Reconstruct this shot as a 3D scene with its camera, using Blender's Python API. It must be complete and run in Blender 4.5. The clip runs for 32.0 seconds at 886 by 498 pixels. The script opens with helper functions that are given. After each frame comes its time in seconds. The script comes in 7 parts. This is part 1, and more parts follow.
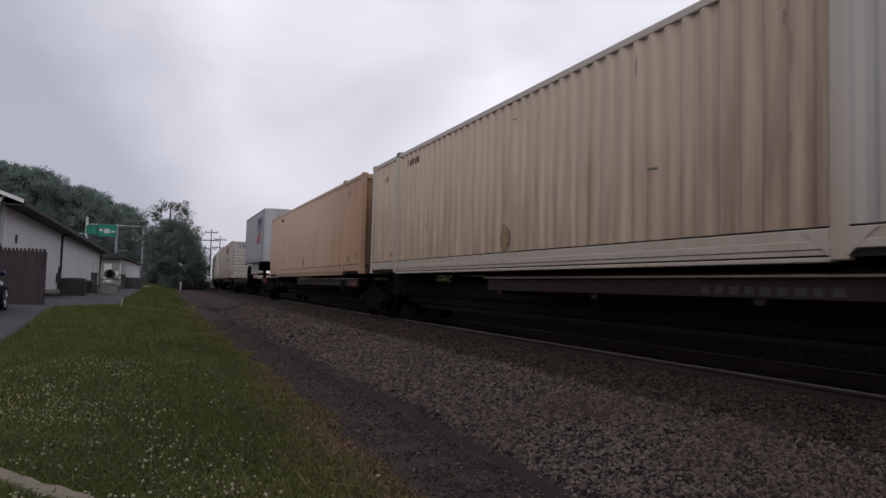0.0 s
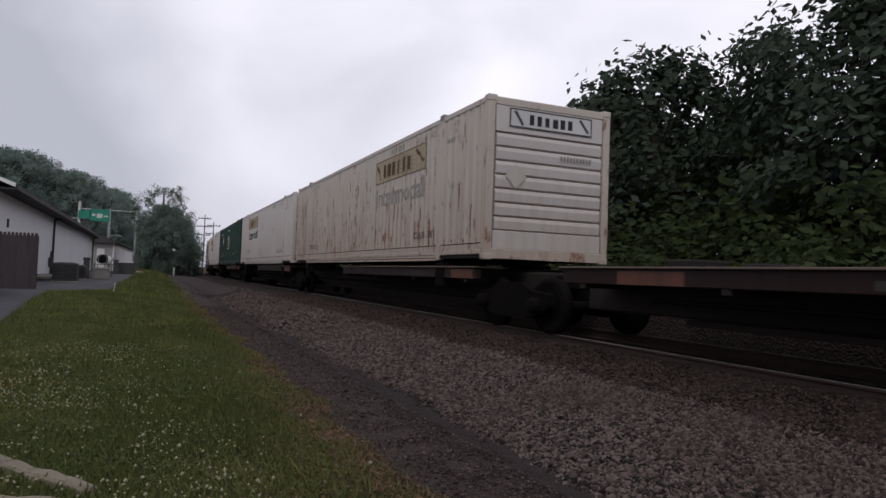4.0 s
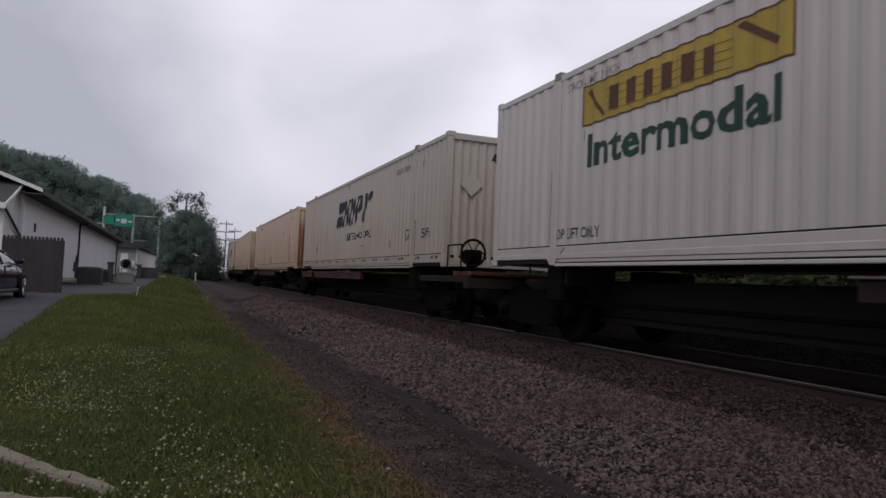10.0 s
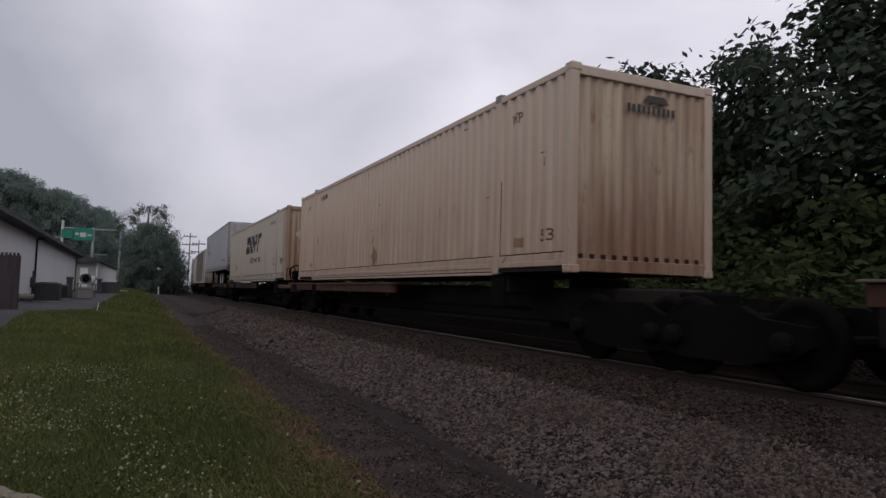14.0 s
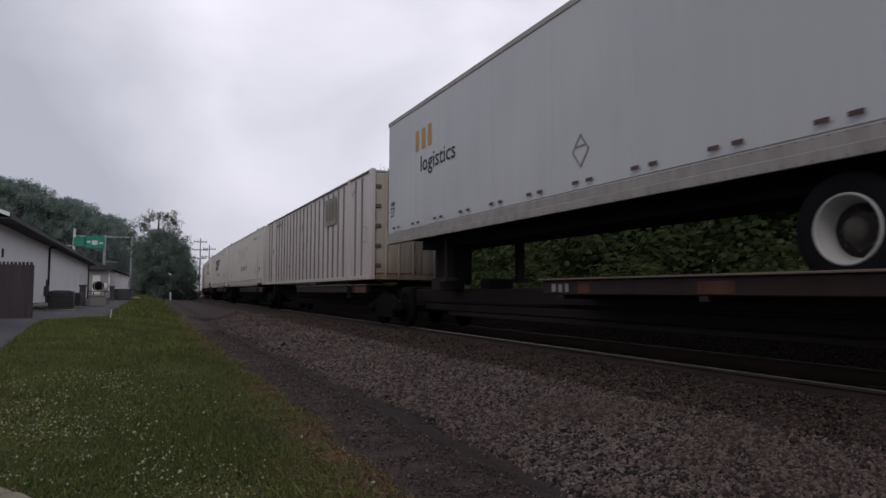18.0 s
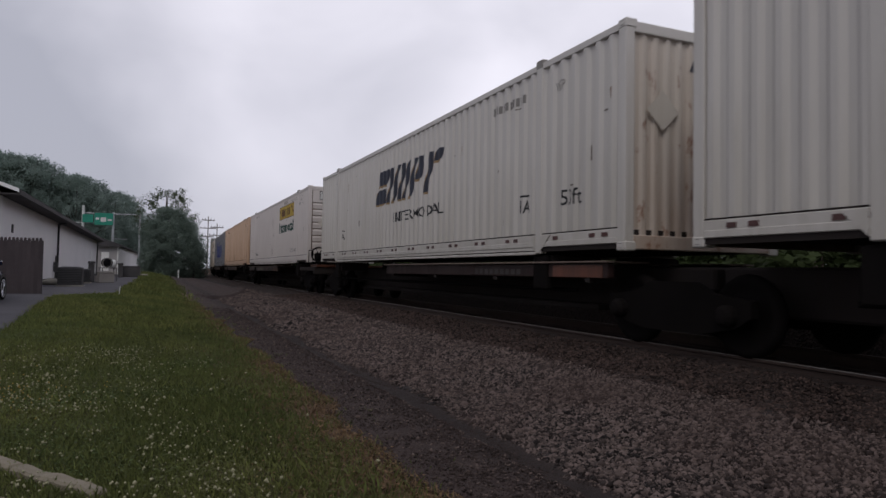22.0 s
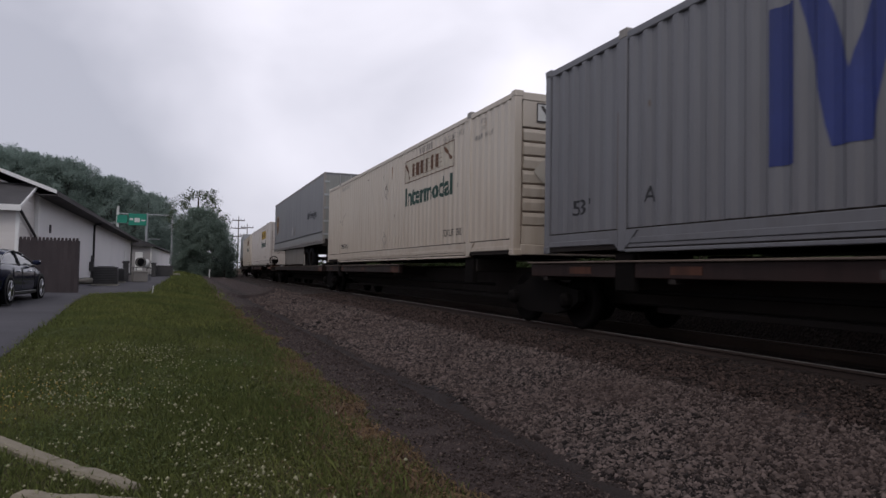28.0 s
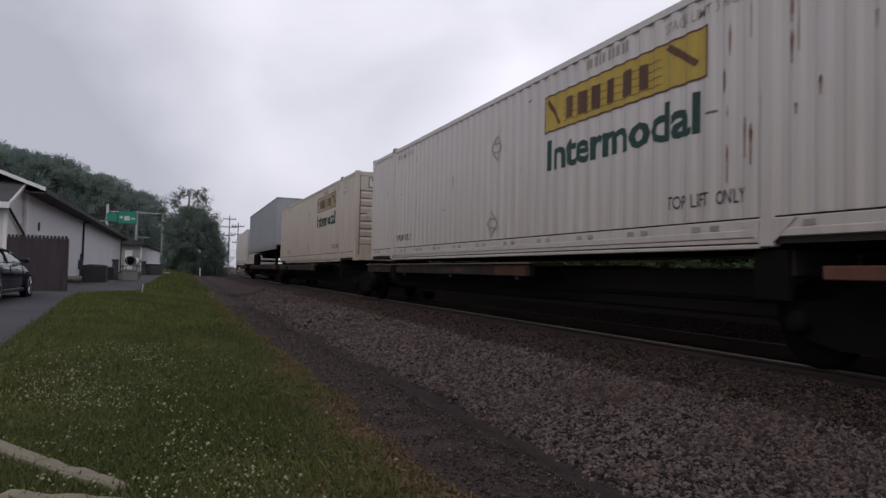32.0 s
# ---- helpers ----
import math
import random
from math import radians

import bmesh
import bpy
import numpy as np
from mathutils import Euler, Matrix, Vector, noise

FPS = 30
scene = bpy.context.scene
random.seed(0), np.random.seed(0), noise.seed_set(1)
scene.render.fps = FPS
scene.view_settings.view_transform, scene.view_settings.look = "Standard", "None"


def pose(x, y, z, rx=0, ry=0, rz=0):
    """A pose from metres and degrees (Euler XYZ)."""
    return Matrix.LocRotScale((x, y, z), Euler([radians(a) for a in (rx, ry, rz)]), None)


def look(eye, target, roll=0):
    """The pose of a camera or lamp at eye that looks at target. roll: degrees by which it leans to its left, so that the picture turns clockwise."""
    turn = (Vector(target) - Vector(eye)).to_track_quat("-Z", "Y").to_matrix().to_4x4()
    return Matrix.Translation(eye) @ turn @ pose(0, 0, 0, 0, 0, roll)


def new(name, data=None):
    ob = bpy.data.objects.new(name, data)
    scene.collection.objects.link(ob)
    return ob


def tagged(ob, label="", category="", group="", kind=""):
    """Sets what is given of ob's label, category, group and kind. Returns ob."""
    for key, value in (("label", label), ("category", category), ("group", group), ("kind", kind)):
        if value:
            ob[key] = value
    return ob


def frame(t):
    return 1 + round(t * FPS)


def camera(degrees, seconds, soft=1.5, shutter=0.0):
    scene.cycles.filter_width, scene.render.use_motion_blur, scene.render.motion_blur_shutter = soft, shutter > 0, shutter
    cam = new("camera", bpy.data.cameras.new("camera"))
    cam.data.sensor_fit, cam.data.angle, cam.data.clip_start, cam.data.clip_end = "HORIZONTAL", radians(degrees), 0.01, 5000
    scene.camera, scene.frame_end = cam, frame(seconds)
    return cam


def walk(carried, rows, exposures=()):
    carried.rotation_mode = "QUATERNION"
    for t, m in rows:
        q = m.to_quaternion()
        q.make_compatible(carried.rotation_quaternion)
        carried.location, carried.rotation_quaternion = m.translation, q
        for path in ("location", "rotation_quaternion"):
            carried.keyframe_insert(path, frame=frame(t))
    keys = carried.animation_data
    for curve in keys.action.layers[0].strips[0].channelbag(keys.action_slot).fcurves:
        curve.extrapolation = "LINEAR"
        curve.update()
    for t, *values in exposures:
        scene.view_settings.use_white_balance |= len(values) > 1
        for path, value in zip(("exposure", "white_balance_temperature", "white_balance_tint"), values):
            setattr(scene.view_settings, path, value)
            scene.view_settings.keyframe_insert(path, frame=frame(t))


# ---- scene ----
# Units: metres, z = 0 at the top of the rails, the track runs along y.
EYE = (0.0, 0.0, 0.834)
cam = camera(66.97, 32.0, soft=1.5, shutter=0.1)
# seconds, then the three turns of the camera, held by hand at one spot
VIEW = [
    (0, 93.28, -1.48, -23.27), (0.5, 93.01, -2.43, -22.9), (1, 92.38, -2.75, -22.27), (1.5, 92.25, -2.07, -22.68),
    (2, 92.86, -2.29, -24.13), (2.5, 92.93, -1.91, -23.48), (3, 92.28, -2.8, -23.73), (3.5, 92.34, -2.21, -23.58),
    (5.5, 92.2, -2.14, -24.16), (6, 91.25, -2, -22.38), (6.5, 90.75, -1.86, -21.99), (7, 91.56, -1.09, -21.99),
    (7.5, 92.15, -0.7, -21.54), (8, 93.03, -0.83, -22.32), (8.5, 93.18, -1.67, -21.88), (9, 92.93, -1.91, -22.49),
    (9.5, 92.74, -2.1, -22.18), (10, 92.81, -2.44, -22.18), (10.5, 92.2, -2.63, -21.8), (11, 93.52, -2.2, -22.41),
    (11.5, 93.56, -1.87, -22.5), (12, 93.57, -1.39, -22.08), (12.5, 94.2, -2.25, -22.18), (13, 94.26, -1.86, -23.9),
    (13.5, 93.66, -1.5, -24.81), (15.5, 94.06, -1.45, -24.96), (16, 93.48, -1, -24.17), (16.5, 92.63, -1.4, -23.63),
    (17, 93.23, -1.92, -23.42), (17.5, 93.52, -1.14, -23.57), (18, 93.66, -0.2, -24.01), (18.5, 92.85, -0.56, -23.86),
    (19, 93.02, -0.69, -23.57), (19.5, 92.95, -1.16, -23.45), (20, 92.55, -1.79, -22.27), (20.5, 91.99, -1.87, -22.82),
    (21, 92.4, -1.51, -23.34), (21.5, 92.72, -1.21, -23.77), (22, 92.06, -0.98, -23.46), (22.5, 91.7, -0.82, -23.73),
    (23, 91.46, -1.19, -23.36), (23.5, 91.18, -1.48, -21.25), (24, 91.38, -1.85, -21.56), (24.5, 91.2, -0.86, -21.39),
    (25, 92.09, -0.8, -22.17), (25.5, 91.83, -0.86, -21.71), (27.5, 91.71, -1.26, -20.96), (28, 91.99, -1.02, -21.11),
    (28.5, 92.31, -0.54, -21.2), (29, 92.11, -1.02, -21.84), (29.5, 92.73, -1.02, -22.15), (30, 93.11, -1.07, -22.33),
    (30.5, 92.53, -1.47, -22.72), (31, 92.61, -1.06, -23.04), (31.5, 92.09, -0.99, -22.75), (32, 92, -1.29, -21.84),
]
walk(cam, [(t, pose(*EYE, rx, ry, rz)) for t, rx, ry, rz in VIEW], exposures=[(0, 0.08, 6380, 12), (1, 0.06, 6380, 12), (3, 0.14, 6380, 12), (5.5, 0.24, 6380, 12), (7, 0.16, 6380, 12), (10, 0.02, 6380, 12), (13, -0.12, 6380, 12), (16, -0.04, 6380, 12), (18, 0.1, 6380, 12), (20, -0.04, 6380, 12), (22, 0.04, 6380, 12), (24, 0.14, 6380, 12), (28, 0.22, 6380, 12), (29, 0.08, 6380, 12), (30, 0.08, 6380, 12), (31, 0.22, 6380, 12), (32, 0.13, 6380, 12)])

# ---------------------------------------------------------------- light
SUN_ELEVATION, SUN_TURN = radians(49), radians(215)
world = bpy.data.worlds.new("overcast_sky")
scene.world = world
world.use_nodes = True
wn, wl = world.node_tree.nodes, world.node_tree.links
wn.clear()
w_out = wn.new("ShaderNodeOutputWorld")
w_bg = wn.new("ShaderNodeBackground")
w_sky = wn.new("ShaderNodeTexSky")
w_sky.sky_type, w_sky.sun_disc = "NISHITA", False
w_sky.sun_elevation, w_sky.sun_rotation = SUN_ELEVATION, SUN_TURN
w_sky.air_density, w_sky.dust_density = 1.0, 3.0
w_co = wn.new("ShaderNodeTexCoord")
w_map = wn.new("ShaderNodeMapping")
w_map.inputs["Scale"].default_value = (1.0, 1.0, 1.6)
w_map.inputs["Location"].default_value = (0.35, 0.1, 0.0)
w_noise = wn.new("ShaderNodeTexNoise")
w_noise.inputs["Scale"].default_value, w_noise.inputs["Detail"].default_value = 3.2, 4.0
w_noise.inputs["Roughness"].default_value, w_noise.inputs["Distortion"].default_value = 0.45, 0.3
w_dot = wn.new("ShaderNodeVectorMath")
w_dot.operation = "DOT_PRODUCT"
w_dot.inputs[1].default_value = Vector((0.42, 0.74, 0.53)).normalized()
w_glow = wn.new("ShaderNodeMapRange")
w_glow.interpolation_type = "SMOOTHSTEP"
w_glow.inputs["From Min"].default_value, w_glow.inputs["From Max"].default_value = 0.55, 1.0
w_glow.inputs["To Min"].default_value, w_glow.inputs["To Max"].default_value = -0.60, 0.16
w_even = wn.new("ShaderNodeMapRange")
for k, val in (("From Min", 0.25), ("From Max", 0.75), ("To Min", 0.37), ("To Max", 0.63)):
    w_even.inputs[k].default_value = val
# one soft grey cloud low over the line
w_cloud = wn.new("ShaderNodeVectorMath")
w_cloud.operation = "DOT_PRODUCT"
w_cloud.inputs[1].default_value = (0.2563, 0.9155, 0.3102)
w_grey = wn.new("ShaderNodeMapRange")
w_grey.interpolation_type = "SMOOTHSTEP"
for k, val in (("From Min", 0.978), ("From Max", 0.999), ("To Min", 0.0), ("To Max", -0.11)):
    w_grey.inputs[k].default_value = val
w_less = wn.new("ShaderNodeMath")
w_sum = wn.new("ShaderNodeMath")
w_ramp = wn.new("ShaderNodeValToRGB")
w_ramp.color_ramp.elements[0].position, w_ramp.color_ramp.elements[0].color = 0.30, (0.37, 0.375, 0.425, 1)
w_ramp.color_ramp.elements[1].position, w_ramp.color_ramp.elements[1].color = 0.72, (0.80, 0.78, 0.84, 1)
w_gain = wn.new("ShaderNodeVectorMath")
w_gain.operation = "SCALE"
w_gain.inputs["Scale"].default_value = 10.0
w_mix = wn.new("ShaderNodeMix")
w_mix.data_type = "RGBA"
w_mix.inputs["Factor"].default_value = 0.95
wl.new(w_co.outputs["Generated"], w_map.inputs["Vector"])
wl.new(w_map.outputs["Vector"], w_noise.inputs["Vector"])
wl.new(w_co.outputs["Generated"], w_dot.inputs[0])
wl.new(w_dot.outputs["Value"], w_glow.inputs["Value"])
wl.new(w_glow.outputs["Result"], w_sum.inputs[0])
wl.new(w_noise.outputs["Fac"], w_even.inputs["Value"])
wl.new(w_co.outputs["Generated"], w_cloud.inputs[0])
wl.new(w_cloud.outputs["Value"], w_grey.inputs["Value"])
wl.new(w_even.outputs["Result"], w_less.inputs[0])
wl.new(w_grey.outputs["Result"], w_less.inputs[1])
wl.new(w_less.outputs["Value"], w_sum.inputs[1])
wl.new(w_sum.outputs["Value"], w_ramp.inputs["Fac"])
wl.new(w_ramp.outputs["Color"], w_gain.inputs[0])
wl.new(w_sky.outputs["Color"], w_mix.inputs["A"])
wl.new(w_gain.outputs["Vector"], w_mix.inputs["B"])
wl.new(w_mix.outputs["Result"], w_bg.inputs["Color"])
w_bg.inputs["Strength"].default_value = 0.117
wl.new(w_bg.outputs["Background"], w_out.inputs["Surface"])

sun = new("sun", bpy.data.lights.new("sun", "SUN"))
sun.data.energy, sun.data.angle, sun.data.color = 0.70, radians(22), (1.0, 0.97, 0.93)
sun.matrix_world = look((-12, -17, 24), (0, 0, 0))

# ---------------------------------------------------------------- materials
MATS = {}


def material(name, rough=0.7, metal=0.0, spec=0.4):
    m = bpy.data.materials.new(name)
    m.use_nodes = True
    b = m.node_tree.nodes["Principled BSDF"]
    b.inputs["Roughness"].default_value, b.inputs["Metallic"].default_value = rough, metal
    b.inputs["Specular IOR Level"].default_value = spec
    MATS[name] = m
    return m, m.node_tree.nodes, m.node_tree.links, b


def coords(nodes, links, scale, vary=True, kind="Object"):
    """Texture coordinates in metres, shifted at random from object to object."""
    co, mp = nodes.new("ShaderNodeTexCoord"), nodes.new("ShaderNodeMapping")
    mp.inputs["Scale"].default_value = scale
    links.new(co.outputs[kind], mp.inputs["Vector"])
    if vary:
        info, mul = nodes.new("ShaderNodeObjectInfo"), nodes.new("ShaderNodeMath")
        mul.operation, mul.inputs[1].default_value = "MULTIPLY", 61.0
        links.new(info.outputs["Random"], mul.inputs[0])
        links.new(mul.outputs["Value"], mp.inputs["Location"])
    return mp.outputs["Vector"]


def noise_tex(nodes, links, vec, scale, detail=4.0, rough=0.55):
    n = nodes.new("ShaderNodeTexNoise")
    n.inputs["Scale"].default_value, n.inputs["Detail"].default_value, n.inputs["Roughness"].default_value = scale, detail, rough
    links.new(vec, n.inputs["Vector"])
    return n.outputs["Fac"]


def ramp(nodes, links, fac, lo, hi, a=(0, 0, 0), b=(1, 1, 1)):
    r = nodes.new("ShaderNodeValToRGB")
    r.color_ramp.elements[0].position, r.color_ramp.elements[0].color = lo, (*a, 1)
    r.color_ramp.elements[1].position, r.color_ramp.elements[1].color = hi, (*b, 1)
    links.new(fac, r.inputs["Fac"])
    return r.outputs["Color"]


def mixed(nodes, links, fac, a, b, gain=1.0):
    m = nodes.new("ShaderNodeMix")
    m.data_type = "RGBA"
    if gain != 1.0:
        g = nodes.new("ShaderNodeMath")
        g.operation, g.inputs[1].default_value = "MULTIPLY", gain
        links.new(fac, g.inputs[0])
        fac = g.outputs["Value"]
    links.new(fac, m.inputs["Factor"])
    for socket, v in (("A", a), ("B", b)):
        if isinstance(v, tuple):
            m.inputs[socket].default_value = (*v, 1)
        else:
            links.new(v, m.inputs[socket])
    return m.outputs["Result"]


def bumped(nodes, links, bsdf, fac, strength, distance):
    b = nodes.new("ShaderNodeBump")
    b.inputs["Strength"].default_value, b.inputs["Distance"].default_value = strength, distance
    links.new(fac, b.inputs["Height"])
    links.new(b.outputs["Normal"], bsdf.inputs["Normal"])


def paint(name, base, dirt=(0.16, 0.11, 0.07), dirty=0.5, rust=0.25, rough=0.42, rust_at=0.66, spec=0.5, stains=(), top_glare=0.0, grime=0.42):
    """Weathered paint on steel: broad fading, streaks that run down, and spots of rust, with glare above and shade
    below tinted in.
    """
    m, n, l, b = material(name, rough, 0.0, spec)
    wide = noise_tex(n, l, coords(n, l, (0.5, 0.35, 0.35)), 1.0, 3.0)
    run = noise_tex(n, l, coords(n, l, (5.0, 5.0, 0.32)), 1.0, 5.0, 0.65)
    spot = noise_tex(n, l, coords(n, l, (2.2, 2.2, 0.9)), 2.0, 8.0, 0.7)
    fade = tuple(min(1.0, c * 1.12 + 0.01) for c in base)
    c = mixed(n, l, ramp(n, l, wide, 0.35, 0.7), base, fade)
    c = mixed(n, l, ramp(n, l, run, 0.42, 0.8), c, dirt, dirty)
    c = mixed(n, l, ramp(n, l, wide, 0.45, 0.8), c, dirt, dirty * 0.45)
    if rust:
        c = mixed(n, l, ramp(n, l, spot, rust_at, rust_at + 0.07), c, (0.17, 0.055, 0.02), rust)
    # paler towards the roof: the sky's glare is painted into the colour
    if top_glare:
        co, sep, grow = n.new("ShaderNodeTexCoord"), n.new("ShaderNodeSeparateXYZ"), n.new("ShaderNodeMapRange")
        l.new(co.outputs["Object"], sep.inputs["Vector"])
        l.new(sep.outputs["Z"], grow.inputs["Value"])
        for k, val in (("From Min", 2.3), ("From Max", 4.1), ("To Min", 0.0), ("To Max", top_glare)):
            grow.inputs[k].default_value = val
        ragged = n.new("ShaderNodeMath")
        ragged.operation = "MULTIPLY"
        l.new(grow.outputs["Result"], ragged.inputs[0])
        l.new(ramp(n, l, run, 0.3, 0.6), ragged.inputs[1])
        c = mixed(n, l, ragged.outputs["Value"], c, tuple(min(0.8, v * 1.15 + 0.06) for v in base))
    # the last one, dirt-coloured from below, also paints the lower wall's shade
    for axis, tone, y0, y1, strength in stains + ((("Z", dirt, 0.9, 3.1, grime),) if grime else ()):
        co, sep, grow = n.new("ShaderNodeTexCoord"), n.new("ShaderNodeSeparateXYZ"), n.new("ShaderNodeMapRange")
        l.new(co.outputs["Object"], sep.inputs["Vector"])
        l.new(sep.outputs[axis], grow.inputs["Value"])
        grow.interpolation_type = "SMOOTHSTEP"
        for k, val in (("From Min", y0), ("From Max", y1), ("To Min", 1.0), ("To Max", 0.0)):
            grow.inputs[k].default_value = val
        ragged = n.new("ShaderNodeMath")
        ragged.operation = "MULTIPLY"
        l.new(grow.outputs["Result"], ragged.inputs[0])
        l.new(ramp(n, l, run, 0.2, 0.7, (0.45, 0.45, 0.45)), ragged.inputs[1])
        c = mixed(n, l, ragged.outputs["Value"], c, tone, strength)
    l.new(c, b.inputs["Base Color"])
    r = n.new("ShaderNodeMapRange")
    r.inputs["To Min"].default_value, r.inputs["To Max"].default_value = rough - 0.12, rough + 0.22
    l.new(run, r.inputs["Value"])
    l.new(r.outputs["Result"], b.inputs["Roughness"])
    bumped(n, l, b, spot, 0.12, 0.01)
    return m


def plain(name, base, rough=0.7, metal=0.0, vary=0.25, scale=3.0, bump=0.15, dist=0.01, spec=0.4):
    """A surface with grain at two scales."""
    m, n, l, b = material(name, rough, metal, spec)
    v = coords(n, l, (1, 1, 1))
    wide, fine = noise_tex(n, l, v, scale * 0.3, 3.0), noise_tex(n, l, v, scale * 6, 6.0, 0.65)
    dark = tuple(c * (1 - vary) for c in base)
    pale = tuple(min(1.0, c * (1 + vary)) for c in base)
    c = mixed(n, l, ramp(n, l, wide, 0.3, 0.7), dark, pale)
    c = mixed(n, l, ramp(n, l, fine, 0.35, 0.75), c, dark, 0.5)
    l.new(c, b.inputs["Base Color"])
    if bump:
        bumped(n, l, b, fine, bump, dist)
    return m


def leafy(name, base, gloss=0.5, through_light=0.45, patch=None, spread=0.5):
    m, n, l, b = material(name, gloss, 0.0, 0.12)
    geo = n.new("ShaderNodeNewGeometry")
    lo, hi = tuple(c * (1 - spread) for c in base), tuple(c * (1 + spread) for c in base)
    c = ramp(n, l, geo.outputs["Random Per Island"], 0.0, 1.0, lo, hi)
    wide = noise_tex(n, l, coords(n, l, (1, 1, 1)), 0.5, 2.0)
    c = mixed(n, l, ramp(n, l, wide, 0.35, 0.65), c, patch or tuple(v * 0.8 for v in base), 0.75 if patch else 0.4)
    l.new(c, b.inputs["Base Color"])
    thin, blend = n.new("ShaderNodeBsdfTranslucent"), n.new("ShaderNodeMixShader")
    blend.inputs["Fac"].default_value = through_light
    l.new(c, thin.inputs["Color"])
    l.new(b.outputs["BSDF"], blend.inputs[1])
    l.new(thin.outputs["BSDF"], blend.inputs[2])
    l.new(blend.outputs["Shader"], n["Material Output"].inputs["Surface"])
    return m


paint("cream", (0.549, 0.422, 0.325), (0.30, 0.165, 0.10), 0.55, 0.25, top_glare=0.85)
paint("cream_streaked", (0.60, 0.465, 0.345), (0.14, 0.075, 0.04), 0.8, 0.3, stains=(("Y", (0.13, 0.07, 0.035), -5.4, -2.6, 0.45), ("Y", (0.55, 0.53, 0.51), -5.5, -5.38, 0.95)), top_glare=0.8)
paint("cream_deep", (0.576, 0.401, 0.279), (0.28, 0.15, 0.07), 0.5, 0.2, top_glare=0.4)
paint("cream_pale", (0.504, 0.446, 0.378), (0.30, 0.21, 0.14), 0.45, 0.2, top_glare=0.6)
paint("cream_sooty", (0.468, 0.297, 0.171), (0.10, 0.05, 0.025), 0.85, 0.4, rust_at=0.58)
paint("cream_burnt", (0.575, 0.408, 0.300), (0.30, 0.165, 0.09), 0.45, 0.2, stains=(("Y", (0.33, 0.155, 0.075), -8.2, -0.5, 0.7),), top_glare=0.85)
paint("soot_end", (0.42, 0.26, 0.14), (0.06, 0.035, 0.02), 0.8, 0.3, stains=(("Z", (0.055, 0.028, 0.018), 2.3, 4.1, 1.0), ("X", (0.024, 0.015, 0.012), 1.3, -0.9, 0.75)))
paint("rust_end", (0.56, 0.43, 0.30), (0.22, 0.11, 0.05), 0.5, 0.3, stains=(("Z", (0.25, 0.085, 0.036), 2.9, 3.8, 0.95), ("X", (0.24, 0.08, 0.034), 1.1, -1.1, 0.5), ("Z", (0.19, 0.06, 0.028), 2.2, 3.5, 0.9), ("Z", (0.045, 0.022, 0.015), 1.25, 2.1, 0.9)), top_glare=0.4)
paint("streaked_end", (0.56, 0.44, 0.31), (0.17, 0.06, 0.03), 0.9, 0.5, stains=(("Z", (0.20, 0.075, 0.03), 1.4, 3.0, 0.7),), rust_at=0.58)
paint("pale_rusting", (0.495, 0.436, 0.369), (0.28, 0.20, 0.13), 0.45, 0.2, stains=(("Y", (0.30, 0.15, 0.07), -8.1, -6.9, 0.9),), top_glare=0.4)
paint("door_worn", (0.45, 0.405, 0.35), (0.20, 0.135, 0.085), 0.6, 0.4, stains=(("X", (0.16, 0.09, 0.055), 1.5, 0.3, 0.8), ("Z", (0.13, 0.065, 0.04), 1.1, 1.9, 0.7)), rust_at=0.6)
paint("white", (0.558, 0.513, 0.482), (0.32, 0.25, 0.18), 0.35, 0.2, top_glare=0.6)
paint("white_clean", (0.567, 0.513, 0.482), (0.36, 0.32, 0.27), 0.25, 0.08, top_glare=0.6)
paint("ribbed_white", (0.535, 0.485, 0.465), (0.29, 0.21, 0.17), 0.5, 0.12, top_glare=0.5)
paint("white_rusty", (0.504, 0.450, 0.387), (0.28, 0.16, 0.09), 0.5, 0.9, rust_at=0.575, top_glare=0.5)
paint("pale_grey", (0.46, 0.415, 0.365), (0.27, 0.20, 0.14), 0.45, 0.2, top_glare=0.4)
paint("white_green", (0.526, 0.495, 0.459), (0.30, 0.27, 0.21), 0.35, 0.15, top_glare=0.5)
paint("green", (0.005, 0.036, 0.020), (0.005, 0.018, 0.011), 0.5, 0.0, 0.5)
paint("grey_blue", (0.145, 0.145, 0.158), (0.10, 0.09, 0.09), 0.5, 0.1, top_glare=0.3)
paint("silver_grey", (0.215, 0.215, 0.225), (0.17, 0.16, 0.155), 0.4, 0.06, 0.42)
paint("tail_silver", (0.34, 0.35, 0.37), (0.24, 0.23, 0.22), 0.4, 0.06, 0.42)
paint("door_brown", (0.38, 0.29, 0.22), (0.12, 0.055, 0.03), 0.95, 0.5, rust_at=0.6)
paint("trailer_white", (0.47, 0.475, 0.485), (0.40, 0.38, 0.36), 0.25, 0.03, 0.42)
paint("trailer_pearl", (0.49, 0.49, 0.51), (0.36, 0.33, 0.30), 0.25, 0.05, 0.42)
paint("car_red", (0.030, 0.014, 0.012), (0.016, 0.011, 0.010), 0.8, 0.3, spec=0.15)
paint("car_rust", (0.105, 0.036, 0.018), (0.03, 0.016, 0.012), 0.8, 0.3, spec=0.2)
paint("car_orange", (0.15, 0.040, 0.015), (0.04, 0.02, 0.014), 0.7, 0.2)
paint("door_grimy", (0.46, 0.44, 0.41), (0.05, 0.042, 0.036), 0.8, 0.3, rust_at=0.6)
plain("grime_black", (0.022, 0.019, 0.018), 0.8, 0.0, 0.5, 5.0)
plain("grime_brown", (0.16, 0.12, 0.095), 0.85, 0.0, 0.5, 5.0)
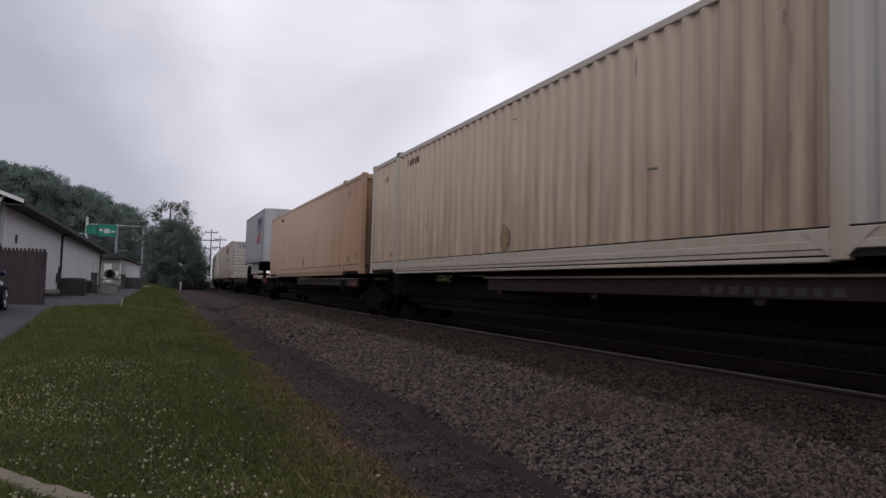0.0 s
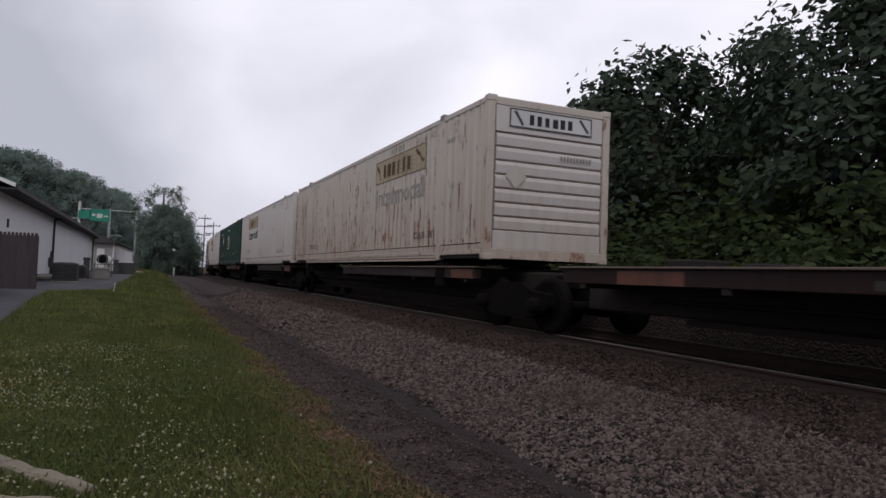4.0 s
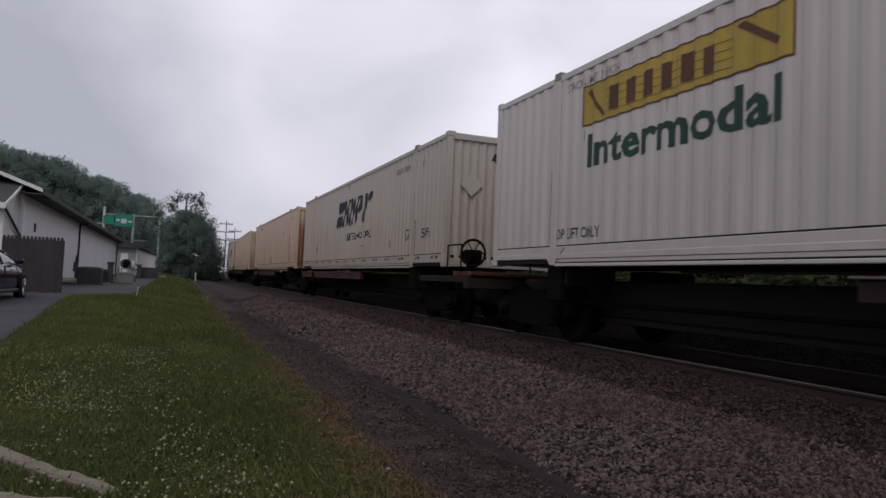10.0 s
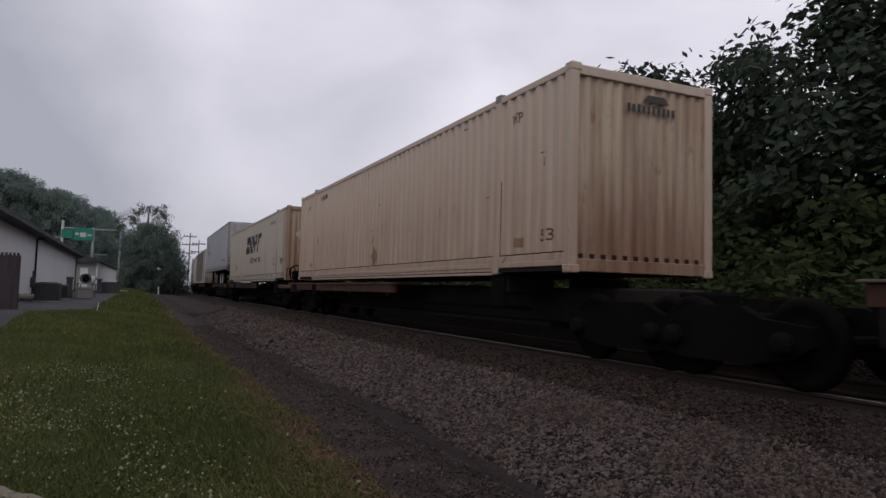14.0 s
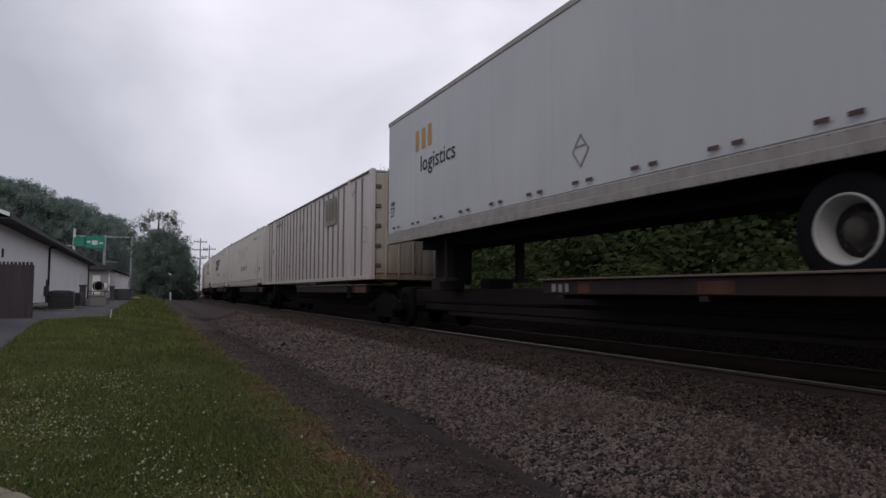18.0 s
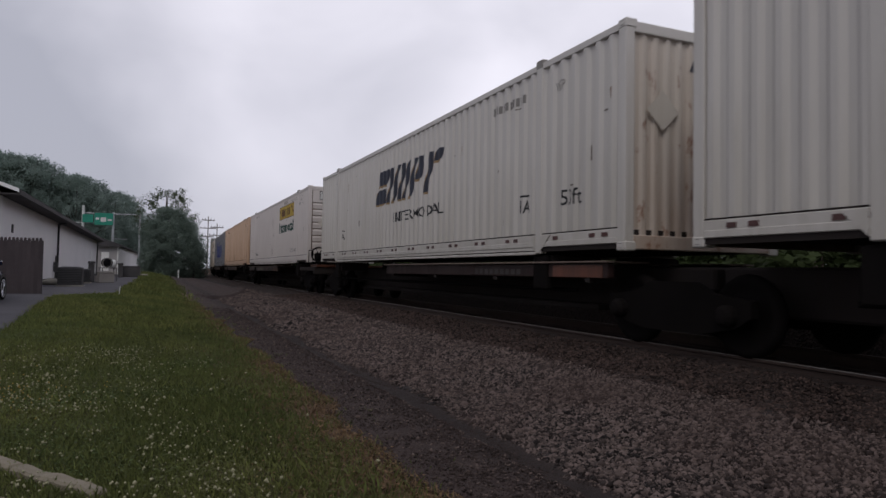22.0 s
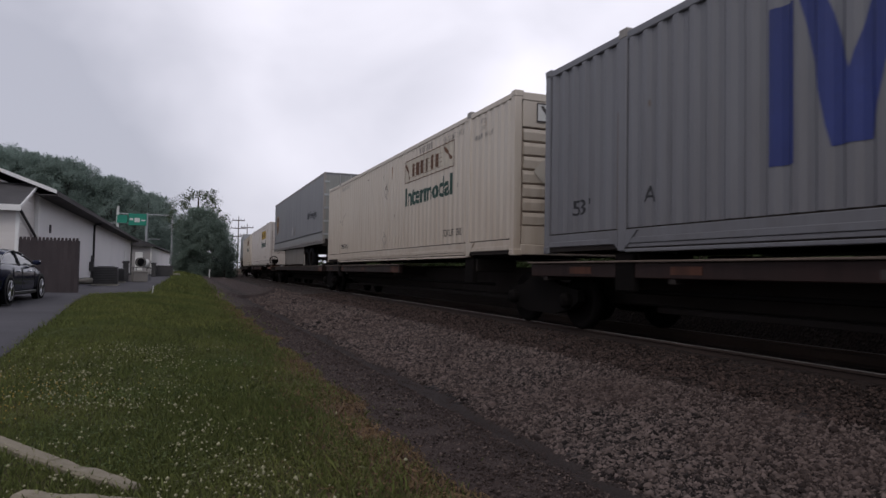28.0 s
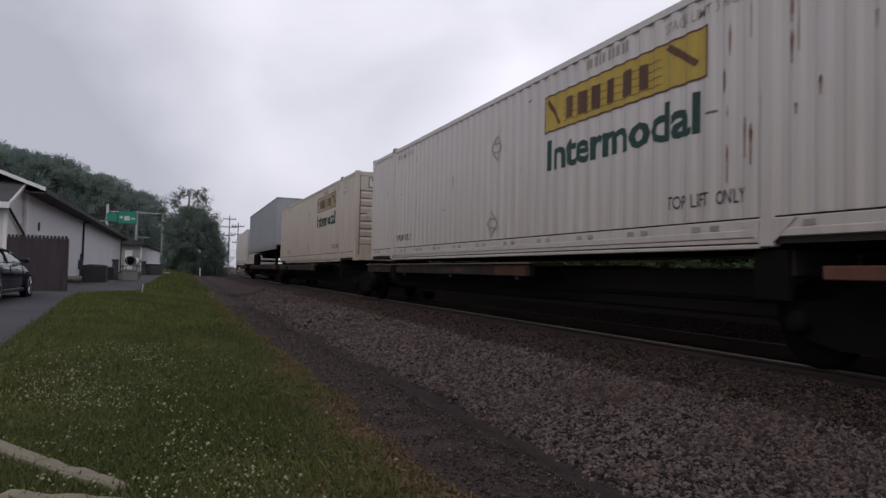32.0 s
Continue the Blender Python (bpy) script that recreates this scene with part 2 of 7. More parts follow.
plain("tape_white", (0.42, 0.40, 0.39), 0.5, 0.0, 0.2)
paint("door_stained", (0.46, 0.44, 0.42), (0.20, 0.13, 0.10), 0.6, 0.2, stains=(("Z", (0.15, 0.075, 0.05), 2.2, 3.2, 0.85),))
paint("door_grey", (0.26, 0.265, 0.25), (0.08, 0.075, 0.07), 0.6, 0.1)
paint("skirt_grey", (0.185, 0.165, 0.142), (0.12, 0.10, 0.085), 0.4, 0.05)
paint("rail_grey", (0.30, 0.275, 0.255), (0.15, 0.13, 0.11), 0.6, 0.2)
plain("deck_edge", (0.13, 0.095, 0.075), 0.7)
plain("ink_dim", (0.075, 0.068, 0.065), 0.7)
paint("gap_dirt_shade", (0.26, 0.21, 0.17), (0.10, 0.05, 0.03), 0.8, 0.5, rust_at=0.58)
plain("ink_faint", (0.34, 0.31, 0.28), 0.7)
plain("panel_faded", (0.40, 0.335, 0.22), 0.6)
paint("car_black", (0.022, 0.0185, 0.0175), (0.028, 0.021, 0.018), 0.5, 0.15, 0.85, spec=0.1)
plain("rubber", (0.009, 0.009, 0.010), 0.95, spec=0.1)
plain("rim_dish", (0.045, 0.038, 0.033), 0.8, 0.0, 0.6, 6.0)
plain("rim_white", (0.34, 0.33, 0.31), 0.45, 0.0, 0.15)
plain("rim_steel", (0.35, 0.35, 0.36), 0.4, 0.8, 0.15)
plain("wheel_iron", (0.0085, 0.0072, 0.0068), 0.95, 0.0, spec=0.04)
plain("rail_side", (0.045, 0.028, 0.021), 0.85)
plain("rail_head", (0.30, 0.27, 0.24), 0.5, 1.0, 0.1, bump=0)
plain("galvanised", (0.42, 0.43, 0.44), 0.45, 0.6, 0.15)
plain("yellow_panel", (0.47, 0.325, 0.055), 0.5, 0.0, 0.15)
plain("ink_green", (0.018, 0.055, 0.042), 0.6, 0.0, 0.2)
plain("ink_black", (0.018, 0.018, 0.02), 0.6, 0.0, 0.2)
plain("ink_navy", (0.028, 0.031, 0.046), 0.55, 0.0, 0.2)
plain("ink_blue", (0.022, 0.035, 0.16), 0.5, 0.0, 0.2)
plain("ink_red", (0.50, 0.065, 0.03), 0.5, 0.0, 0.2)
plain("ink_brown", (0.11, 0.05, 0.025), 0.6, 0.0, 0.25)
plain("ink_white", (0.62, 0.62, 0.60), 0.6, 0.0, 0.12)
plain("ink_grey", (0.26, 0.24, 0.22), 0.6, 0.0, 0.2)
plain("placard_tan", (0.36, 0.29, 0.22), 0.6, 0.0, 0.3)
plain("ink_number", (0.042, 0.036, 0.033), 0.7)
plain("rivet", (0.10, 0.095, 0.09), 0.5)
paint("scuff_grey", (0.26, 0.26, 0.26), (0.16, 0.15, 0.14), 0.4, 0.05)
plain("panel_worn", (0.27, 0.245, 0.215), 0.7, 0.0, 0.3)
plain("ink_worn", (0.17, 0.15, 0.12), 0.7, 0.0, 0.3)
paint("hinge_rust", (0.13, 0.10, 0.08), (0.08, 0.04, 0.025), 0.7, 0.4)
paint("bar_brown", (0.27, 0.215, 0.17), (0.12, 0.065, 0.04), 0.7, 0.3)
plain("yellow_worn", (0.42, 0.305, 0.12), 0.6, 0.0, 0.2)
paint("placard_cream", (0.50, 0.46, 0.40), (0.3, 0.24, 0.17), 0.3, 0.1)
paint("door_pale", (0.47, 0.43, 0.38), (0.17, 0.11, 0.07), 0.7, 0.4, rust_at=0.6)
plain("rivet_dull", (0.20, 0.195, 0.195), 0.5)
plain("skirt_pale", (0.44, 0.425, 0.42), 0.6, 0.0, 0.2)
plain("panel_bleached", (0.50, 0.445, 0.365), 0.6, 0.0, 0.2)
plain("ink_trace", (0.27, 0.235, 0.205), 0.6, 0.0, 0.15)
plain("scuff_dark", (0.15, 0.125, 0.105), 0.8, 0.0, 0.3)
plain("rust_deep", (0.20, 0.085, 0.042), 0.9, 0.0, 0.45)
plain("rust_streak", (0.33, 0.22, 0.15), 0.9, 0.0, 0.35)
plain("post_grey", (0.19, 0.165, 0.15), 0.6, 0.0, 0.2)
plain("ink_ghost", (0.50, 0.47, 0.42), 0.6, 0.0, 0.15)
plain("ink_gold", (0.42, 0.24, 0.05), 0.5, 0.0, 0.15)
plain("ink_ochre", (0.30, 0.20, 0.10), 0.6, 0.0, 0.2)
plain("reflector_red", (0.075, 0.03, 0.026), 0.4)
plain("asphalt", (0.070, 0.067, 0.075), 0.9, 0.0, 0.25, 2.0, 0.5, 0.006, 0.15)
plain("kerb_concrete", (0.195, 0.168, 0.122), 0.9, 0.0, 0.3, 4.0, 0.5, 0.01)
plain("concrete", (0.27, 0.25, 0.21), 0.9, 0.0, 0.3, 3.0, 0.4, 0.01)
plain("siding_white", (0.78, 0.76, 0.76), 0.6, 0.0, 0.07, 0.6, 0.05)
plain("siding_edge", (0.82, 0.81, 0.79), 0.6, 0.0, 0.06)
plain("siding_shaded", (0.36, 0.34, 0.335), 0.6, 0.0, 0.1, 0.6, 0.05)
plain("siding_tan", (0.72, 0.68, 0.65), 0.6, 0.0, 0.08, 0.6, 0.05)
plain("shingle", (0.062, 0.058, 0.06), 0.9, 0.0, 0.3, 3.0, 0.5, 0.01)
plain("foundation", (0.07, 0.064, 0.064), 0.9)
plain("fence_wood", (0.052, 0.041, 0.043), 0.85, 0.0, 0.3, 2.0, 0.3)
plain("post_wood", (0.10, 0.08, 0.065), 0.9, 0.0, 0.3)
plain("tie_wood", (0.045, 0.034, 0.029), 0.9, 0.0, 0.35, 3.0, 0.5)
plain("bark", (0.07, 0.055, 0.042), 0.95, 0.0, 0.35, 3.0, 0.6, 0.03)
plain("bin_grey", (0.065, 0.062, 0.062), 0.7)
plain("sign_green", (0.02, 0.24, 0.16), 0.4, 0.0, 0.1)
plain("car_paint", (0.014, 0.018, 0.042), 0.16, 0.3, 0.1, bump=0)
plain("car_trim", (0.012, 0.012, 0.013), 0.5)
plain("lamp_red", (0.16, 0.012, 0.012), 0.2, bump=0)
plain("chrome", (0.6, 0.6, 0.62), 0.15, 1.0, 0.05, bump=0)
glass_m, gn, gl, gb = material("car_glass", 0.05, 0.0, 0.8)
gb.inputs["Base Color"].default_value = (0.012, 0.014, 0.018, 1)
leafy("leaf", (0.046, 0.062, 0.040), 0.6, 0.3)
# next two: distance haze is mixed into the leaf colour, pale, bluish and even
leafy("leaf_dark_haze", (0.185, 0.235, 0.195), 0.8, 0.5, spread=0.25)
leafy("leaf_far_haze", (0.225, 0.285, 0.25), 0.8, 0.5, spread=0.25)
leafy("leaf_thin", (0.075, 0.095, 0.055))
leafy("grass_blade", (0.150, 0.160, 0.052), 0.7, 0.3, (0.074, 0.104, 0.033))
leafy("grass_dark", (0.108, 0.120, 0.040), 0.6, 0.3, (0.060, 0.082, 0.028))
leafy("clover_leaf", (0.090, 0.128, 0.046), 0.7, 0.3, (0.125, 0.118, 0.044))
leafy("dead_leaf", (0.190, 0.115, 0.062), 0.8, 0.2)
leafy("weed", (0.050, 0.068, 0.026), 0.8)
plain("clover", (0.31, 0.295, 0.18), 0.8, 0.0, 0.15, bump=0)
plain("buttercup", (0.34, 0.24, 0.06), 0.8, 0.0, 0.15, bump=0)
plain("straw", (0.155, 0.098, 0.048), 0.8, 0.0, 0.2)

# ---------------------------------------------------------------- mesh helpers


def put_mesh(name, me, parent, label=""):
    ob = new(name, me)
    ob.parent = parent
    if label:
        tagged(ob, label=label)
    return ob


SMALL_MARKS = ("registration", "company_mark", "car_number", "notice_line", "reflectors", "panel_outline", "notice", "word", "size_mark", "logo", "logo_shadow")


def part(name, bm, mat, parent, label="", smooth=False):
    """Links a bmesh as one mesh object under a thing or a part."""
    bmesh.ops.recalc_face_normals(bm, faces=bm.faces)
    me = bpy.data.meshes.new(name)
    bm.to_mesh(me)
    bm.free()
    me.materials.append(MATS[mat])
    if smooth:
        me.polygons.foreach_set("use_smooth", [True] * len(me.polygons))
    ob = put_mesh(name, me, parent, label)
    if name in SMALL_MARKS:
        tagged(ob, kind="stuff")
    return ob


def thing(name, label, category, group="", kind="", m=None):
    ob = new(name)
    ob.empty_display_size = 0.2
    if m is not None:
        ob.matrix_world = m
    return tagged(ob, label, category, group, kind)


def box(x0, x1, y0, y1, z0, z1, bevel=0.0, bm=None):
    own = bmesh.new()
    bmesh.ops.create_cube(own, size=1.0)
    for v in own.verts:
        v.co = ((x0 + x1) / 2 + v.co.x * (x1 - x0), (y0 + y1) / 2 + v.co.y * (y1 - y0), (z0 + z1) / 2 + v.co.z * (z1 - z0))
    if bevel:
        bmesh.ops.bevel(own, geom=list(own.edges), offset=bevel, segments=1, affect="EDGES")
    return own if bm is None else add(bm, own)


def add(bm, other):
    """Adds another bmesh to bm and frees it."""
    me = bpy.data.meshes.new("tmp")
    other.to_mesh(me)
    other.free()
    bm.from_mesh(me)
    bpy.data.meshes.remove(me)
    return bm


def moved(bm, m):
    bm.transform(m)
    return bm


def rod(a, b, r, seg=8, r2=None):
    """A round bar from a to b."""
    a, b = Vector(a), Vector(b)
    bm = bmesh.new()
    bmesh.ops.create_cone(bm, cap_ends=True, segments=seg, radius1=r, radius2=r if r2 is None else r2, depth=(b - a).length)
    q = (b - a).to_track_quat("Z", "Y").to_matrix().to_4x4()
    bm.transform(Matrix.Translation((a + b) / 2) @ q)
    return bm


def ring(center, axis, radius, thick, seg=28, sub=8):
    """A torus round an axis."""
    bm = bmesh.new()
    grid = []
    for i in range(seg):
        a = 2 * math.pi * i / seg
        grid.append([bm.verts.new(((radius + thick * math.cos(2 * math.pi * j / sub)) * math.cos(a), (radius + thick * math.cos(2 * math.pi * j / sub)) * math.sin(a),
                                   thick * math.sin(2 * math.pi * j / sub))) for j in range(sub)])
    for i in range(seg):
        for j in range(sub):
            bm.faces.new((grid[i][j], grid[(i + 1) % seg][j], grid[(i + 1) % seg][(j + 1) % sub], grid[i][(j + 1) % sub]))
    bm.transform(Matrix.Translation(center) @ Vector(axis).to_track_quat("Z", "Y").to_matrix().to_4x4())
    return bm


def turned(profile, center, axis, seg=24, caps=True):
    """A solid of revolution: profile rows of (radius, height along the axis)."""
    bm = bmesh.new()
    rows = []
    for r, h in profile:
        rows.append([bm.verts.new((r * math.cos(2 * math.pi * i / seg), r * math.sin(2 * math.pi * i / seg), h)) for i in range(seg)])
    for a, b in zip(rows, rows[1:]):
        for i in range(seg):
            bm.faces.new((a[i], a[(i + 1) % seg], b[(i + 1) % seg], b[i]))
    if caps:
        bm.faces.new(rows[0])
    bm.faces.new(rows[-1]) if caps or profile[-1][0] < 0.1 else None
    bm.transform(Matrix.Translation(center) @ Vector(axis).to_track_quat("Z", "Y").to_matrix().to_4x4())
    return bm


def prism(points, depth):
    """A flat outline in x and y, made solid along z by depth."""
    bm = bmesh.new()
    lo, hi = [bm.verts.new((x, y, 0)) for x, y in points], [bm.verts.new((x, y, depth)) for x, y in points]
    bm.faces.new(lo), bm.faces.new(hi)
    for i in range(len(points)):
        j = (i + 1) % len(points)
        bm.faces.new((lo[i], lo[j], hi[j], hi[i]))
    return bm


# ---------------------------------------------------------------- writing and painted marks
GLYPHS = {}


def letters(body, height, width=None, slant=0.0, bold=0.006):
    """Flat writing in x and y, from its lower left corner; height of the capitals in metres."""
    key = (body, bold)
    if key not in GLYPHS:
        cu = bpy.data.curves.new("writing", "FONT")
        cu.body, cu.resolution_u, cu.offset = body, 2, bold
        ob = bpy.data.objects.new("writing", cu)
        GLYPHS[key] = bpy.data.meshes.new_from_object(ob)
        bpy.data.objects.remove(ob)
        bpy.data.curves.remove(cu)
    bm = bmesh.new()
    bm.from_mesh(GLYPHS[key])
    xs, ys = [v.co.x for v in bm.verts], [v.co.y for v in bm.verts]
    k = height / 0.69
    kx = k if width is None else width / (max(xs) - min(xs))
    for v in bm.verts:
        v.co = ((v.co.x - min(xs)) * kx + slant * v.co.y * k, v.co.y * k, 0)
    return bm


def bars(total, height, count, seed, gap=0.3, slant=0.0):
    """Plain bars that stand in for marks."""
    rnd = random.Random(seed)
    bm = bmesh.new()
    step = total / count
    for i in range(count):
        w = step * (1 - gap) * rnd.uniform(0.75, 1.0)
        h = height * rnd.uniform(0.86, 1.0)
        x = i * step
        bm.faces.new([bm.verts.new((x + slant * y, y, 0)) for x, y in ((x, 0), (x + w, 0), (x + w, h), (x, h))])
    return bm


def rect(a0, a1, b0, b1):
    bm = bmesh.new()
    bm.faces.new([bm.verts.new((a, b, 0)) for a, b in ((a0, b0), (a1, b0), (a1, b1), (a0, b1))])
    return bm


def poly(points):
    bm = bmesh.new()
    f = bm.faces.new([bm.verts.new((a, b, 0)) for a, b in points])
    bmesh.ops.triangulate(bm, faces=[f])
    return bm


def at(bm, a, b):
    bm.transform(Matrix.Translation((a, b, 0)))
    return bm


# ---------------------------------------------------------------- containers
LEN, HALF, BASE, HIGH = 16.15, 8.075, 1.15, 2.90
PITCH, FOLD = 0.2785, 0.039
COUNT = 58


def fold_points(n=COUNT, pitch=PITCH):
    """Trapezoid folds of a steel wall: (place along the wall, how far the sheet lies back)."""
    pts, start = [], -n * pitch / 2
    for i in range(n):
        y = start + i * pitch
        pts += [(y, 0.0), (y + 0.27 * pitch, 0.0), (y + 0.48 * pitch, FOLD), (y + 0.78 * pitch, FOLD)]
    pts.append((start + n * pitch, 0.0))
    return pts


SIDE_FOLDS = fold_points()
DEEP = [1.0]                      # how deep the folds of the container in work are, against FOLD


def fold_depth(y, pts=SIDE_FOLDS):
    if y <= pts[0][0] or y >= pts[-1][0]:
        return 0.0
    k = (y - pts[0][0]) / PITCH
    f = k - math.floor(k)
    if f < 0.27:
        return 0.0
    if f < 0.48:
        return FOLD * (f - 0.27) / 0.21
    if f < 0.78:
        return FOLD
    return FOLD * (1 - (f - 0.78) / 0.22)


def folded_wall(pts, z0, z1, flip=1):
    """A corrugated sheet with a flat back, in the plane x = 0, folds going back along +x * flip."""
    bm = bmesh.new()
    rows = [[bm.verts.new((flip * d, y, z0)), bm.verts.new((flip * d, y, z1)), bm.verts.new((flip * 0.075, y, z1)), bm.verts.new((flip * 0.075, y, z0))] for y, d in pts]
    for a, b in zip(rows, rows[1:]):
        for i in range(4):
            j = (i + 1) % 4
            bm.faces.new((a[i], b[i], b[j], a[j]))
    bm.faces.new(rows[0]), bm.faces.new(rows[-1])
    return bm


def on_side(c, bm, mat, y0, z0, folds=True, name="marking", lift=0.004, label="", face=-1.3):
    """Lays a flat mark on the near side of a thing: it starts at y0 and runs towards -y, following the folds."""
    if folds:
        xs = [v.co.x for v in bm.verts]
        for y, _ in SIDE_FOLDS:
            a = y0 - y
            if min(xs) < a < max(xs):
                bmesh.ops.bisect_plane(bm, geom=list(bm.verts) + list(bm.edges) + list(bm.faces), plane_co=(a, 0, 0), plane_no=(1, 0, 0))
    for v in bm.verts:
        y, z = y0 - v.co.x, z0 + v.co.y
        v.co = (face - lift + (fold_depth(y) * DEEP[0] if folds else 0.0), y, z)
    return part(name, bm, mat, c, label)


def on_front(c, bm, mat, x0, z0, y=-HALF, lift=0.01, name="marking", label=""):
    """Lays a flat mark on the end that faces -y."""
    for v in bm.verts:
        v.co = (x0 + v.co.x, y - lift, z0 + v.co.y)
    return part(name, bm, mat, c, label)


SCUFF_SEED = [0]


def scuffs(c, count=11, rusty=True):
    """Short scuffing, knocks and rust runs on the near side, of one look."""
    SCUFF_SEED[0] += 1
    rnd = random.Random(SCUFF_SEED[0] * 13 + 5)
    dark, rust = bmesh.new(), bmesh.new()
    for i in range(count):
        a, z = rnd.uniform(0.3, LEN - 0.3), rnd.uniform(1.55, 3.8)
        long = rnd.uniform(0.05, 0.22)
        if rnd.random() < 0.65:
            add(dark, rect(a, a + rnd.uniform(0.012, 0.03), z, z + long))
        else:
            add(dark, rect(a, a + rnd.uniform(0.05, 0.16), z, z + rnd.uniform(0.012, 0.03)))
    for i in range(count // 2):
        a, z = rnd.uniform(0.3, LEN - 0.3), rnd.uniform(2.0, 3.9)
        w, long = rnd.uniform(0.015, 0.045), rnd.uniform(0.12, 0.4)
        add(rust, poly([(a, z), (a + w * 0.4, z - long), (a + w * 0.6, z - long), (a + w, z)]))
    for y in (-6.05, 6.05):
        a = HALF - y + rnd.choice((-0.11, 0.1))
        add(dark, rect(a, a + 0.018, BASE + 0.25, BASE + rnd.uniform(0.8, 1.9)))
    for bm, mat, word in ((dark, "scuff_dark", "scuffing"), (rust, "rust_streak", "rusting"))[:2 if rusty else 1]:
        tagged(on_side(c, bm, mat, HALF, 0.0, True, word, 0.003), kind="stuff")


def rust_field(c, y0, y1, z0, z1, count, seed, long=0.5, mat="rust_deep"):
    """Ragged patches of rust that run down the outer folds between two places on the side."""
    rnd = random.Random(seed)
    bm = bmesh.new()
    for i in range(count):
        y = rnd.uniform(y0, y1)
        y = SIDE_FOLDS[0][0] + (round((y - SIDE_FOLDS[0][0]) / PITCH) + rnd.choice((0.02, 0.12, 0.2, 0.3))) * PITCH
        z, w, h = rnd.uniform(z0, z1), rnd.uniform(0.02, 0.07), long * rnd.uniform(0.2, 1.1)
        left, right = [], []
        for k in range(5):
            f = k / 4
            half = w * (0.5 - 0.35 * f) * rnd.uniform(0.5, 1.3) * (0.3 if k == 0 else 1)
            left.append((HALF - y - half, z - h * f))
            right.append((HALF - y + half, z - h * f))
        add(bm, poly(left + right[::-1]))
    tagged(on_side(c, bm, mat, HALF, 0.0, True, "rusting", 0.0035), kind="stuff")


def container(name, label, wall, front="folds", front_paint=None, post=None, rails=True, group="containers on the train", bar_paint=None, lead_post=6.05, plinth=0.52, deep=1.0):
    """A 53 foot container. front: folds, ribs or doors at the end that leads; lead_post: how far its lifting post stands from the middle; plinth: height of the flat sheet below the ribs;
    deep: depth of the side's folds, against FOLD."""
    DEEP[0] = deep
    c = thing(name, label, "container", group)
    post = post or wall
    front_paint = front_paint or wall
    z0, z1 = BASE, BASE + HIGH
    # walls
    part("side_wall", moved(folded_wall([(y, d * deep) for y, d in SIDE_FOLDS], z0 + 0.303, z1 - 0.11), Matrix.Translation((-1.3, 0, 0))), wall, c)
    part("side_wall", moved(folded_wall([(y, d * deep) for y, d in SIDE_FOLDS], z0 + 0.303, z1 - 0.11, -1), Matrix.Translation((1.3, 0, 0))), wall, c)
    part("roof", box(-1.27, 1.27, -HALF + 0.03, HALF - 0.03, z1 - 0.09, z1 - 0.03), wall, c)
    part("floor", box(-1.25, 1.25, -HALF + 0.05, HALF - 0.05, z0 + 0.1, z0 + 0.27), "car_black", c)
    for x in (-1, 1):
        s = -1 if x < 0 else 1
        bm = box(min(s * 1.306, s * 1.2), max(s * 1.306, s * 1.2), -HALF + 0.1, HALF - 0.1, z1 - 0.115, z1 - 0.01, 0.012)
        part("top_rail", bm, post, c)
        bm = box(min(s * 1.303, s * 1.2), max(s * 1.303, s * 1.2), -HALF + 0.1, HALF - 0.1, z0 + 0.095, z0 + 0.282, 0.006)
        part("bottom_rail", bm, post, c)
        part("rail_step", box(min(s * 1.313, s * 1.29), max(s * 1.313, s * 1.29), -HALF + 0.16, HALF - 0.16, z0 + 0.1, z0 + 0.175, 0.005), post, c)
        part("rail_gap", box(min(s * 1.29, s * 1.2), max(s * 1.29, s * 1.2), -HALF + 0.1, HALF - 0.1, z0 + 0.03, z0 + 0.302), "car_black", c, "dark seam above and below the rail")
        part("sill", box(min(s * 1.312, s * 1.2), max(s * 1.312, s * 1.2), -lead_post + 0.08, 5.97, z0 - 0.015, z0 + 0.03, 0.008), post, c)
        part("sill_web", box(min(s * 1.304, s * 1.2), max(s * 1.304, s * 1.2), -lead_post + 0.08, 5.97, z0 + 0.048, z0 + 0.094, 0.004), post, c)
        for y in (-1, 1):
            at_y = 6.05 if y > 0 else -lead_post
            yy = y * (HALF - 0.075)
            bm = box(s * 1.235 - 0.073, s * 1.235 + 0.073, yy - 0.075, yy + 0.075, z0 + 0.05, z1 - 0.02, 0.012)
            part("corner_post", bm, post, c)
            for z in (z0, z1 - 0.1):
                bm = box(s * 1.225 - 0.09, s * 1.225 + 0.09, yy - 0.085, yy + 0.085, z, z + 0.118, 0.014)
                box(s * 1.25 - 0.068, s * 1.25 + 0.068, yy - 0.03, yy + 0.03, z + 0.035, z + 0.085, 0.0, bm)
                cast = part("corner_casting", bm, post, c)
                # no opening is cut; a black block paints the dark inside of the hole
                if s < 0:
                    part("casting_hole", box(-1.3175, -1.25, yy - 0.028, yy + 0.028, z + 0.03, z + 0.09), "ink_black", cast, "black block painting the shade in a lifting hole")
            bm = box(s * 1.26 - 0.055, s * 1.26 + 0.055, at_y - 0.085, at_y + 0.085, z0 + 0.0, z1 - 0.02, 0.012)
            part("lift_post", bm, post, c)
            for k in (-1, 1):
                bm = prism([(0.085, 0.02), (0.34, 0.25), (0.085, 0.25)] if k > 0 else [(-0.085, 0.02), (-0.085, 0.25), (-0.34, 0.25)], 0.014)
                bm.transform(Matrix(((0, 0, 1, s * 1.31 - 0.007), (1, 0, 0, at_y), (0, 1, 0, z0 + 0.02), (0, 0, 0, 1))))
                part("gusset", bm, post, c, "triangular gusset at the foot of the post")
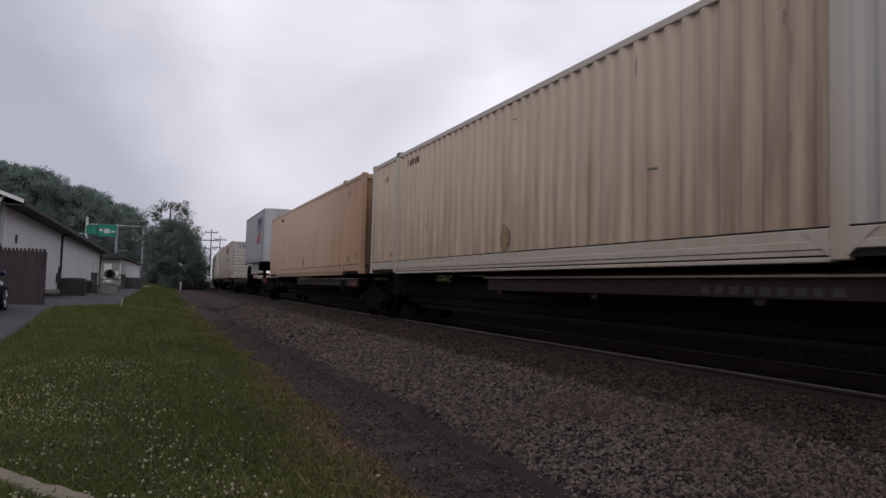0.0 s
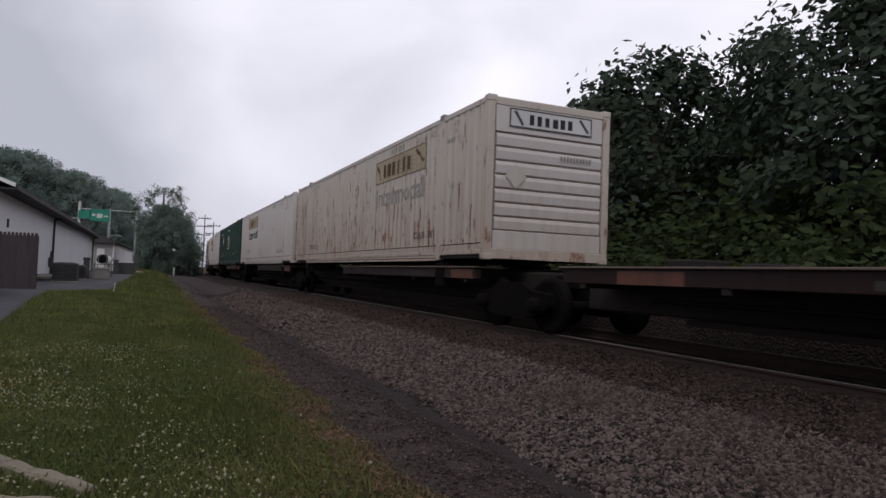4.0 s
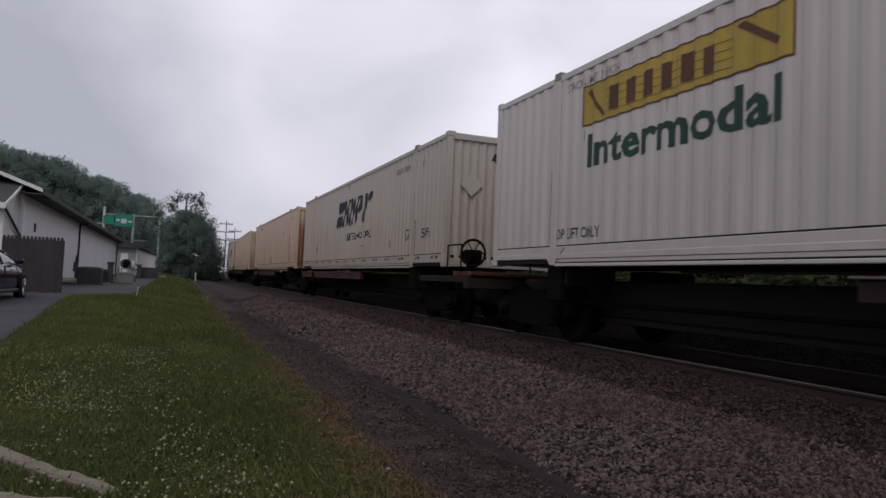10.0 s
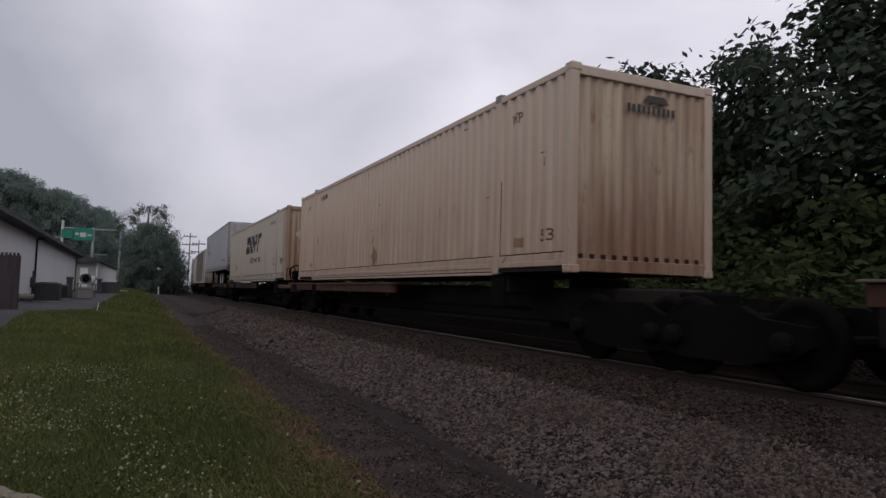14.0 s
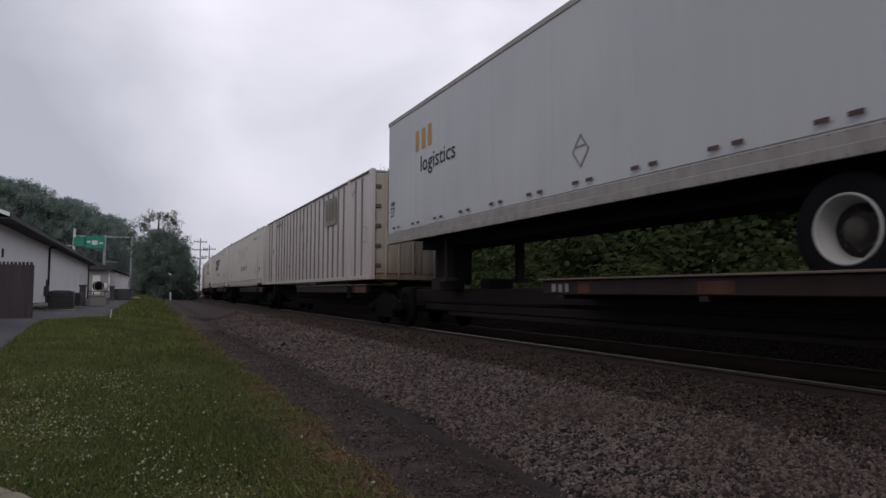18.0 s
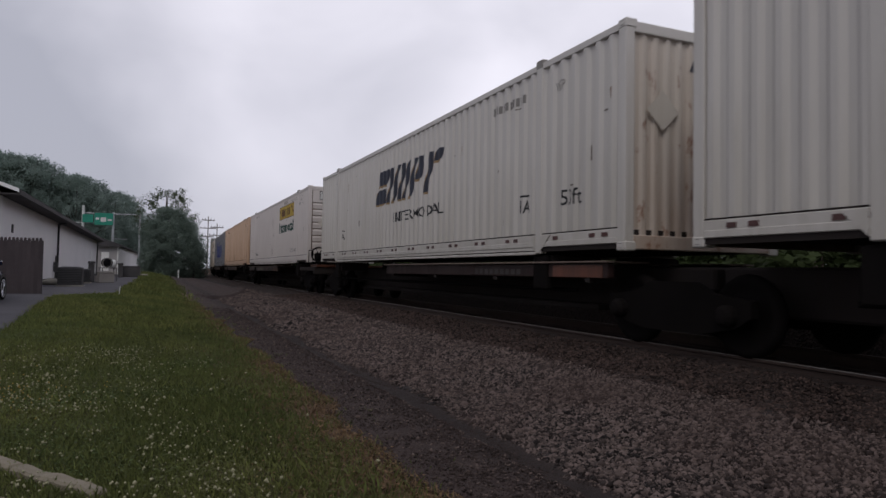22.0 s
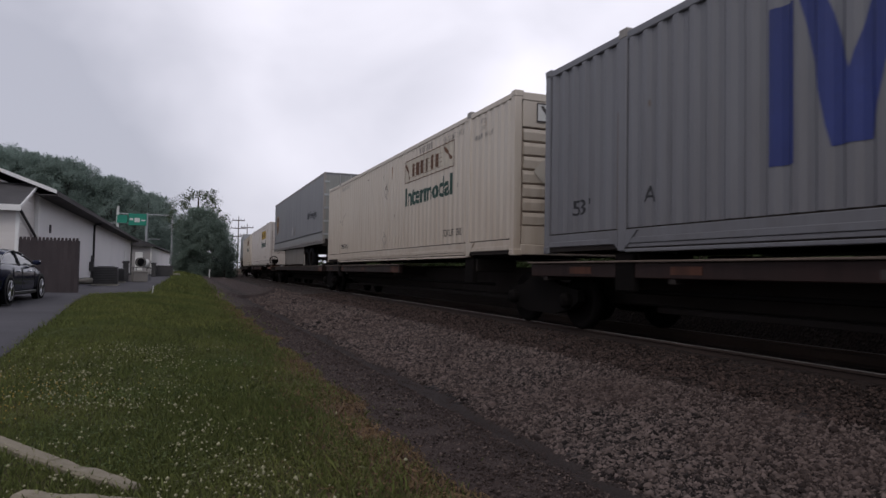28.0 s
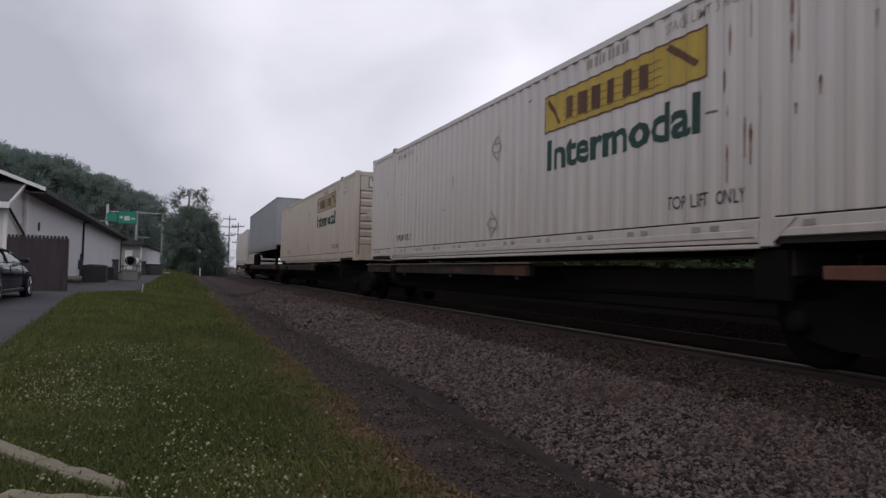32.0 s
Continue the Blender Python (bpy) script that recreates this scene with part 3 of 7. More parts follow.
            bm = box(s * 1.22 - 0.1, s * 1.22 + 0.1, at_y - 0.09, at_y + 0.09, z1 - 0.09, z1 + 0.045, 0.014)
            part("lift_casting", bm, "ink_grey", c, "grey worn steel lifting fitting")
    # ends
    for y, kind in ((-1, front), (1, "doors" if front != "doors" else "folds")):
        yy = y * HALF
        part("end_sill", box(-1.17, 1.17, min(yy, yy - y * 0.12), max(yy, yy - y * 0.12), z0 + 0.02, z0 + 0.2, 0.01), "hinge_rust" if kind == "doors" else front_paint if y < 0 and front_paint != "white" else post, c)
        part("end_header", box(-1.17, 1.17, min(yy, yy - y * 0.12), max(yy, yy - y * 0.12), z1 - 0.15, z1 - 0.01, 0.01), post, c)
        if kind == "folds":
            pts = [(p, d * 0.8) for p, d in fold_points(12, 0.193)]
            bm = folded_wall(pts, z0 + 0.2, z1 - 0.15)
            bm.transform(Matrix.Rotation(math.pi / 2 if y < 0 else -math.pi / 2, 4, "Z"))
            bm.transform(Matrix.Translation((0, yy - y * 0.03, 0)))
            part("end_wall", bm, front_paint if y < 0 else wall, c)
        elif kind == "ribs":
            # dirty brown sheet, toned down further to paint the shade between the ribs
            bm = box(-1.17, 1.17, min(yy - y * 0.05, yy - y * 0.1), max(yy - y * 0.05, yy - y * 0.1), z0 + 0.2, z1 - 0.15)
            part("end_wall", bm, "gap_dirt_shade", c, "dirty sheet behind the ribs, darkened to paint their shade")
            for za, zb in ((z0 + 0.2, z0 + plinth), (z0 + 2.28, z1 - 0.15)):
                part("end_panel", box(-1.14, 1.14, min(yy - y * 0.012, yy - y * 0.06), max(yy - y * 0.012, yy - y * 0.06), za, zb, 0.008), front_paint, c)
            rows = round((2.27 - plinth) / 0.25)
            for i in range(rows):
                zz = z0 + plinth + 0.02 + i * (2.26 - plinth) / rows
                bm = bmesh.new()
                prof = [(0.0, 0.0), (0.03, 0.012), (0.044, 0.15), (0.03, 0.205), (0.0, 0.222)]
                cols = [[bm.verts.new((x, yy - y * 0.05 + y * d, zz + h)) for d, h in prof] for x in (-1.12, 1.12)]
                for k in range(4):
                    bm.faces.new((cols[0][k], cols[0][k + 1], cols[1][k + 1], cols[1][k]))
                bm.faces.new(cols[0]), bm.faces.new(cols[1])
                bm.faces.new((cols[0][0], cols[0][4], cols[1][4], cols[1][0]))
                part("rib", bm, front_paint, c)
        else:
            for s in (-1, 1):
                a, b = min(s * 0.01, s * 1.16), max(s * 0.01, s * 1.16)
                d = part("door", box(a, b, min(yy - y * 0.03, yy - y * 0.09), max(yy - y * 0.03, yy - y * 0.09), z0 + 0.2, z1 - 0.15, 0.01), front_paint, c)
                for k in range(5):
                    zz = z0 + 0.24 + k * 0.545
                    part("door_bar", box(a + 0.02, b - 0.02, min(yy - y * 0.012, yy - y * 0.05), max(yy - y * 0.012, yy - y * 0.05), zz, zz + 0.1, 0.012), bar_paint or front_paint, d)
                for xr in (s * 0.14, s * 0.78):
                    part("lock_rod", rod((xr, yy + y * 0.0, z0 + 0.12), (xr, yy + y * 0.0, z1 - 0.08), 0.022), bar_paint or post, d)
                for k in range(4):
                    zz = z0 + 0.4 + k * 0.66
                    part("hinge", box(min(s * 1.10, s * 1.24), max(s * 1.10, s * 1.24), min(yy - y * 0.03, yy + y * 0.012), max(yy - y * 0.03, yy + y * 0.012), zz, zz + 0.1, 0.01), post, d)
                part("door_handle", box(min(s * 0.14, s * 0.5), max(s * 0.14, s * 0.5), min(yy + y * 0.02, yy + y * 0.04), max(yy + y * 0.02, yy + y * 0.04), z0 + 0.92, z0 + 0.96), "galvanised", d)
    scuffs(c, 11, wall not in ("green", "grey_blue"))
    return c


def placard(c, y0, z0, size=0.36, mat="ink_ghost", folds=True):
    """A hazard placard holder: a diamond."""
    s = size
    bm, w = bmesh.new(), s * 0.85
    if mat in ("placard_tan", "ink_ochre", "ink_white"):
        on_side(c, poly([(0, -s), (w, 0), (0, s), (-w, 0)]), mat, y0, z0, folds, "placard", 0.012, "worn tan diamond placard")
        mat = "ink_brown" if mat != "ink_white" else mat
    for p, q in (((0, -s), (w, 0)), ((w, 0), (0, s)), ((0, s), (-w, 0)), ((-w, 0), (0, -s))):
        add(bm, poly([p, q, (q[0] * 0.84, q[1] * 0.84), (p[0] * 0.84, p[1] * 0.84)]))
    for k in (-0.35, 0.3):
        add(bm, rect(-w * 0.5, w * 0.45, s * k, s * k + 0.018))
    on_side(c, bm, mat if mat != "ink_brown" else "ink_worn", y0, z0, folds, "placard_frame", 0.016, "worn diamond placard frame")


def id_number(c, mat="ink_black", y0=-3.4, z0=3.62, total=1.9, lead=True):
    """The registration over the side, as plain bars."""
    on_side(c, bars(total, 0.15, 10, int(abs(y0) * 97 + z0 * 31)), mat, y0, z0, True, "registration")


def steps_marks(c, mat="reflector_red"):
    """Pairs of small reflectors along the bottom rail, each a plate of its own."""
    first = None
    for i in range(14):
        for k in (0, 0.27):
            if first is None:
                first = part("reflector", box(-1.313, -1.30, -0.06, 0.06, BASE + 0.19, BASE + 0.245), mat, c, "small dark red reflector plate")
                ob = first
            else:
                ob = put_mesh("reflector", first.data, c)
            ob.location.y = 7.55 - i * 1.15 - k


def yellow_sign(c, y0, z0, wide=3.5, high=0.58, panel="yellow_panel", ink="ink_green"):
    """A yellow company panel with dark bars, over a word in green letters."""
    on_side(c, rect(0, wide, 0, high), panel, y0, z0, True, "company_panel", 0.004, "yellow company panel with a dark border")
    bm = bmesh.new()
    t = 0.022
    for a in ((0, wide, 0, t), (0, wide, high - t, high), (0, t, 0, high), (wide - t, wide, 0, high)):
        add(bm, rect(*a))
    for k in range(4):
        add(bm, rect(0.55, wide - 0.75, 0.1 + k * 0.1, 0.108 + k * 0.1))
    add(bm, poly([(0.1, 0.47), (0.16, 0.52), (0.5, 0.1), (0.45, 0.07)]))
    add(bm, poly([(wide - 0.7, 0.5), (wide - 0.6, 0.54), (wide - 0.15, 0.22), (wide - 0.2, 0.16)]))
    on_side(c, bm, "ink_brown", y0, z0, True, "panel_outline", 0.007)
    on_side(c, at(bars(2.05, 0.34, 6, 11, 0.38), 0.62, 0.12), "ink_brown", y0, z0, True, "company_mark", 0.009)
    on_side(c, letters("Intermodal", 0.44, wide * 0.93, 0.0, 0.028), ink, y0 - 0.12, z0 - 0.58, True, "word")


def slanted_logo(c, mat, y0=2.05, z0=2.57):
    """A company name as five leaning bars with a thin shadow, over a word in capitals."""
    bm = bmesh.new()

    def lean(a0, a1, b0, b1):
        k = 0.42
        return poly([(a0 + k * b0, b0), (a1 + k * b0, b0), (a1 + k * b1, b1), (a0 + k * b1, b1)])

    for a0, a1, b0, b1 in ((0, 0.72, 0, 0.36), (0, 0.74, 0.47, 0.83), (0.86, 1.1, 0, 0.83), (1.26, 1.5, 0, 0.83), (1.66, 1.9, 0, 0.83),
                           (2.03, 2.24, 0, 0.83), (2.4, 2.62, 0, 0.83), (2.7, 3.05, 0.34, 0.83), (3.35, 3.6, 0, 0.83), (3.7, 4.05, 0.6, 0.83)):
        add(bm, lean(a0, a1, b0, b1))
    shade = bm.copy()
    shade.transform(Matrix.Translation((-0.05, -0.05, 0)))
    on_side(c, shade, "ink_ochre" if mat == "ink_navy" else "ink_ghost", y0, z0, True, "logo_shadow", 0.003)
    on_side(c, bm, mat, y0, z0, True, "logo", 0.006, "company name as leaning bars")
    on_side(c, letters("INTERMODAL", 0.23, 3.0), "ink_black", y0 - 1.4, z0 - 0.52, True, "word")


# ---------------------------------------------------------------- the track's line
TRACK_X, BEND_AT, BEND_R = 6.63, 38.0, 900.0


def along(s):
    """Place and turn (degrees) of the track's middle, s metres down the line; it bends to the right far off."""
    if s <= BEND_AT:
        return TRACK_X, s, 0.0
    a = (s - BEND_AT) / BEND_R
    return TRACK_X + BEND_R * (1 - math.cos(a)), BEND_AT + BEND_R * math.sin(a), -math.degrees(a)


def gone(t):
    """Metres that the train has run by t seconds."""
    return 11.157 * t + 0.0519 * t * t / 32 - 0.1327 * t ** 3 / 1024


TRAIN = []


def ride(ob, u):
    """Puts a thing on the train with its middle u metres down the line at the start."""
    x, y, turn = along(u)
    ob.matrix_world = pose(x, y, 0, 0, 0, turn)
    TRAIN.append((ob, u))


# ---------------------------------------------------------------- flat cars
SHARED = {}


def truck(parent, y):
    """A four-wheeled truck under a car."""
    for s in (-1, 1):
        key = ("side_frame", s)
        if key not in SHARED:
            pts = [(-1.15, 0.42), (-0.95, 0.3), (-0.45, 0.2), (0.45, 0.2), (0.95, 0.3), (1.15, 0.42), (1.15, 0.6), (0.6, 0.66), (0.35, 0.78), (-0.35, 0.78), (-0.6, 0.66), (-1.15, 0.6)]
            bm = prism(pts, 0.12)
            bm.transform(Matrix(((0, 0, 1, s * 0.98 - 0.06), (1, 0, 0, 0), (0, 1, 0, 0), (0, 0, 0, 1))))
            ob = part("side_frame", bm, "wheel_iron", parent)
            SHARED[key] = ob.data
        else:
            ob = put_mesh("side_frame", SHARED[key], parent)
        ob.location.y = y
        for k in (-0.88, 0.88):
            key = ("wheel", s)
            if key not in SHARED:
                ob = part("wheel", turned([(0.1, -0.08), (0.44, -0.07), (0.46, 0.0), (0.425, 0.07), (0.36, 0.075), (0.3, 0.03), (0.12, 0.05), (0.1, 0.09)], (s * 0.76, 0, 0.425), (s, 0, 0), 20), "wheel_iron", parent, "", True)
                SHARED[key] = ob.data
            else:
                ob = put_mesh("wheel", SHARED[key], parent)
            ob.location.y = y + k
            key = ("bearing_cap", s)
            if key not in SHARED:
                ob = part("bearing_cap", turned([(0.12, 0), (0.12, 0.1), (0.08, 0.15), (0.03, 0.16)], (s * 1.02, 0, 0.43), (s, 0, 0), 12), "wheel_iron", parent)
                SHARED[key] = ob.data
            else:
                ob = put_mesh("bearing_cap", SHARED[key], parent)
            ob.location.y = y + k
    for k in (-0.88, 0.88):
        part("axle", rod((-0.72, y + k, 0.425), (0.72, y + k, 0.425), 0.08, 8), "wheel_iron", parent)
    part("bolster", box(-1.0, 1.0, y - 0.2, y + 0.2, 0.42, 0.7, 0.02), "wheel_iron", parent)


def flat_car(u, deck, brake=False, rear_truck=False, number=0, lead_gap=1.0, well=False, beam="car_red"):
    """One unit of a spine car: a box beam with outrigger pads, a narrow running deck and trucks."""
    c = thing("spine_car", "dark spine car with a rust-red running deck, under a load", "rail car", "cars of the train")
    h = HALF + lead_gap / 2
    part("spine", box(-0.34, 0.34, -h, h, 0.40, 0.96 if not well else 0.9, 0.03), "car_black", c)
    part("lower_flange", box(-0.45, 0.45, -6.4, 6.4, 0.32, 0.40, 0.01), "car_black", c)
    d0, d1 = {"f": (-7.7, 1.3), "r": (-1.3, 8.65), "full": (-7.9, 7.9), "back": (-0.4, 8.0)}[deck]
    for s in (-1, 1):
        o = 1.29
        i0 = 1.2 if well else 0.6
        if well:
            part("wheel_well", box(min(s * 0.3, s * 1.19), max(s * 0.3, s * 1.19), d0, d1, 0.80, 0.865), "car_black", c, "sunken platform for trailer wheels")
        part("running_deck", box(min(s * i0, s * o), max(s * i0, s * o), d0, d1, 1.004, 1.03, 0.006), "deck_edge", c, "pale worn edge of the running deck")
        part("deck_beam", box(min(s * (o - 0.05), s * (o - 0.17)), max(s * (o - 0.05), s * (o - 0.17)), d0 + 0.05, d1 - 0.05, 0.80, 1.003, 0.012), beam, c, "rust-red deck beam")
        n = 4
        for i in range(n):
            y = d0 + 0.5 + (d1 - d0 - 1.0) * i / (n - 1)
            part("outrigger", box(min(0, s * (o - 0.06)), max(0, s * (o - 0.06)), y - 0.06, y + 0.06, 0.74, 0.985), "car_black", c)
        rnd = random.Random(number * 7 + s)
        w = rnd.uniform(0.7, 1.2)
        yy = (d0 + 0.15) if deck != "back" else d1 - 2.4
        part("beam_patch", box(min(s * (o - 0.045), s * (o - 0.09)), max(s * (o - 0.045), s * (o - 0.09)), yy, yy + w, 0.81, 0.975), "car_rust" if deck == "r" else "car_orange", c, "painted end of the beam")
        if deck == "r":
            for k in (0.35, 0.62, 0.85):
                ya = d0 + (d1 - d0) * (k + rnd.uniform(-0.08, 0.08))
                part("beam_patch", box(min(s * (o - 0.045), s * (o - 0.09)), max(s * (o - 0.045), s * (o - 0.09)), ya, ya + rnd.uniform(0.3, 0.6), 0.85, 0.95), "car_rust", c, "faded red panel on the beam")
        for y in (-6.05, 6.05):
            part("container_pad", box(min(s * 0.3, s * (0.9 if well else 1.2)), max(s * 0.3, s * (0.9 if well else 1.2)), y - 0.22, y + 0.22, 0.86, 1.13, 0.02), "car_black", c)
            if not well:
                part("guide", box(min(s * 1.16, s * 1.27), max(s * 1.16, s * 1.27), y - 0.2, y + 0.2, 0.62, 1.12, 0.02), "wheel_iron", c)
    on_side(c, bars(1.7, 0.09, 9, number + 40), "ink_number", d0 + 3.9, 0.835, False, "car_number", 0.004, "", -(1.29 - 0.05))
    if number == 16:
        on_side(c, bars(1.7, 0.13, 9, 31), "ink_worn", 4.9, 0.84, False, "registration", 0.004, "pale worn number on the beam", -(1.29 - 0.05))
    truck(c, -7.1 if brake else -h)
    if rear_truck:
        truck(c, 7.1 if number in (7, 10, 15, 21) else h + 1.3)
    part("brake_pipe", rod((-0.9, -6.5, 0.62), (-0.9, 6.5, 0.62), 0.03, 6), "wheel_iron", c)
    part("coupler", box(-0.15, 0.15, -h - 0.75, -h, 0.68, 0.92, 0.03), "wheel_iron", c)
    if brake:
        y = -HALF - 0.95
        part("end_platform", box(-1.25, 1.25, y - 0.35, y + 0.55, 0.98, 1.06, 0.01), "car_rust", c, "brown end platform")
        part("end_sill", box(-1.3, 1.3, y - 0.3, y - 0.1, 0.72, 0.98, 0.02), "car_black", c)
        for s in (-1, 1):
            part("side_sill", box(min(s * 1.18, s * 1.27), max(s * 1.18, s * 1.27), y - 0.1, y + 2.4, 0.84, 0.97, 0.01), "car_orange" if number in (13, 22) else "car_black", c, "painted side sill")
        b = part("brake_wheel", ring((-1.1, y - 0.1, 1.43), (0, 1, 0), 0.26, 0.026), "wheel_iron", c, "dark spoked brake handwheel", True)
        for k in range(6):
            a = math.pi * k / 3
            part("spoke", rod((-1.1, y - 0.1, 1.43), (-1.1 + 0.26 * math.cos(a), y - 0.1, 1.43 + 0.26 * math.sin(a)), 0.014, 6), "wheel_iron", b)
        part("brake_housing", box(-1.2, -0.85, y - 0.02, y + 0.25, 1.22, 1.5, 0.04), "wheel_iron", c)
        part("brake_stand", box(-1.12, -0.95, y + 0.02, y + 0.2, 1.04, 1.24, 0.02), "wheel_iron", c)
        for x0, x1 in ((0.25, 0.8),):
            r = part("grab_rail", rod((x0, y, 1.05), (x0, y, 1.9), 0.018, 6), "wheel_iron", c)
            part("upright", rod((x1, y, 1.05), (x1, y, 1.9), 0.018, 6), "wheel_iron", r)
            part("cross_bar", rod((x0, y, 1.9), (x1, y, 1.9), 0.018, 6), "wheel_iron", r)
        r = part("grab_rail", rod((-1.27, y + 0.1, 1.05), (-1.27, y + 0.1, 1.6), 0.016, 6), "wheel_iron", c)
        part("upright", rod((-1.27, y + 0.8, 1.05), (-1.27, y + 0.8, 1.6), 0.016, 6), "wheel_iron", r)
        part("cross_bar", rod((-1.27, y + 0.1, 1.6), (-1.27, y + 0.8, 1.6), 0.016, 6), "wheel_iron", r)
    ride(c, u)
    return c


# ---------------------------------------------------------------- road trailers
def trailer_wheels(c, ys, rim):
    for y in ys:
        for s in (-1, 1):
            x = 1.05
            t = part("tyre", turned([(0.315, -0.13), (0.46, -0.14), (0.505, -0.1), (0.51, 0.08), (0.47, 0.13), (0.315, 0.11)], (s * x, y, 1.38), (s, 0, 0), 32, False), "rubber", c, "", True)
            r = part("rim", turned([(0.315, -0.12), (0.318, 0.115), (0.306, 0.127), (0.292, 0.122), (0.284, 0.09), (0.279, 0.04), (0.268, 0.03), (0.262, -0.06), (0.235, -0.085)], (s * x, y, 1.38), (s, 0, 0), 36, False), rim, t, "", True)
            part("dish", turned([(0.24, -0.08), (0.2, -0.10), (0.13, -0.06), (0.12, -0.01), (0.1, 0.02), (0.03, 0.03)], (s * x, y, 1.38), (s, 0, 0), 28), "rim_dish" if rim == "rim_white" else rim, r, "dark rusty wheel dish and hub", True)
            for b in range(8):
                a = 2 * math.pi * b / 8
                part("wheel_nut", rod((s * (x - 0.10), y + 0.175 * math.cos(a), 1.38 + 0.175 * math.sin(a)), (s * (x - 0.055), y + 0.175 * math.cos(a), 1.38 + 0.175 * math.sin(a)), 0.018, 6), "rim_dish", r)
        part("axle", rod((-0.92, y, 1.38), (0.92, y, 1.38), 0.07, 8), "car_black", c)


def trailer(name, label, length, skin, wheels, rim, nose_first, ribs=0.0, z0=1.96, z1=4.93, band=0.0, rail=0.25, rail_paint="rail_grey", rear="rail_grey", doors=None, tape=False, nose=0.0):
    """A road trailer that rides on its wheels on a flat car. nose_first: its nose leads; nose: radius of its rounded corners."""
    c = thing(name, label, "trailer", "trailers on the train")
    h = length / 2
    body = box(-1.29, 1.29, -h + max(nose, 0.03), h - 0.03, z0 + rail, z1 - 0.05, 0.02)
    part("box_body", body, skin, c)
    if nose:
        arc = [(-1.285 + nose * (1 - math.cos(k * math.pi / 20)), -h + nose * (1 - math.sin(k * math.pi / 20))) for k in range(11)]
        bm = prism(arc + [(-x, y) for x, y in arc[::-1]], z1 - 0.03 - z0 - 0.02)
        bm.transform(Matrix.Translation((0, 0.004, z0 + 0.02)))
        part("rounded_nose", bm, skin, c, "smooth white nose with rounded corners")
        for s in (-1, 1):
            part("nose_post", box(min(s * 1.27, s * 1.307), max(s * 1.27, s * 1.307), -h + nose - 0.008, -h + nose + 0.004, z0, z1 - 0.1), "ink_dim", c, "dark seam where the nose begins")
    for s in (-1, 1):
        part("side_rail", box(min(s * 1.2, s * 1.305), max(s * 1.2, s * 1.305), -h + nose, h, z0, z0 + rail, 0.012), rail_paint, c, "riveted bottom rail")
        part("rail_lip", box(min(s * 1.2, s * 1.311), max(s * 1.2, s * 1.311), -h + 0.02 + nose, h - 0.02, z0, z0 + rail * 0.48, 0.008), rail_paint, c)
        part("roof_rail", box(min(s * 1.2, s * 1.303), max(s * 1.2, s * 1.303), -h + nose, h, z1 - 0.12, z1, 0.02), "rail_grey", c)
        if ribs:
            n = int(length / ribs)
            for i in range(n + 1):
                y = -h + 0.06 + i * (length - 0.12) / n
                if y < -h + max(nose, 0.45):
                    continue
                part("seam_post", box(min(s * 1.28, s * 1.299), max(s * 1.28, s * 1.299), y - 0.03, y + 0.03, z0 + rail, z1 - 0.12, 0.006), skin, c)
            if s < 0:
                dots = bmesh.new()
                for i in range(n + 1):
                    a = length - 0.06 - i * (length - 0.12) / n
                    if a > length - max(nose, 0.45):
                        continue
                    # dark strip on one side paints the post's shade line
                    add(dots, rect(a + 0.03, a + 0.041, rail, z1 - z0 - 0.12))
                    for k in range(int((z1 - z0 - 0.4) / 0.055)):
                        for o in (-0.02, 0.012):
                            add(dots, rect(a + o, a + o + 0.01, rail + 0.05 + k * 0.055, rail + 0.068 + k * 0.055))
                tagged(on_side(c, dots, "rivet_dull", h, z0, False, "riveting", 0.0025, "rows of small rivets and a painted shade line along the posts", -1.299), kind="stuff")
        elif s < 0:
            for i in range(1, 9):
                y = -h + i * length / 9
                part("panel_seam", box(-1.2918, -1.28, y - 0.008, y + 0.008, z0 + 0.22, z1 - 0.12), skin, c)
    if band:
        part("scuff_band", box(-1.30, -1.28, -h + 0.05, h - 0.05, z0 + 0.2, z0 + 0.2 + band, 0.004), "scuff_grey", c, "grey scuff band with a double line")
        for k in (0.0, 0.04):
            part("line", box(-1.308, -1.28, -h + 0.05, h - 0.05, z0 + 0.2 + band + k, z0 + 0.218 + band + k), "ink_black", c)
    rivets = bmesh.new()
    for i in range(int((length - nose) / 0.16)):
        for zz in (0.02, rail - 0.035):
            add(rivets, rect(0.08 + i * 0.16, 0.095 + i * 0.16, zz, zz + 0.015))
    tagged(on_side(c, rivets, "rivet", h, z0, False, "riveting", 0.014, "rows of small rivets", -1.305), kind="stuff")
    if tape:
        dash = bmesh.new()
        for i in range(int(length / 0.61)):
            add(dash, rect(0.2 + i * 0.61, 0.56 + i * 0.61, 0, 0.05))
        on_side(c, dash, "tape_white", h, z0 + 0.125, False, "reflective_tape", 0.026, "strip of pale reflective tape")
        for k in (0.045, 0.095):
            part("rail_groove", box(-1.318, -1.29, -h + 0.03, h - 0.03, z0 + k, z0 + k + 0.012), "ink_black", c, "dark groove along the rail")
    bm = bmesh.new()
    for i in range(int(length / 1.21) if not ribs else 0):
        for k in (0.0, 0.31):
            add(bm, rect(0.42 + i * 1.21 + k, 0.57 + i * 1.21 + k, 0, 0.05) if not tape else rect(0.6 + i * 1.21 + 1.97 * k, 0.76 + i * 1.21 + 1.97 * k, 0, 0.05))
    if ribs:
        for i in range(int((length - max(nose, 0.4)) / ribs)):
            add(bm, rect(0.2 + i * ribs, 0.34 + i * ribs, -0.17, -0.125))
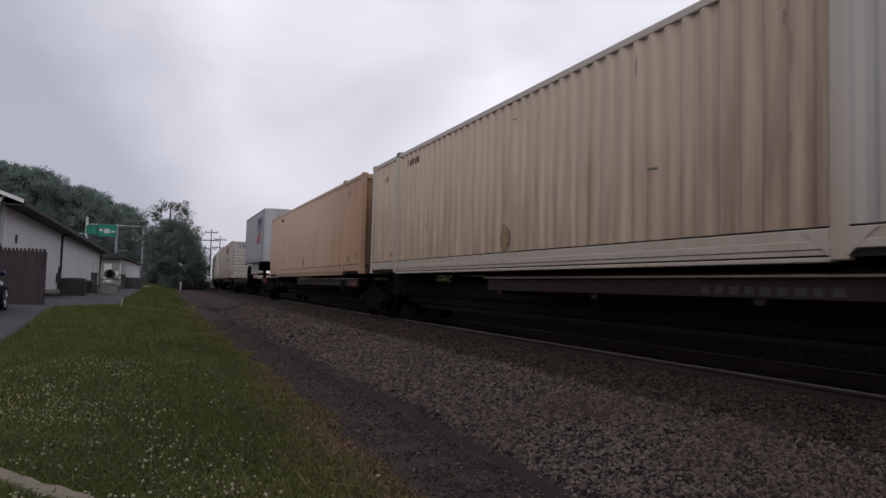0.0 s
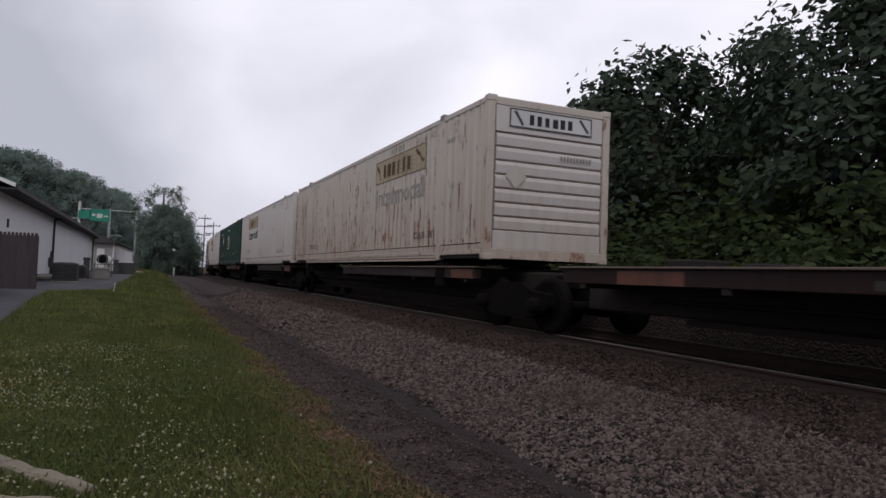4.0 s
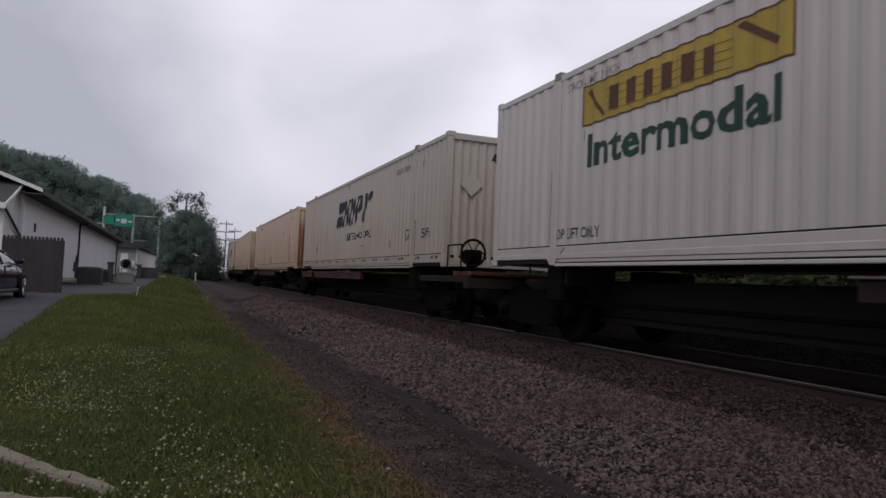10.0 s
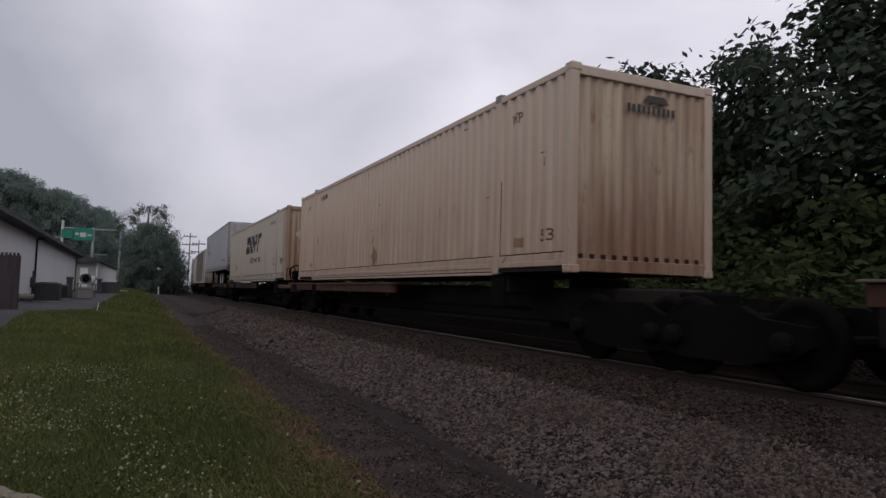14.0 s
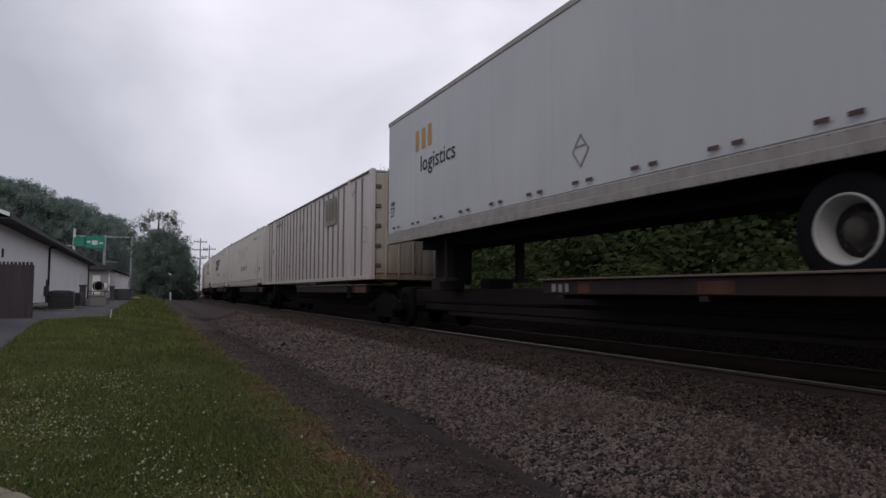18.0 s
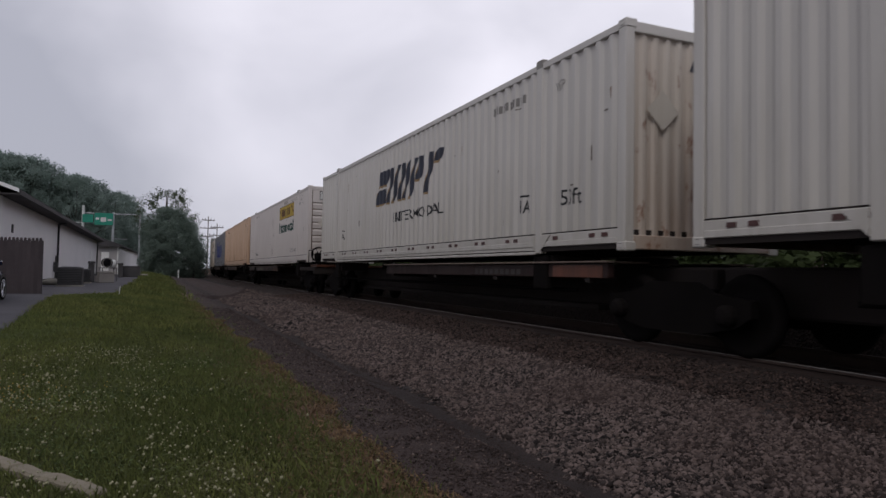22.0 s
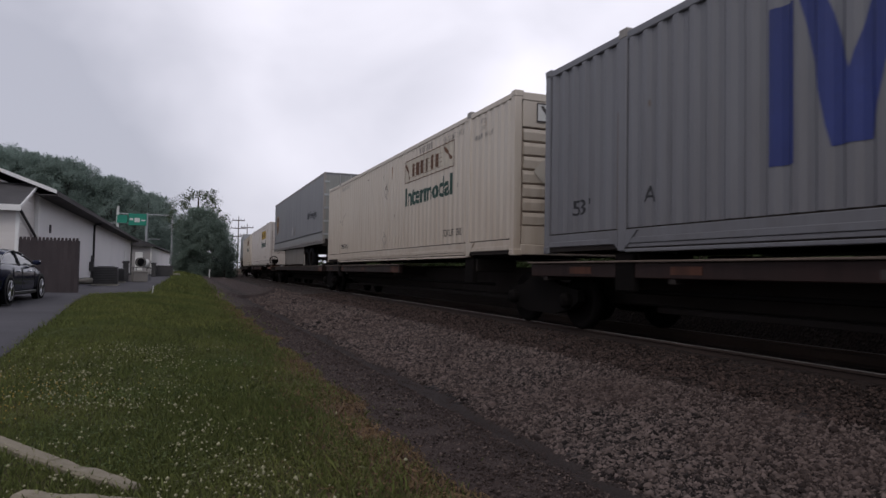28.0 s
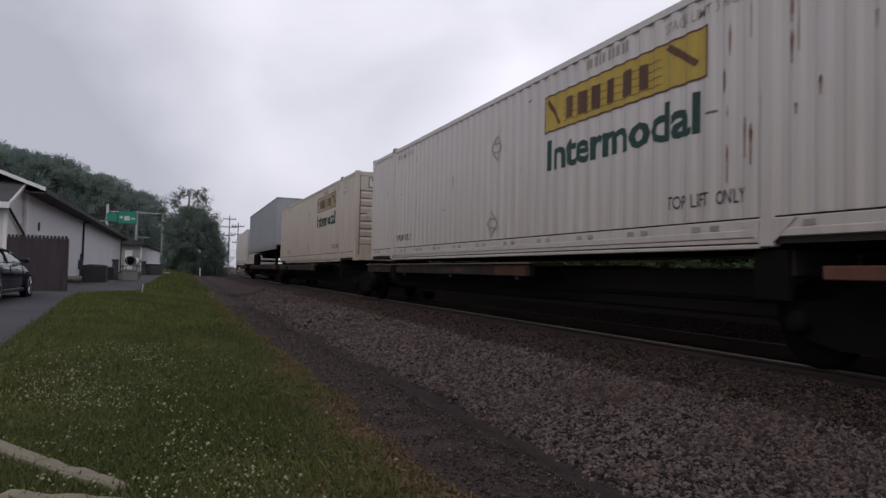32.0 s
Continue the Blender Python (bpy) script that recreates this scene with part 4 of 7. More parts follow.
    tagged(on_side(c, bm, "reflector_red" if not ribs else "ink_dim", h, z0 + (0.125 if tape else 0.335), False, "reflectors", 0.028 if tape else 0.02, "row of small red and white reflectors"), kind="stuff")
    part("roof", box(-1.25, 1.25, -h + 0.02 + nose, h - 0.02, z1 - 0.04, z1 + 0.01), skin, c)
    part("underframe", box(-0.5, 0.5, -h + 0.3, h - 0.3, z0 - 0.12, z0 + 0.2), "car_black", c)
    for i in range(int(length / 1.2)):
        y = -h + 0.6 + i * 1.2
        part("cross_member", box(-1.2, 1.2, y - 0.04, y + 0.04, z0 + 0.03, z0 + 0.19), "car_black", c)
    trailer_wheels(c, wheels, rim)
    y = sum(wheels) / len(wheels)
    part("bogie", box(-0.55, 0.55, y - 1.2, y + 1.2, z0 - 0.35, z0 + 0.0, 0.03), "car_black", c)
    out = -1 if nose_first else 1
    y = out * (h - 2.6)
    for s in (-1, 1):
        leg = part("landing_leg", box(s * 0.85 - 0.08, s * 0.85 + 0.08, y - 0.08, y + 0.08, 1.12, z0 + 0.1, 0.01), "car_black", c)
        part("foot", box(s * 0.85 - 0.15, s * 0.85 + 0.15, y - 0.15, y + 0.15, 1.04, 1.13, 0.01), "car_black", leg)
    part("hitch_stand", box(-0.35, 0.35, out * (h - 1.0) - 0.3, out * (h - 1.0) + 0.3, 1.0, z0 + 0.02, 0.05), "car_black", c)
    if not nose_first:
        y = -h
        for s in (-1, 1):
            d = part("door", box(min(s * 0.012, s * 1.2), max(s * 0.012, s * 1.2), y - 0.015, y + 0.03, z0 + 0.2, z1 - 0.12, 0.008), doors or skin, c, "dusty rear door")
            for xr in (s * 0.16, s * 0.62):
                part("lock_rod", rod((xr, y - 0.045, z0 + 0.12), (xr, y - 0.045, z1 - 0.06), 0.02), "galvanised", d)
            for k in range(5):
                zz = z0 + 0.35 + k * 0.55
                part("hinge", box(min(s * 1.05, s * 1.27), max(s * 1.05, s * 1.27), y - 0.035, y - 0.012, zz, zz + 0.08, 0.006), "galvanised", d)
        for s in (-1, 1):
            part("rear_post", box(min(s * 1.2, s * 1.302), max(s * 1.2, s * 1.302), y - 0.02, y + 0.1, z0 + 0.0, z1, 0.01), "rail_grey" if doors else skin, c)
        g = part("rear_guard", box(-1.15, 1.15, y - 0.03, y + 0.07, z0 - 0.72, z0 - 0.62, 0.01), rear, c, "bent steel under-ride guard")
        for s in (-1, 1):
            part("guard_post", box(s * 0.62 - 0.05, s * 0.62 + 0.05, y + 0.0, y + 0.08, z0 - 0.62, z0 + 0.0), rear, g)
            part("guard_brace", rod((s * 0.62, y + 0.05, z0 - 0.6), (s * 0.1, y + 0.05, z0 - 0.05), 0.03, 6), rear, g)
        part("rear_sill", box(-1.3, 1.3, y - 0.02, y + 0.12, z0 - 0.12, z0 + 0.2, 0.01), rear, c)
    return c

# ---------------------------------------------------------------- the train, from its head to its tail
CREAM_LABEL = "dusty cream corrugated steel container on a spine car"
WHITE_LABEL = "white corrugated steel container with a yellow company panel"


def cream_box(u, wall, front_paint, deck, brake=False, rear=False, number=1, gap=1.0, label=CREAM_LABEL, post=None, ghost="ink_ochre", mark_y=0.05, beam="car_red", lead_post=6.05):
    flat_car(u, deck, brake, rear, number, gap, False, beam)
    c = container("container", label, wall, "folds", front_paint, post, lead_post=lead_post)
    placard(c, mark_y, 1.68, 0.25, ghost)
    id_number(c, "ink_brown", 5.41, 3.64, 0.75)
    on_side(c, letters("WTP", 0.17, 0.3), "ink_brown", -6.45, 3.5, True, "notice")
    on_side(c, letters("WTP", 0.17, 0.3), "ink_brown", 7.0, 3.45, True, "notice")
    on_side(c, letters("53'", 0.17, 0.42), "ink_brown", -7.3, 1.62, True, "size_mark")
    on_side(c, rect(0, 0.3, 0, 0.14), "ink_ochre", -6.6, 1.56, True, "data_plate", 0.006)
    on_side(c, rect(0, 0.24, 0, 0.14), "ink_ochre", 6.6, 1.54, True, "data_plate", 0.006)
    on_front(c, bars(0.92, 0.13, 10, number), "ink_dim", -0.34, 3.5, lift=0.0, name="registration")
    on_front(c, poly([(0, 0), (0.5, 0), (0.42, 0.11), (0.1, 0.11)]), "ink_dim", -0.06, 3.67, lift=0.0, name="data_plate")
    ride(c, u)
    return c


def white_box(u, deck, wall="white", front="ribs", brake=False, rear=False, number=1, gap=1.0, sign=True, label=WHITE_LABEL, front_paint=None, low=0.0, sign_y=None, panel="yellow_panel", notice=(5.75, 1.62)):
    flat_car(u, deck, brake, rear, number, gap)
    c = container("container", label, wall, front, front_paint, bar_paint={7: "door_grimy", 4: "bar_brown"}.get(number), plinth=0.78 if number == 22 else 0.52, deep=0.55)
    if number == 5:
        rust_field(c, 6.2, 7.9, 1.7, 3.7, 60, 3, 0.8)
        rust_field(c, -7.6, 5.6, 1.75, 2.7, 70, 4, 0.55)
        rust_field(c, -7.6, 5.6, 2.6, 3.7, 45, 5, 0.35)
        rust_field(c, -7.8, 7.8, 1.5, 1.75, 60, 6, 0.2)
    if number == 22:
        rust_field(c, -6.6, -5.5, 2.2, 3.9, 16, 9, 0.4)
        steps_marks(c, "ink_faint")
    z = 3.12 - low
    y = sign_y or (-1.75 if front == "ribs" else 4.98)
    if sign:
        yellow_sign(c, y, z, panel=panel, ink="ink_faint" if number == 5 else "ink_green")
    on_side(c, letters("TOP  LIFT  ONLY", 0.15, 1.15), "ink_black", -4.62, 1.62, True, "notice")
    on_side(c, letters("TOP  LIFT  ONLY", 0.15, 1.15), "ink_black", *notice, True, "notice")
    on_side(c, letters("WTP", 0.1, 0.22), "ink_faint", -6.6, 3.74, True, "notice")
    on_side(c, letters("OR", 0.09, 0.14), "ink_faint", -6.63, 3.61, True, "notice")
    on_side(c, bars(0.42, 0.09, 5, number + 60), "ink_grey", -6.3, 3.46, True, "notice_line")
    on_side(c, letters("PIN LIFT", 0.09, 0.42), "ink_faint", -6.78, 3.46, True, "notice")
    on_side(c, letters("STACK LIMIT 3 HIGH", 0.12, 1.25), "ink_faint", 5.8, 3.72, True, "notice")
    id_number(c, "ink_faint", -2.9, 3.74, 1.0)
    on_side(c, letters("STACK LIMIT 3 HIGH", 0.12, 1.2), "ink_faint", -4.55, 3.72, True, "notice")
    for yy, zz in ((0.05, 1.74), (-0.1, 3.1)):
        placard(c, yy, zz, 0.24, "ink_trace")
    if front == "ribs":
        y = -HALF
        if number == 22:
            on_front(c, rect(0, 1.3, 0, 0.2), "ink_white", -0.56, 3.66, y, 0.003, "company_panel", "small white company panel")
            on_front(c, at(bars(0.7, 0.15, 4, 9), 0.2, 0.03), "ink_black", -0.56, 3.66, y, 0.006, "company_mark")
            on_front(c, letters("Intermodal", 0.16, 0.9, 0.0, 0.012), "ink_black", -0.5, 3.47, y, 0.004, "word")
            stains, r = bmesh.new(), random.Random(5)
            for i in range(26):
                a, b, w, h = r.gauss(-0.72, 0.07), r.uniform(1.95, 3.2), r.uniform(0.02, 0.07), r.uniform(0.05, 0.16)
                add(stains, poly([(a, b), (a + w * 0.2, b - h), (a + w * 0.7, b - h * 0.8), (a + w, b), (a + w * 0.5, b + h * 0.3)]))
            tagged(on_front(c, stains, "grime_brown", 0.0, 0.0, y, 0.0, "rusting", "brown rust stain run down the ribs"), kind="stuff")
            part("data_plate", box(0.12, 0.32, y - 0.004, y + 0.02, 1.62, 1.83), "grime_brown", c, "small brown data plate")
            part("meter_box", box(0.55, 0.83, y - 0.06, y + 0.02, 1.5, 1.9, 0.02), "ink_white", c, "small white box on the end")
        else:
            on_front(c, rect(0, 1.76, 0, 0.34), "ink_white", -0.88, 3.53, y, 0.003, "company_panel", "framed company panel above the ribs")
            edge = bmesh.new()
            for k in ((0, 1.76, 0, 0.025), (0, 1.76, 0.315, 0.34), (0, 0.025, 0.025, 0.315), (1.735, 1.76, 0.025, 0.315)):
                add(edge, rect(*k))
            add(edge, poly([(0.08, 0.28), (0.14, 0.3), (0.3, 0.06), (0.25, 0.04)]))
            add(edge, poly([(1.46, 0.28), (1.52, 0.3), (1.7, 0.08), (1.66, 0.05)]))
            on_front(c, edge, "ink_dim", -0.88, 3.53, y, 0.006, "panel_outline")
            on_front(c, bars(0.98, 0.19, 6, number + 3), "ink_black", -0.47, 3.6, y, 0.006, "company_mark")
            on_front(c, poly([(0, -0.22), (0.22, 0), (0, 0.22), (-0.22, 0)]), "placard_cream", -0.72, 2.65, y, 0.012, "placard", "empty diamond placard holder")
        on_front(c, bars(0.7, 0.09, 10, number + 5), "ink_grey", 0.2, 3.02, y + 0.0, 0.01, "registration")
    elif front == "doors":
        sharp = number == 7
        on_front(c, rect(0, 2.1, 0, 0.56), "yellow_panel" if sharp else "yellow_worn", -1.08, 3.2, -HALF, 0.004, "company_panel", "yellow company panel across the doors")
        on_front(c, at(bars(1.1, 0.3, 5, number + 3, 0.4), 0.78, 0.12), "ink_brown", -1.08, 3.2, -HALF, 0.009, "company_mark")
        edge = bmesh.new()
        for k in ((0, 2.1, 0, 0.022), (0, 2.1, 0.538, 0.56), (0, 0.022, 0.022, 0.538)):
            add(edge, rect(*k))
        for k in range(5):
            add(edge, poly([(0.14 + k * 0.09, 0.46 - k * 0.07), (0.24 + k * 0.09, 0.44 - k * 0.07), (0.25 + k * 0.09, 0.42 - k * 0.07), (0.16 + k * 0.09, 0.42 - k * 0.07)]))
        on_front(c, edge, "ink_brown", -1.08, 3.2, -HALF, 0.008, "panel_outline")
        if sharp:
            tatter = [(0.02, -0.3), (0.1, -0.17), (0.28, -0.02), (0.16, 0.1), (0.14, 0.2), (0.04, 0.24), (-0.05, 0.27), (-0.2, 0.1), (-0.25, 0.02), (-0.16, -0.1), (-0.1, -0.2)]
            for zz in (2.86, 1.95):
                on_front(c, poly(tatter), "placard_cream", -0.74, zz, -HALF, 0.012, "placard", "tattered pale placard holder")
                edge = bmesh.new()
                for p, q in zip(tatter[2:9], tatter[3:10]):
                    add(edge, poly([p, q, (q[0] * 0.9, q[1] * 0.9), (p[0] * 0.9, p[1] * 0.9)]))
                on_front(c, edge, "scuff_dark", -0.74, zz, -HALF, 0.015, "placard_frame")
            r = random.Random(8)
            black, brown = bmesh.new(), bmesh.new()
            for bm, places in ((black, ((-1.06, -0.25, 2.06, 2.5), (-1.06, -0.6, 1.85, 2.06), (0.15, 1.0, 1.75, 2.3), (-0.2, 0.6, 2.5, 2.66), (-1.0, 0.5, 1.42, 1.58))), (brown, ((-1.08, 0.1, 2.45, 2.62), (-1.05, -0.2, 2.95, 3.15), (0.1, 1.1, 2.85, 3.0), (-0.2, 1.0, 1.58, 1.7)))):
                for a0, a1, b0, b1 in places:
                    top = [(a0 + (a1 - a0) * i / 9, b1 - (b1 - b0) * 0.07 * r.random()) for i in range(10)]
                    low = [(a0 + (a1 - a0) * i / 9, b0 + (b1 - b0) * 0.1 * r.random()) for i in range(9, -1, -1)]
                    add(bm, poly(top + low))
            for bm, mat, word in ((brown, "grime_brown", "brown smears on the doors"), (black, "grime_black", "black grime smeared over the doors")):
                tagged(on_front(c, bm, mat, 0.0, 0.0, -HALF, -0.026 if mat == "grime_black" else -0.0275, "grime", word), kind="stuff")
        else:
            for zz in (2.85, 2.0):
                edge = bmesh.new()
                for p, q in (((0, -0.24), (0.24, 0)), ((0.24, 0), (0, 0.24)), ((0, 0.24), (-0.24, 0)), ((-0.24, 0), (0, -0.24))):
                    add(edge, poly([p, q, (q[0] * 0.9, q[1] * 0.9), (p[0] * 0.9, p[1] * 0.9)]))
                on_front(c, edge, "scuff_dark", -0.62, zz, -HALF, 0.012, "placard", "empty diamond placard frame")
    ride(c, u)
    return c


def navy_logo_box(u, deck, wall="white_green", mat="ink_navy", brake=False, rear=False, number=1, gap=1.0, label="off-white corrugated container with a dark leaning company logo", front_paint=None, size_y=-6.65, beam="car_red"):
    flat_car(u, deck, brake, rear, number, gap, False, beam)
    c = container("container", label, wall, "folds", front_paint)
    slanted_logo(c, mat)
    steps_marks(c)
    id_number(c, "ink_grey", -4.5, 3.55, 1.15)
    on_side(c, letters("WTP", 0.15, 0.26), "ink_grey", -6.45, 3.5, True, "notice")
    on_side(c, letters("53ft", 0.22, 0.45), "ink_black", size_y, 1.83, True, "size_mark")
    on_side(c, letters("WTP", 0.15, 0.26), "ink_grey", 6.36, 3.5, True, "notice")
    for y in (-5.45, 5.5):
        on_side(c, at(letters("A", 0.2, 0.16), 0.12, 0), "ink_black", y, 1.8, True, "class_mark")
        on_side(c, rect(0, 0.05, 0, 0.2), "ink_black", y - 0.03, 1.8, True, "class_bar")
        on_side(c, rect(0, 0.3, 0, 0.03), "ink_black", y, 2.05, True, "class_bar")
    bm = bmesh.new()
    for i in range(4):
        a = i * 0.19
        add(bm, poly([(a + 0.06, 0), (a + 0.18, 0), (a + 0.25, 0.16), (a + 0.13, 0.16)]))
    on_front(c, bm, "ink_navy", -0.32, 3.52, -HALF + 0.03, 0.005, "logo", "small leaning company logo")
    on_front(c, letters("INTERMODAL", 0.07, 0.6), "ink_black", -0.1, 3.38, -HALF + 0.03, 0.005, "word")
    on_front(c, letters("53ft", 0.2, 0.4), "ink_black", -0.05, 2.42, -HALF + 0.03, 0.005, "size_mark")
    on_front(c, poly([(0, -0.26), (0.26, 0), (0, 0.26), (-0.26, 0)]), "placard_cream", -0.72, 2.95, -HALF, 0.004, "placard", "empty diamond placard holder")
    bm = bars(1.5, 0.1, 10, number + 9)
    bm.transform(Matrix.Rotation(-math.pi / 2, 4, "Z"))
    on_front(c, bm, "ink_grey", 0.95, 3.2, -HALF + 0.03, 0.005, "registration")
    ride(c, u)
    return c


def green_box(u):
    flat_car(u, "f", False, False, 6, beam="car_rust")
    c = container("container", "dark green corrugated container with a square tan company panel", "green", "doors")
    on_side(c, rect(0, 1.45, 0, 0.92), "placard_tan", 0.7, 2.26, True, "company_panel", 0.005, "square tan company panel")
    bm = bmesh.new()
    t = 0.04
    for a in ((0, 1.45, 0, t), (0, 1.45, 0.92 - t, 0.92), (0, t, 0, 0.92), (1.45 - t, 1.45, 0, 0.92)):
        add(bm, rect(*a))
    on_side(c, bm, "ink_white", 0.7, 2.26, True, "panel_border", 0.008)
    on_side(c, at(bars(0.4, 0.7, 1, 4, 0.1), 0.1, 0.1), "ink_black", 0.7, 2.26, True, "company_mark", 0.01)
    on_side(c, at(bars(0.75, 0.62, 3, 9, 0.3), 0.55, 0.12), "ink_navy", 0.7, 2.26, True, "company_mark", 0.01)
    for y0, z0 in ((-6.75, 2.65), (7.3, 2.64)):
        on_side(c, letters("53'", 0.2, 0.4), "ink_white", y0, z0, True, "size_mark")
    for y0 in (5.8, -5.5):
        on_side(c, letters("A", 0.2, 0.17), "ink_white", y0 - 0.1, 1.72, True, "class_mark")
        on_side(c, rect(0, 0.05, 0, 0.2), "ink_white", y0, 1.72, True, "class_bar")
        on_side(c, rect(0, 0.3, 0, 0.03), "ink_white", y0, 1.96, True, "class_bar")
    on_side(c, bars(1.2, 0.14, 9, 77), "ink_white", 5.6, 3.5, True, "registration")
    on_side(c, letters("WTP", 0.13, 0.24), "ink_white", -6.4, 3.5, True, "notice")
    on_side(c, bars(1.7, 0.1, 14, 78), "ink_white", 0.9, 3.62, True, "notice_line")
    on_side(c, rect(0, 0.24, 0, 0.13), "ink_white", 4.3, 1.78, True, "label")
    on_side(c, rect(0, 0.24, 0, 0.13), "ink_white", -3.8, 1.78, True, "label")
    placard(c, 4.25, 3.0, 0.34, "ink_white")
    on_front(c, rect(0, 0.9, 0, 0.5), "ink_gold", -0.75, 3.1, -HALF, 0.006, "company_panel", "tan company panel on the door")
    on_front(c, at(bars(0.6, 0.34, 3, 6, 0.3), 0.12, 0.08), "ink_black", -0.75, 3.1, -HALF, 0.01, "company_mark")
    on_front(c, letters("53'", 0.22, 0.4), "ink_white", -0.1, 2.1, -HALF, 0.008, "size_mark")
    on_front(c, bars(0.9, 0.12, 8, 3), "ink_white", -0.8, 2.6, -HALF, 0.008, "notice_line")
    ride(c, u)


def ribbed_box(u):
    """A smooth-sided aluminium container with posts outside."""
    flat_car(u, "f", False, False, 12)
    z0, z1 = BASE, BASE + HIGH
    c = thing("container", "grimy white container with outside posts and brown doors", "container", "containers on the train")
    part("box_body", box(-1.27, 1.27, -HALF + 0.06, HALF - 0.03, z0 + 0.11, z1 - 0.05), "ribbed_white", c)
    part("roof", box(-1.28, 1.28, -HALF + 0.03, HALF - 0.03, z1 - 0.06, z1 - 0.01), "galvanised", c)
    for s in (-1, 1):
        part("bottom_rail", box(min(s * 1.2, s * 1.303), max(s * 1.2, s * 1.303), -HALF, HALF, z0, z0 + 0.11, 0.01), "ribbed_white", c)
        part("top_rail", box(min(s * 1.2, s * 1.303), max(s * 1.2, s * 1.303), -HALF, HALF, z1 - 0.07, z1, 0.012), "hinge_rust", c)
        for i in range(25):
            y = 7.36 - i * 0.611
            if i in (2, 22):
                continue
            part("side_post", box(min(s * 1.26, s * 1.299), max(s * 1.26, s * 1.299), y - 0.05, y + 0.05, z0 + 0.11, z1 - 0.12, 0.01), "post_grey", c, "brown-grey outside post")
        for y in (-6.08, 6.13):
            part("lift_post", box(min(s * 1.22, s * 1.312), max(s * 1.22, s * 1.312), y - 0.09, y + 0.09, z0, z1 + 0.02, 0.012), "ribbed_white", c)
        for y in (-1, 1):
            part("corner_post", box(min(s * 1.18, s * 1.305), max(s * 1.18, s * 1.305), y * HALF - 0.1, y * HALF + 0.1, z0, z1 + 0.01, 0.012), "ribbed_white" if s < 0 else "door_brown", c)
    y = -HALF
    for s in (-1, 1):
        d = part("door", box(min(s * 0.01, s * 1.18), max(s * 0.01, s * 1.18), y - 0.02, y + 0.05, z0 + 0.16, z1 - 0.1, 0.01), "door_worn", c, "pale door with brown grime")
        for xr in (s * 0.1, s * 0.5, s * 0.85):
            part("lock_rod", rod((xr, y - 0.05, z0 + 0.1), (xr, y - 0.05, z1 - 0.04), 0.024), "door_worn", d)
        for k in range(5):
            zz = z0 + 0.32 + k * 0.52
            part("hinge", box(min(s * 1.0, s * 1.29), max(s * 1.0, s * 1.29), y - 0.05, y - 0.015, zz, zz + 0.1, 0.01), "hinge_rust", d)
    part("end_sill", box(-1.2, 1.2, y, y + 0.1, z0, z0 + 0.16, 0.01), "door_brown", c)
    on_side(c, rect(0, 1.35, 0, 0.85), "panel_worn", -3.3, 2.92, False, "company_panel", 0.006, "faded grey-brown company panel")
    on_side(c, at(bars(1.0, 0.55, 3, 5, 0.3), 0.2, 0.15), "ink_worn", -3.3, 2.92, False, "company_mark", 0.01)
    on_side(c, bars(1.08, 0.15, 10, 8), "ink_dim", 5.29, 3.63, False, "registration", 0.006)
    on_side(c, letters("WTP", 0.15, 0.26), "ink_black", -6.45, 3.5, False, "notice", 0.016)
    on_side(c, ring((0.15, 0.08, 0), (0, 0, 1), 0.12, 0.015, 16, 4), "ink_black", 7.2, 1.55, False, "maker_mark", 0.006)
    bm = bmesh.new()
    for a in ((0, 0.36, 0, 0.02), (0, 0.36, 0.4, 0.42), (0, 0.02, 0, 0.42), (0.34, 0.36, 0, 0.42)):
        add(bm, rect(*a))
    on_side(c, bm, "ink_grey", -7.45, 2.15, False, "vent_frame", 0.006)
    for yy, zz in ((0.1, 3.2), (0.0, 2.6), (0.0, 1.9)):
        on_side(c, poly([(0, -0.2), (0.14, 0), (0, 0.2), (-0.14, 0)]), "ink_grey", yy, zz, False, "placard", 0.006)
    for y0, zz in ((3.06, 1.82), (5.5, 1.55)):
        on_side(c, poly([(0, 0), (0.3, 0.012), (0.6, 0.02), (0.6, 0.045), (0.25, 0.03), (0, 0.022)]), "grime_brown", y0, zz, False, "scuff", 0.004, "long brown scrape", -1.27)
    # slots are not cut: black blocks on the post paint their dark insides
    part("latch_slot", box(-1.32, -1.30, 6.09, 6.14, 2.5, 2.75), "ink_black", c, "black block painting the shade in a slot of the lifting post")
    part("latch_slot", box(-1.32, -1.30, 6.10, 6.13, 1.95, 2.05), "ink_black", c, "black block painting the shade in a slot of the lifting post")
    scuffs(c)
    ride(c, u)


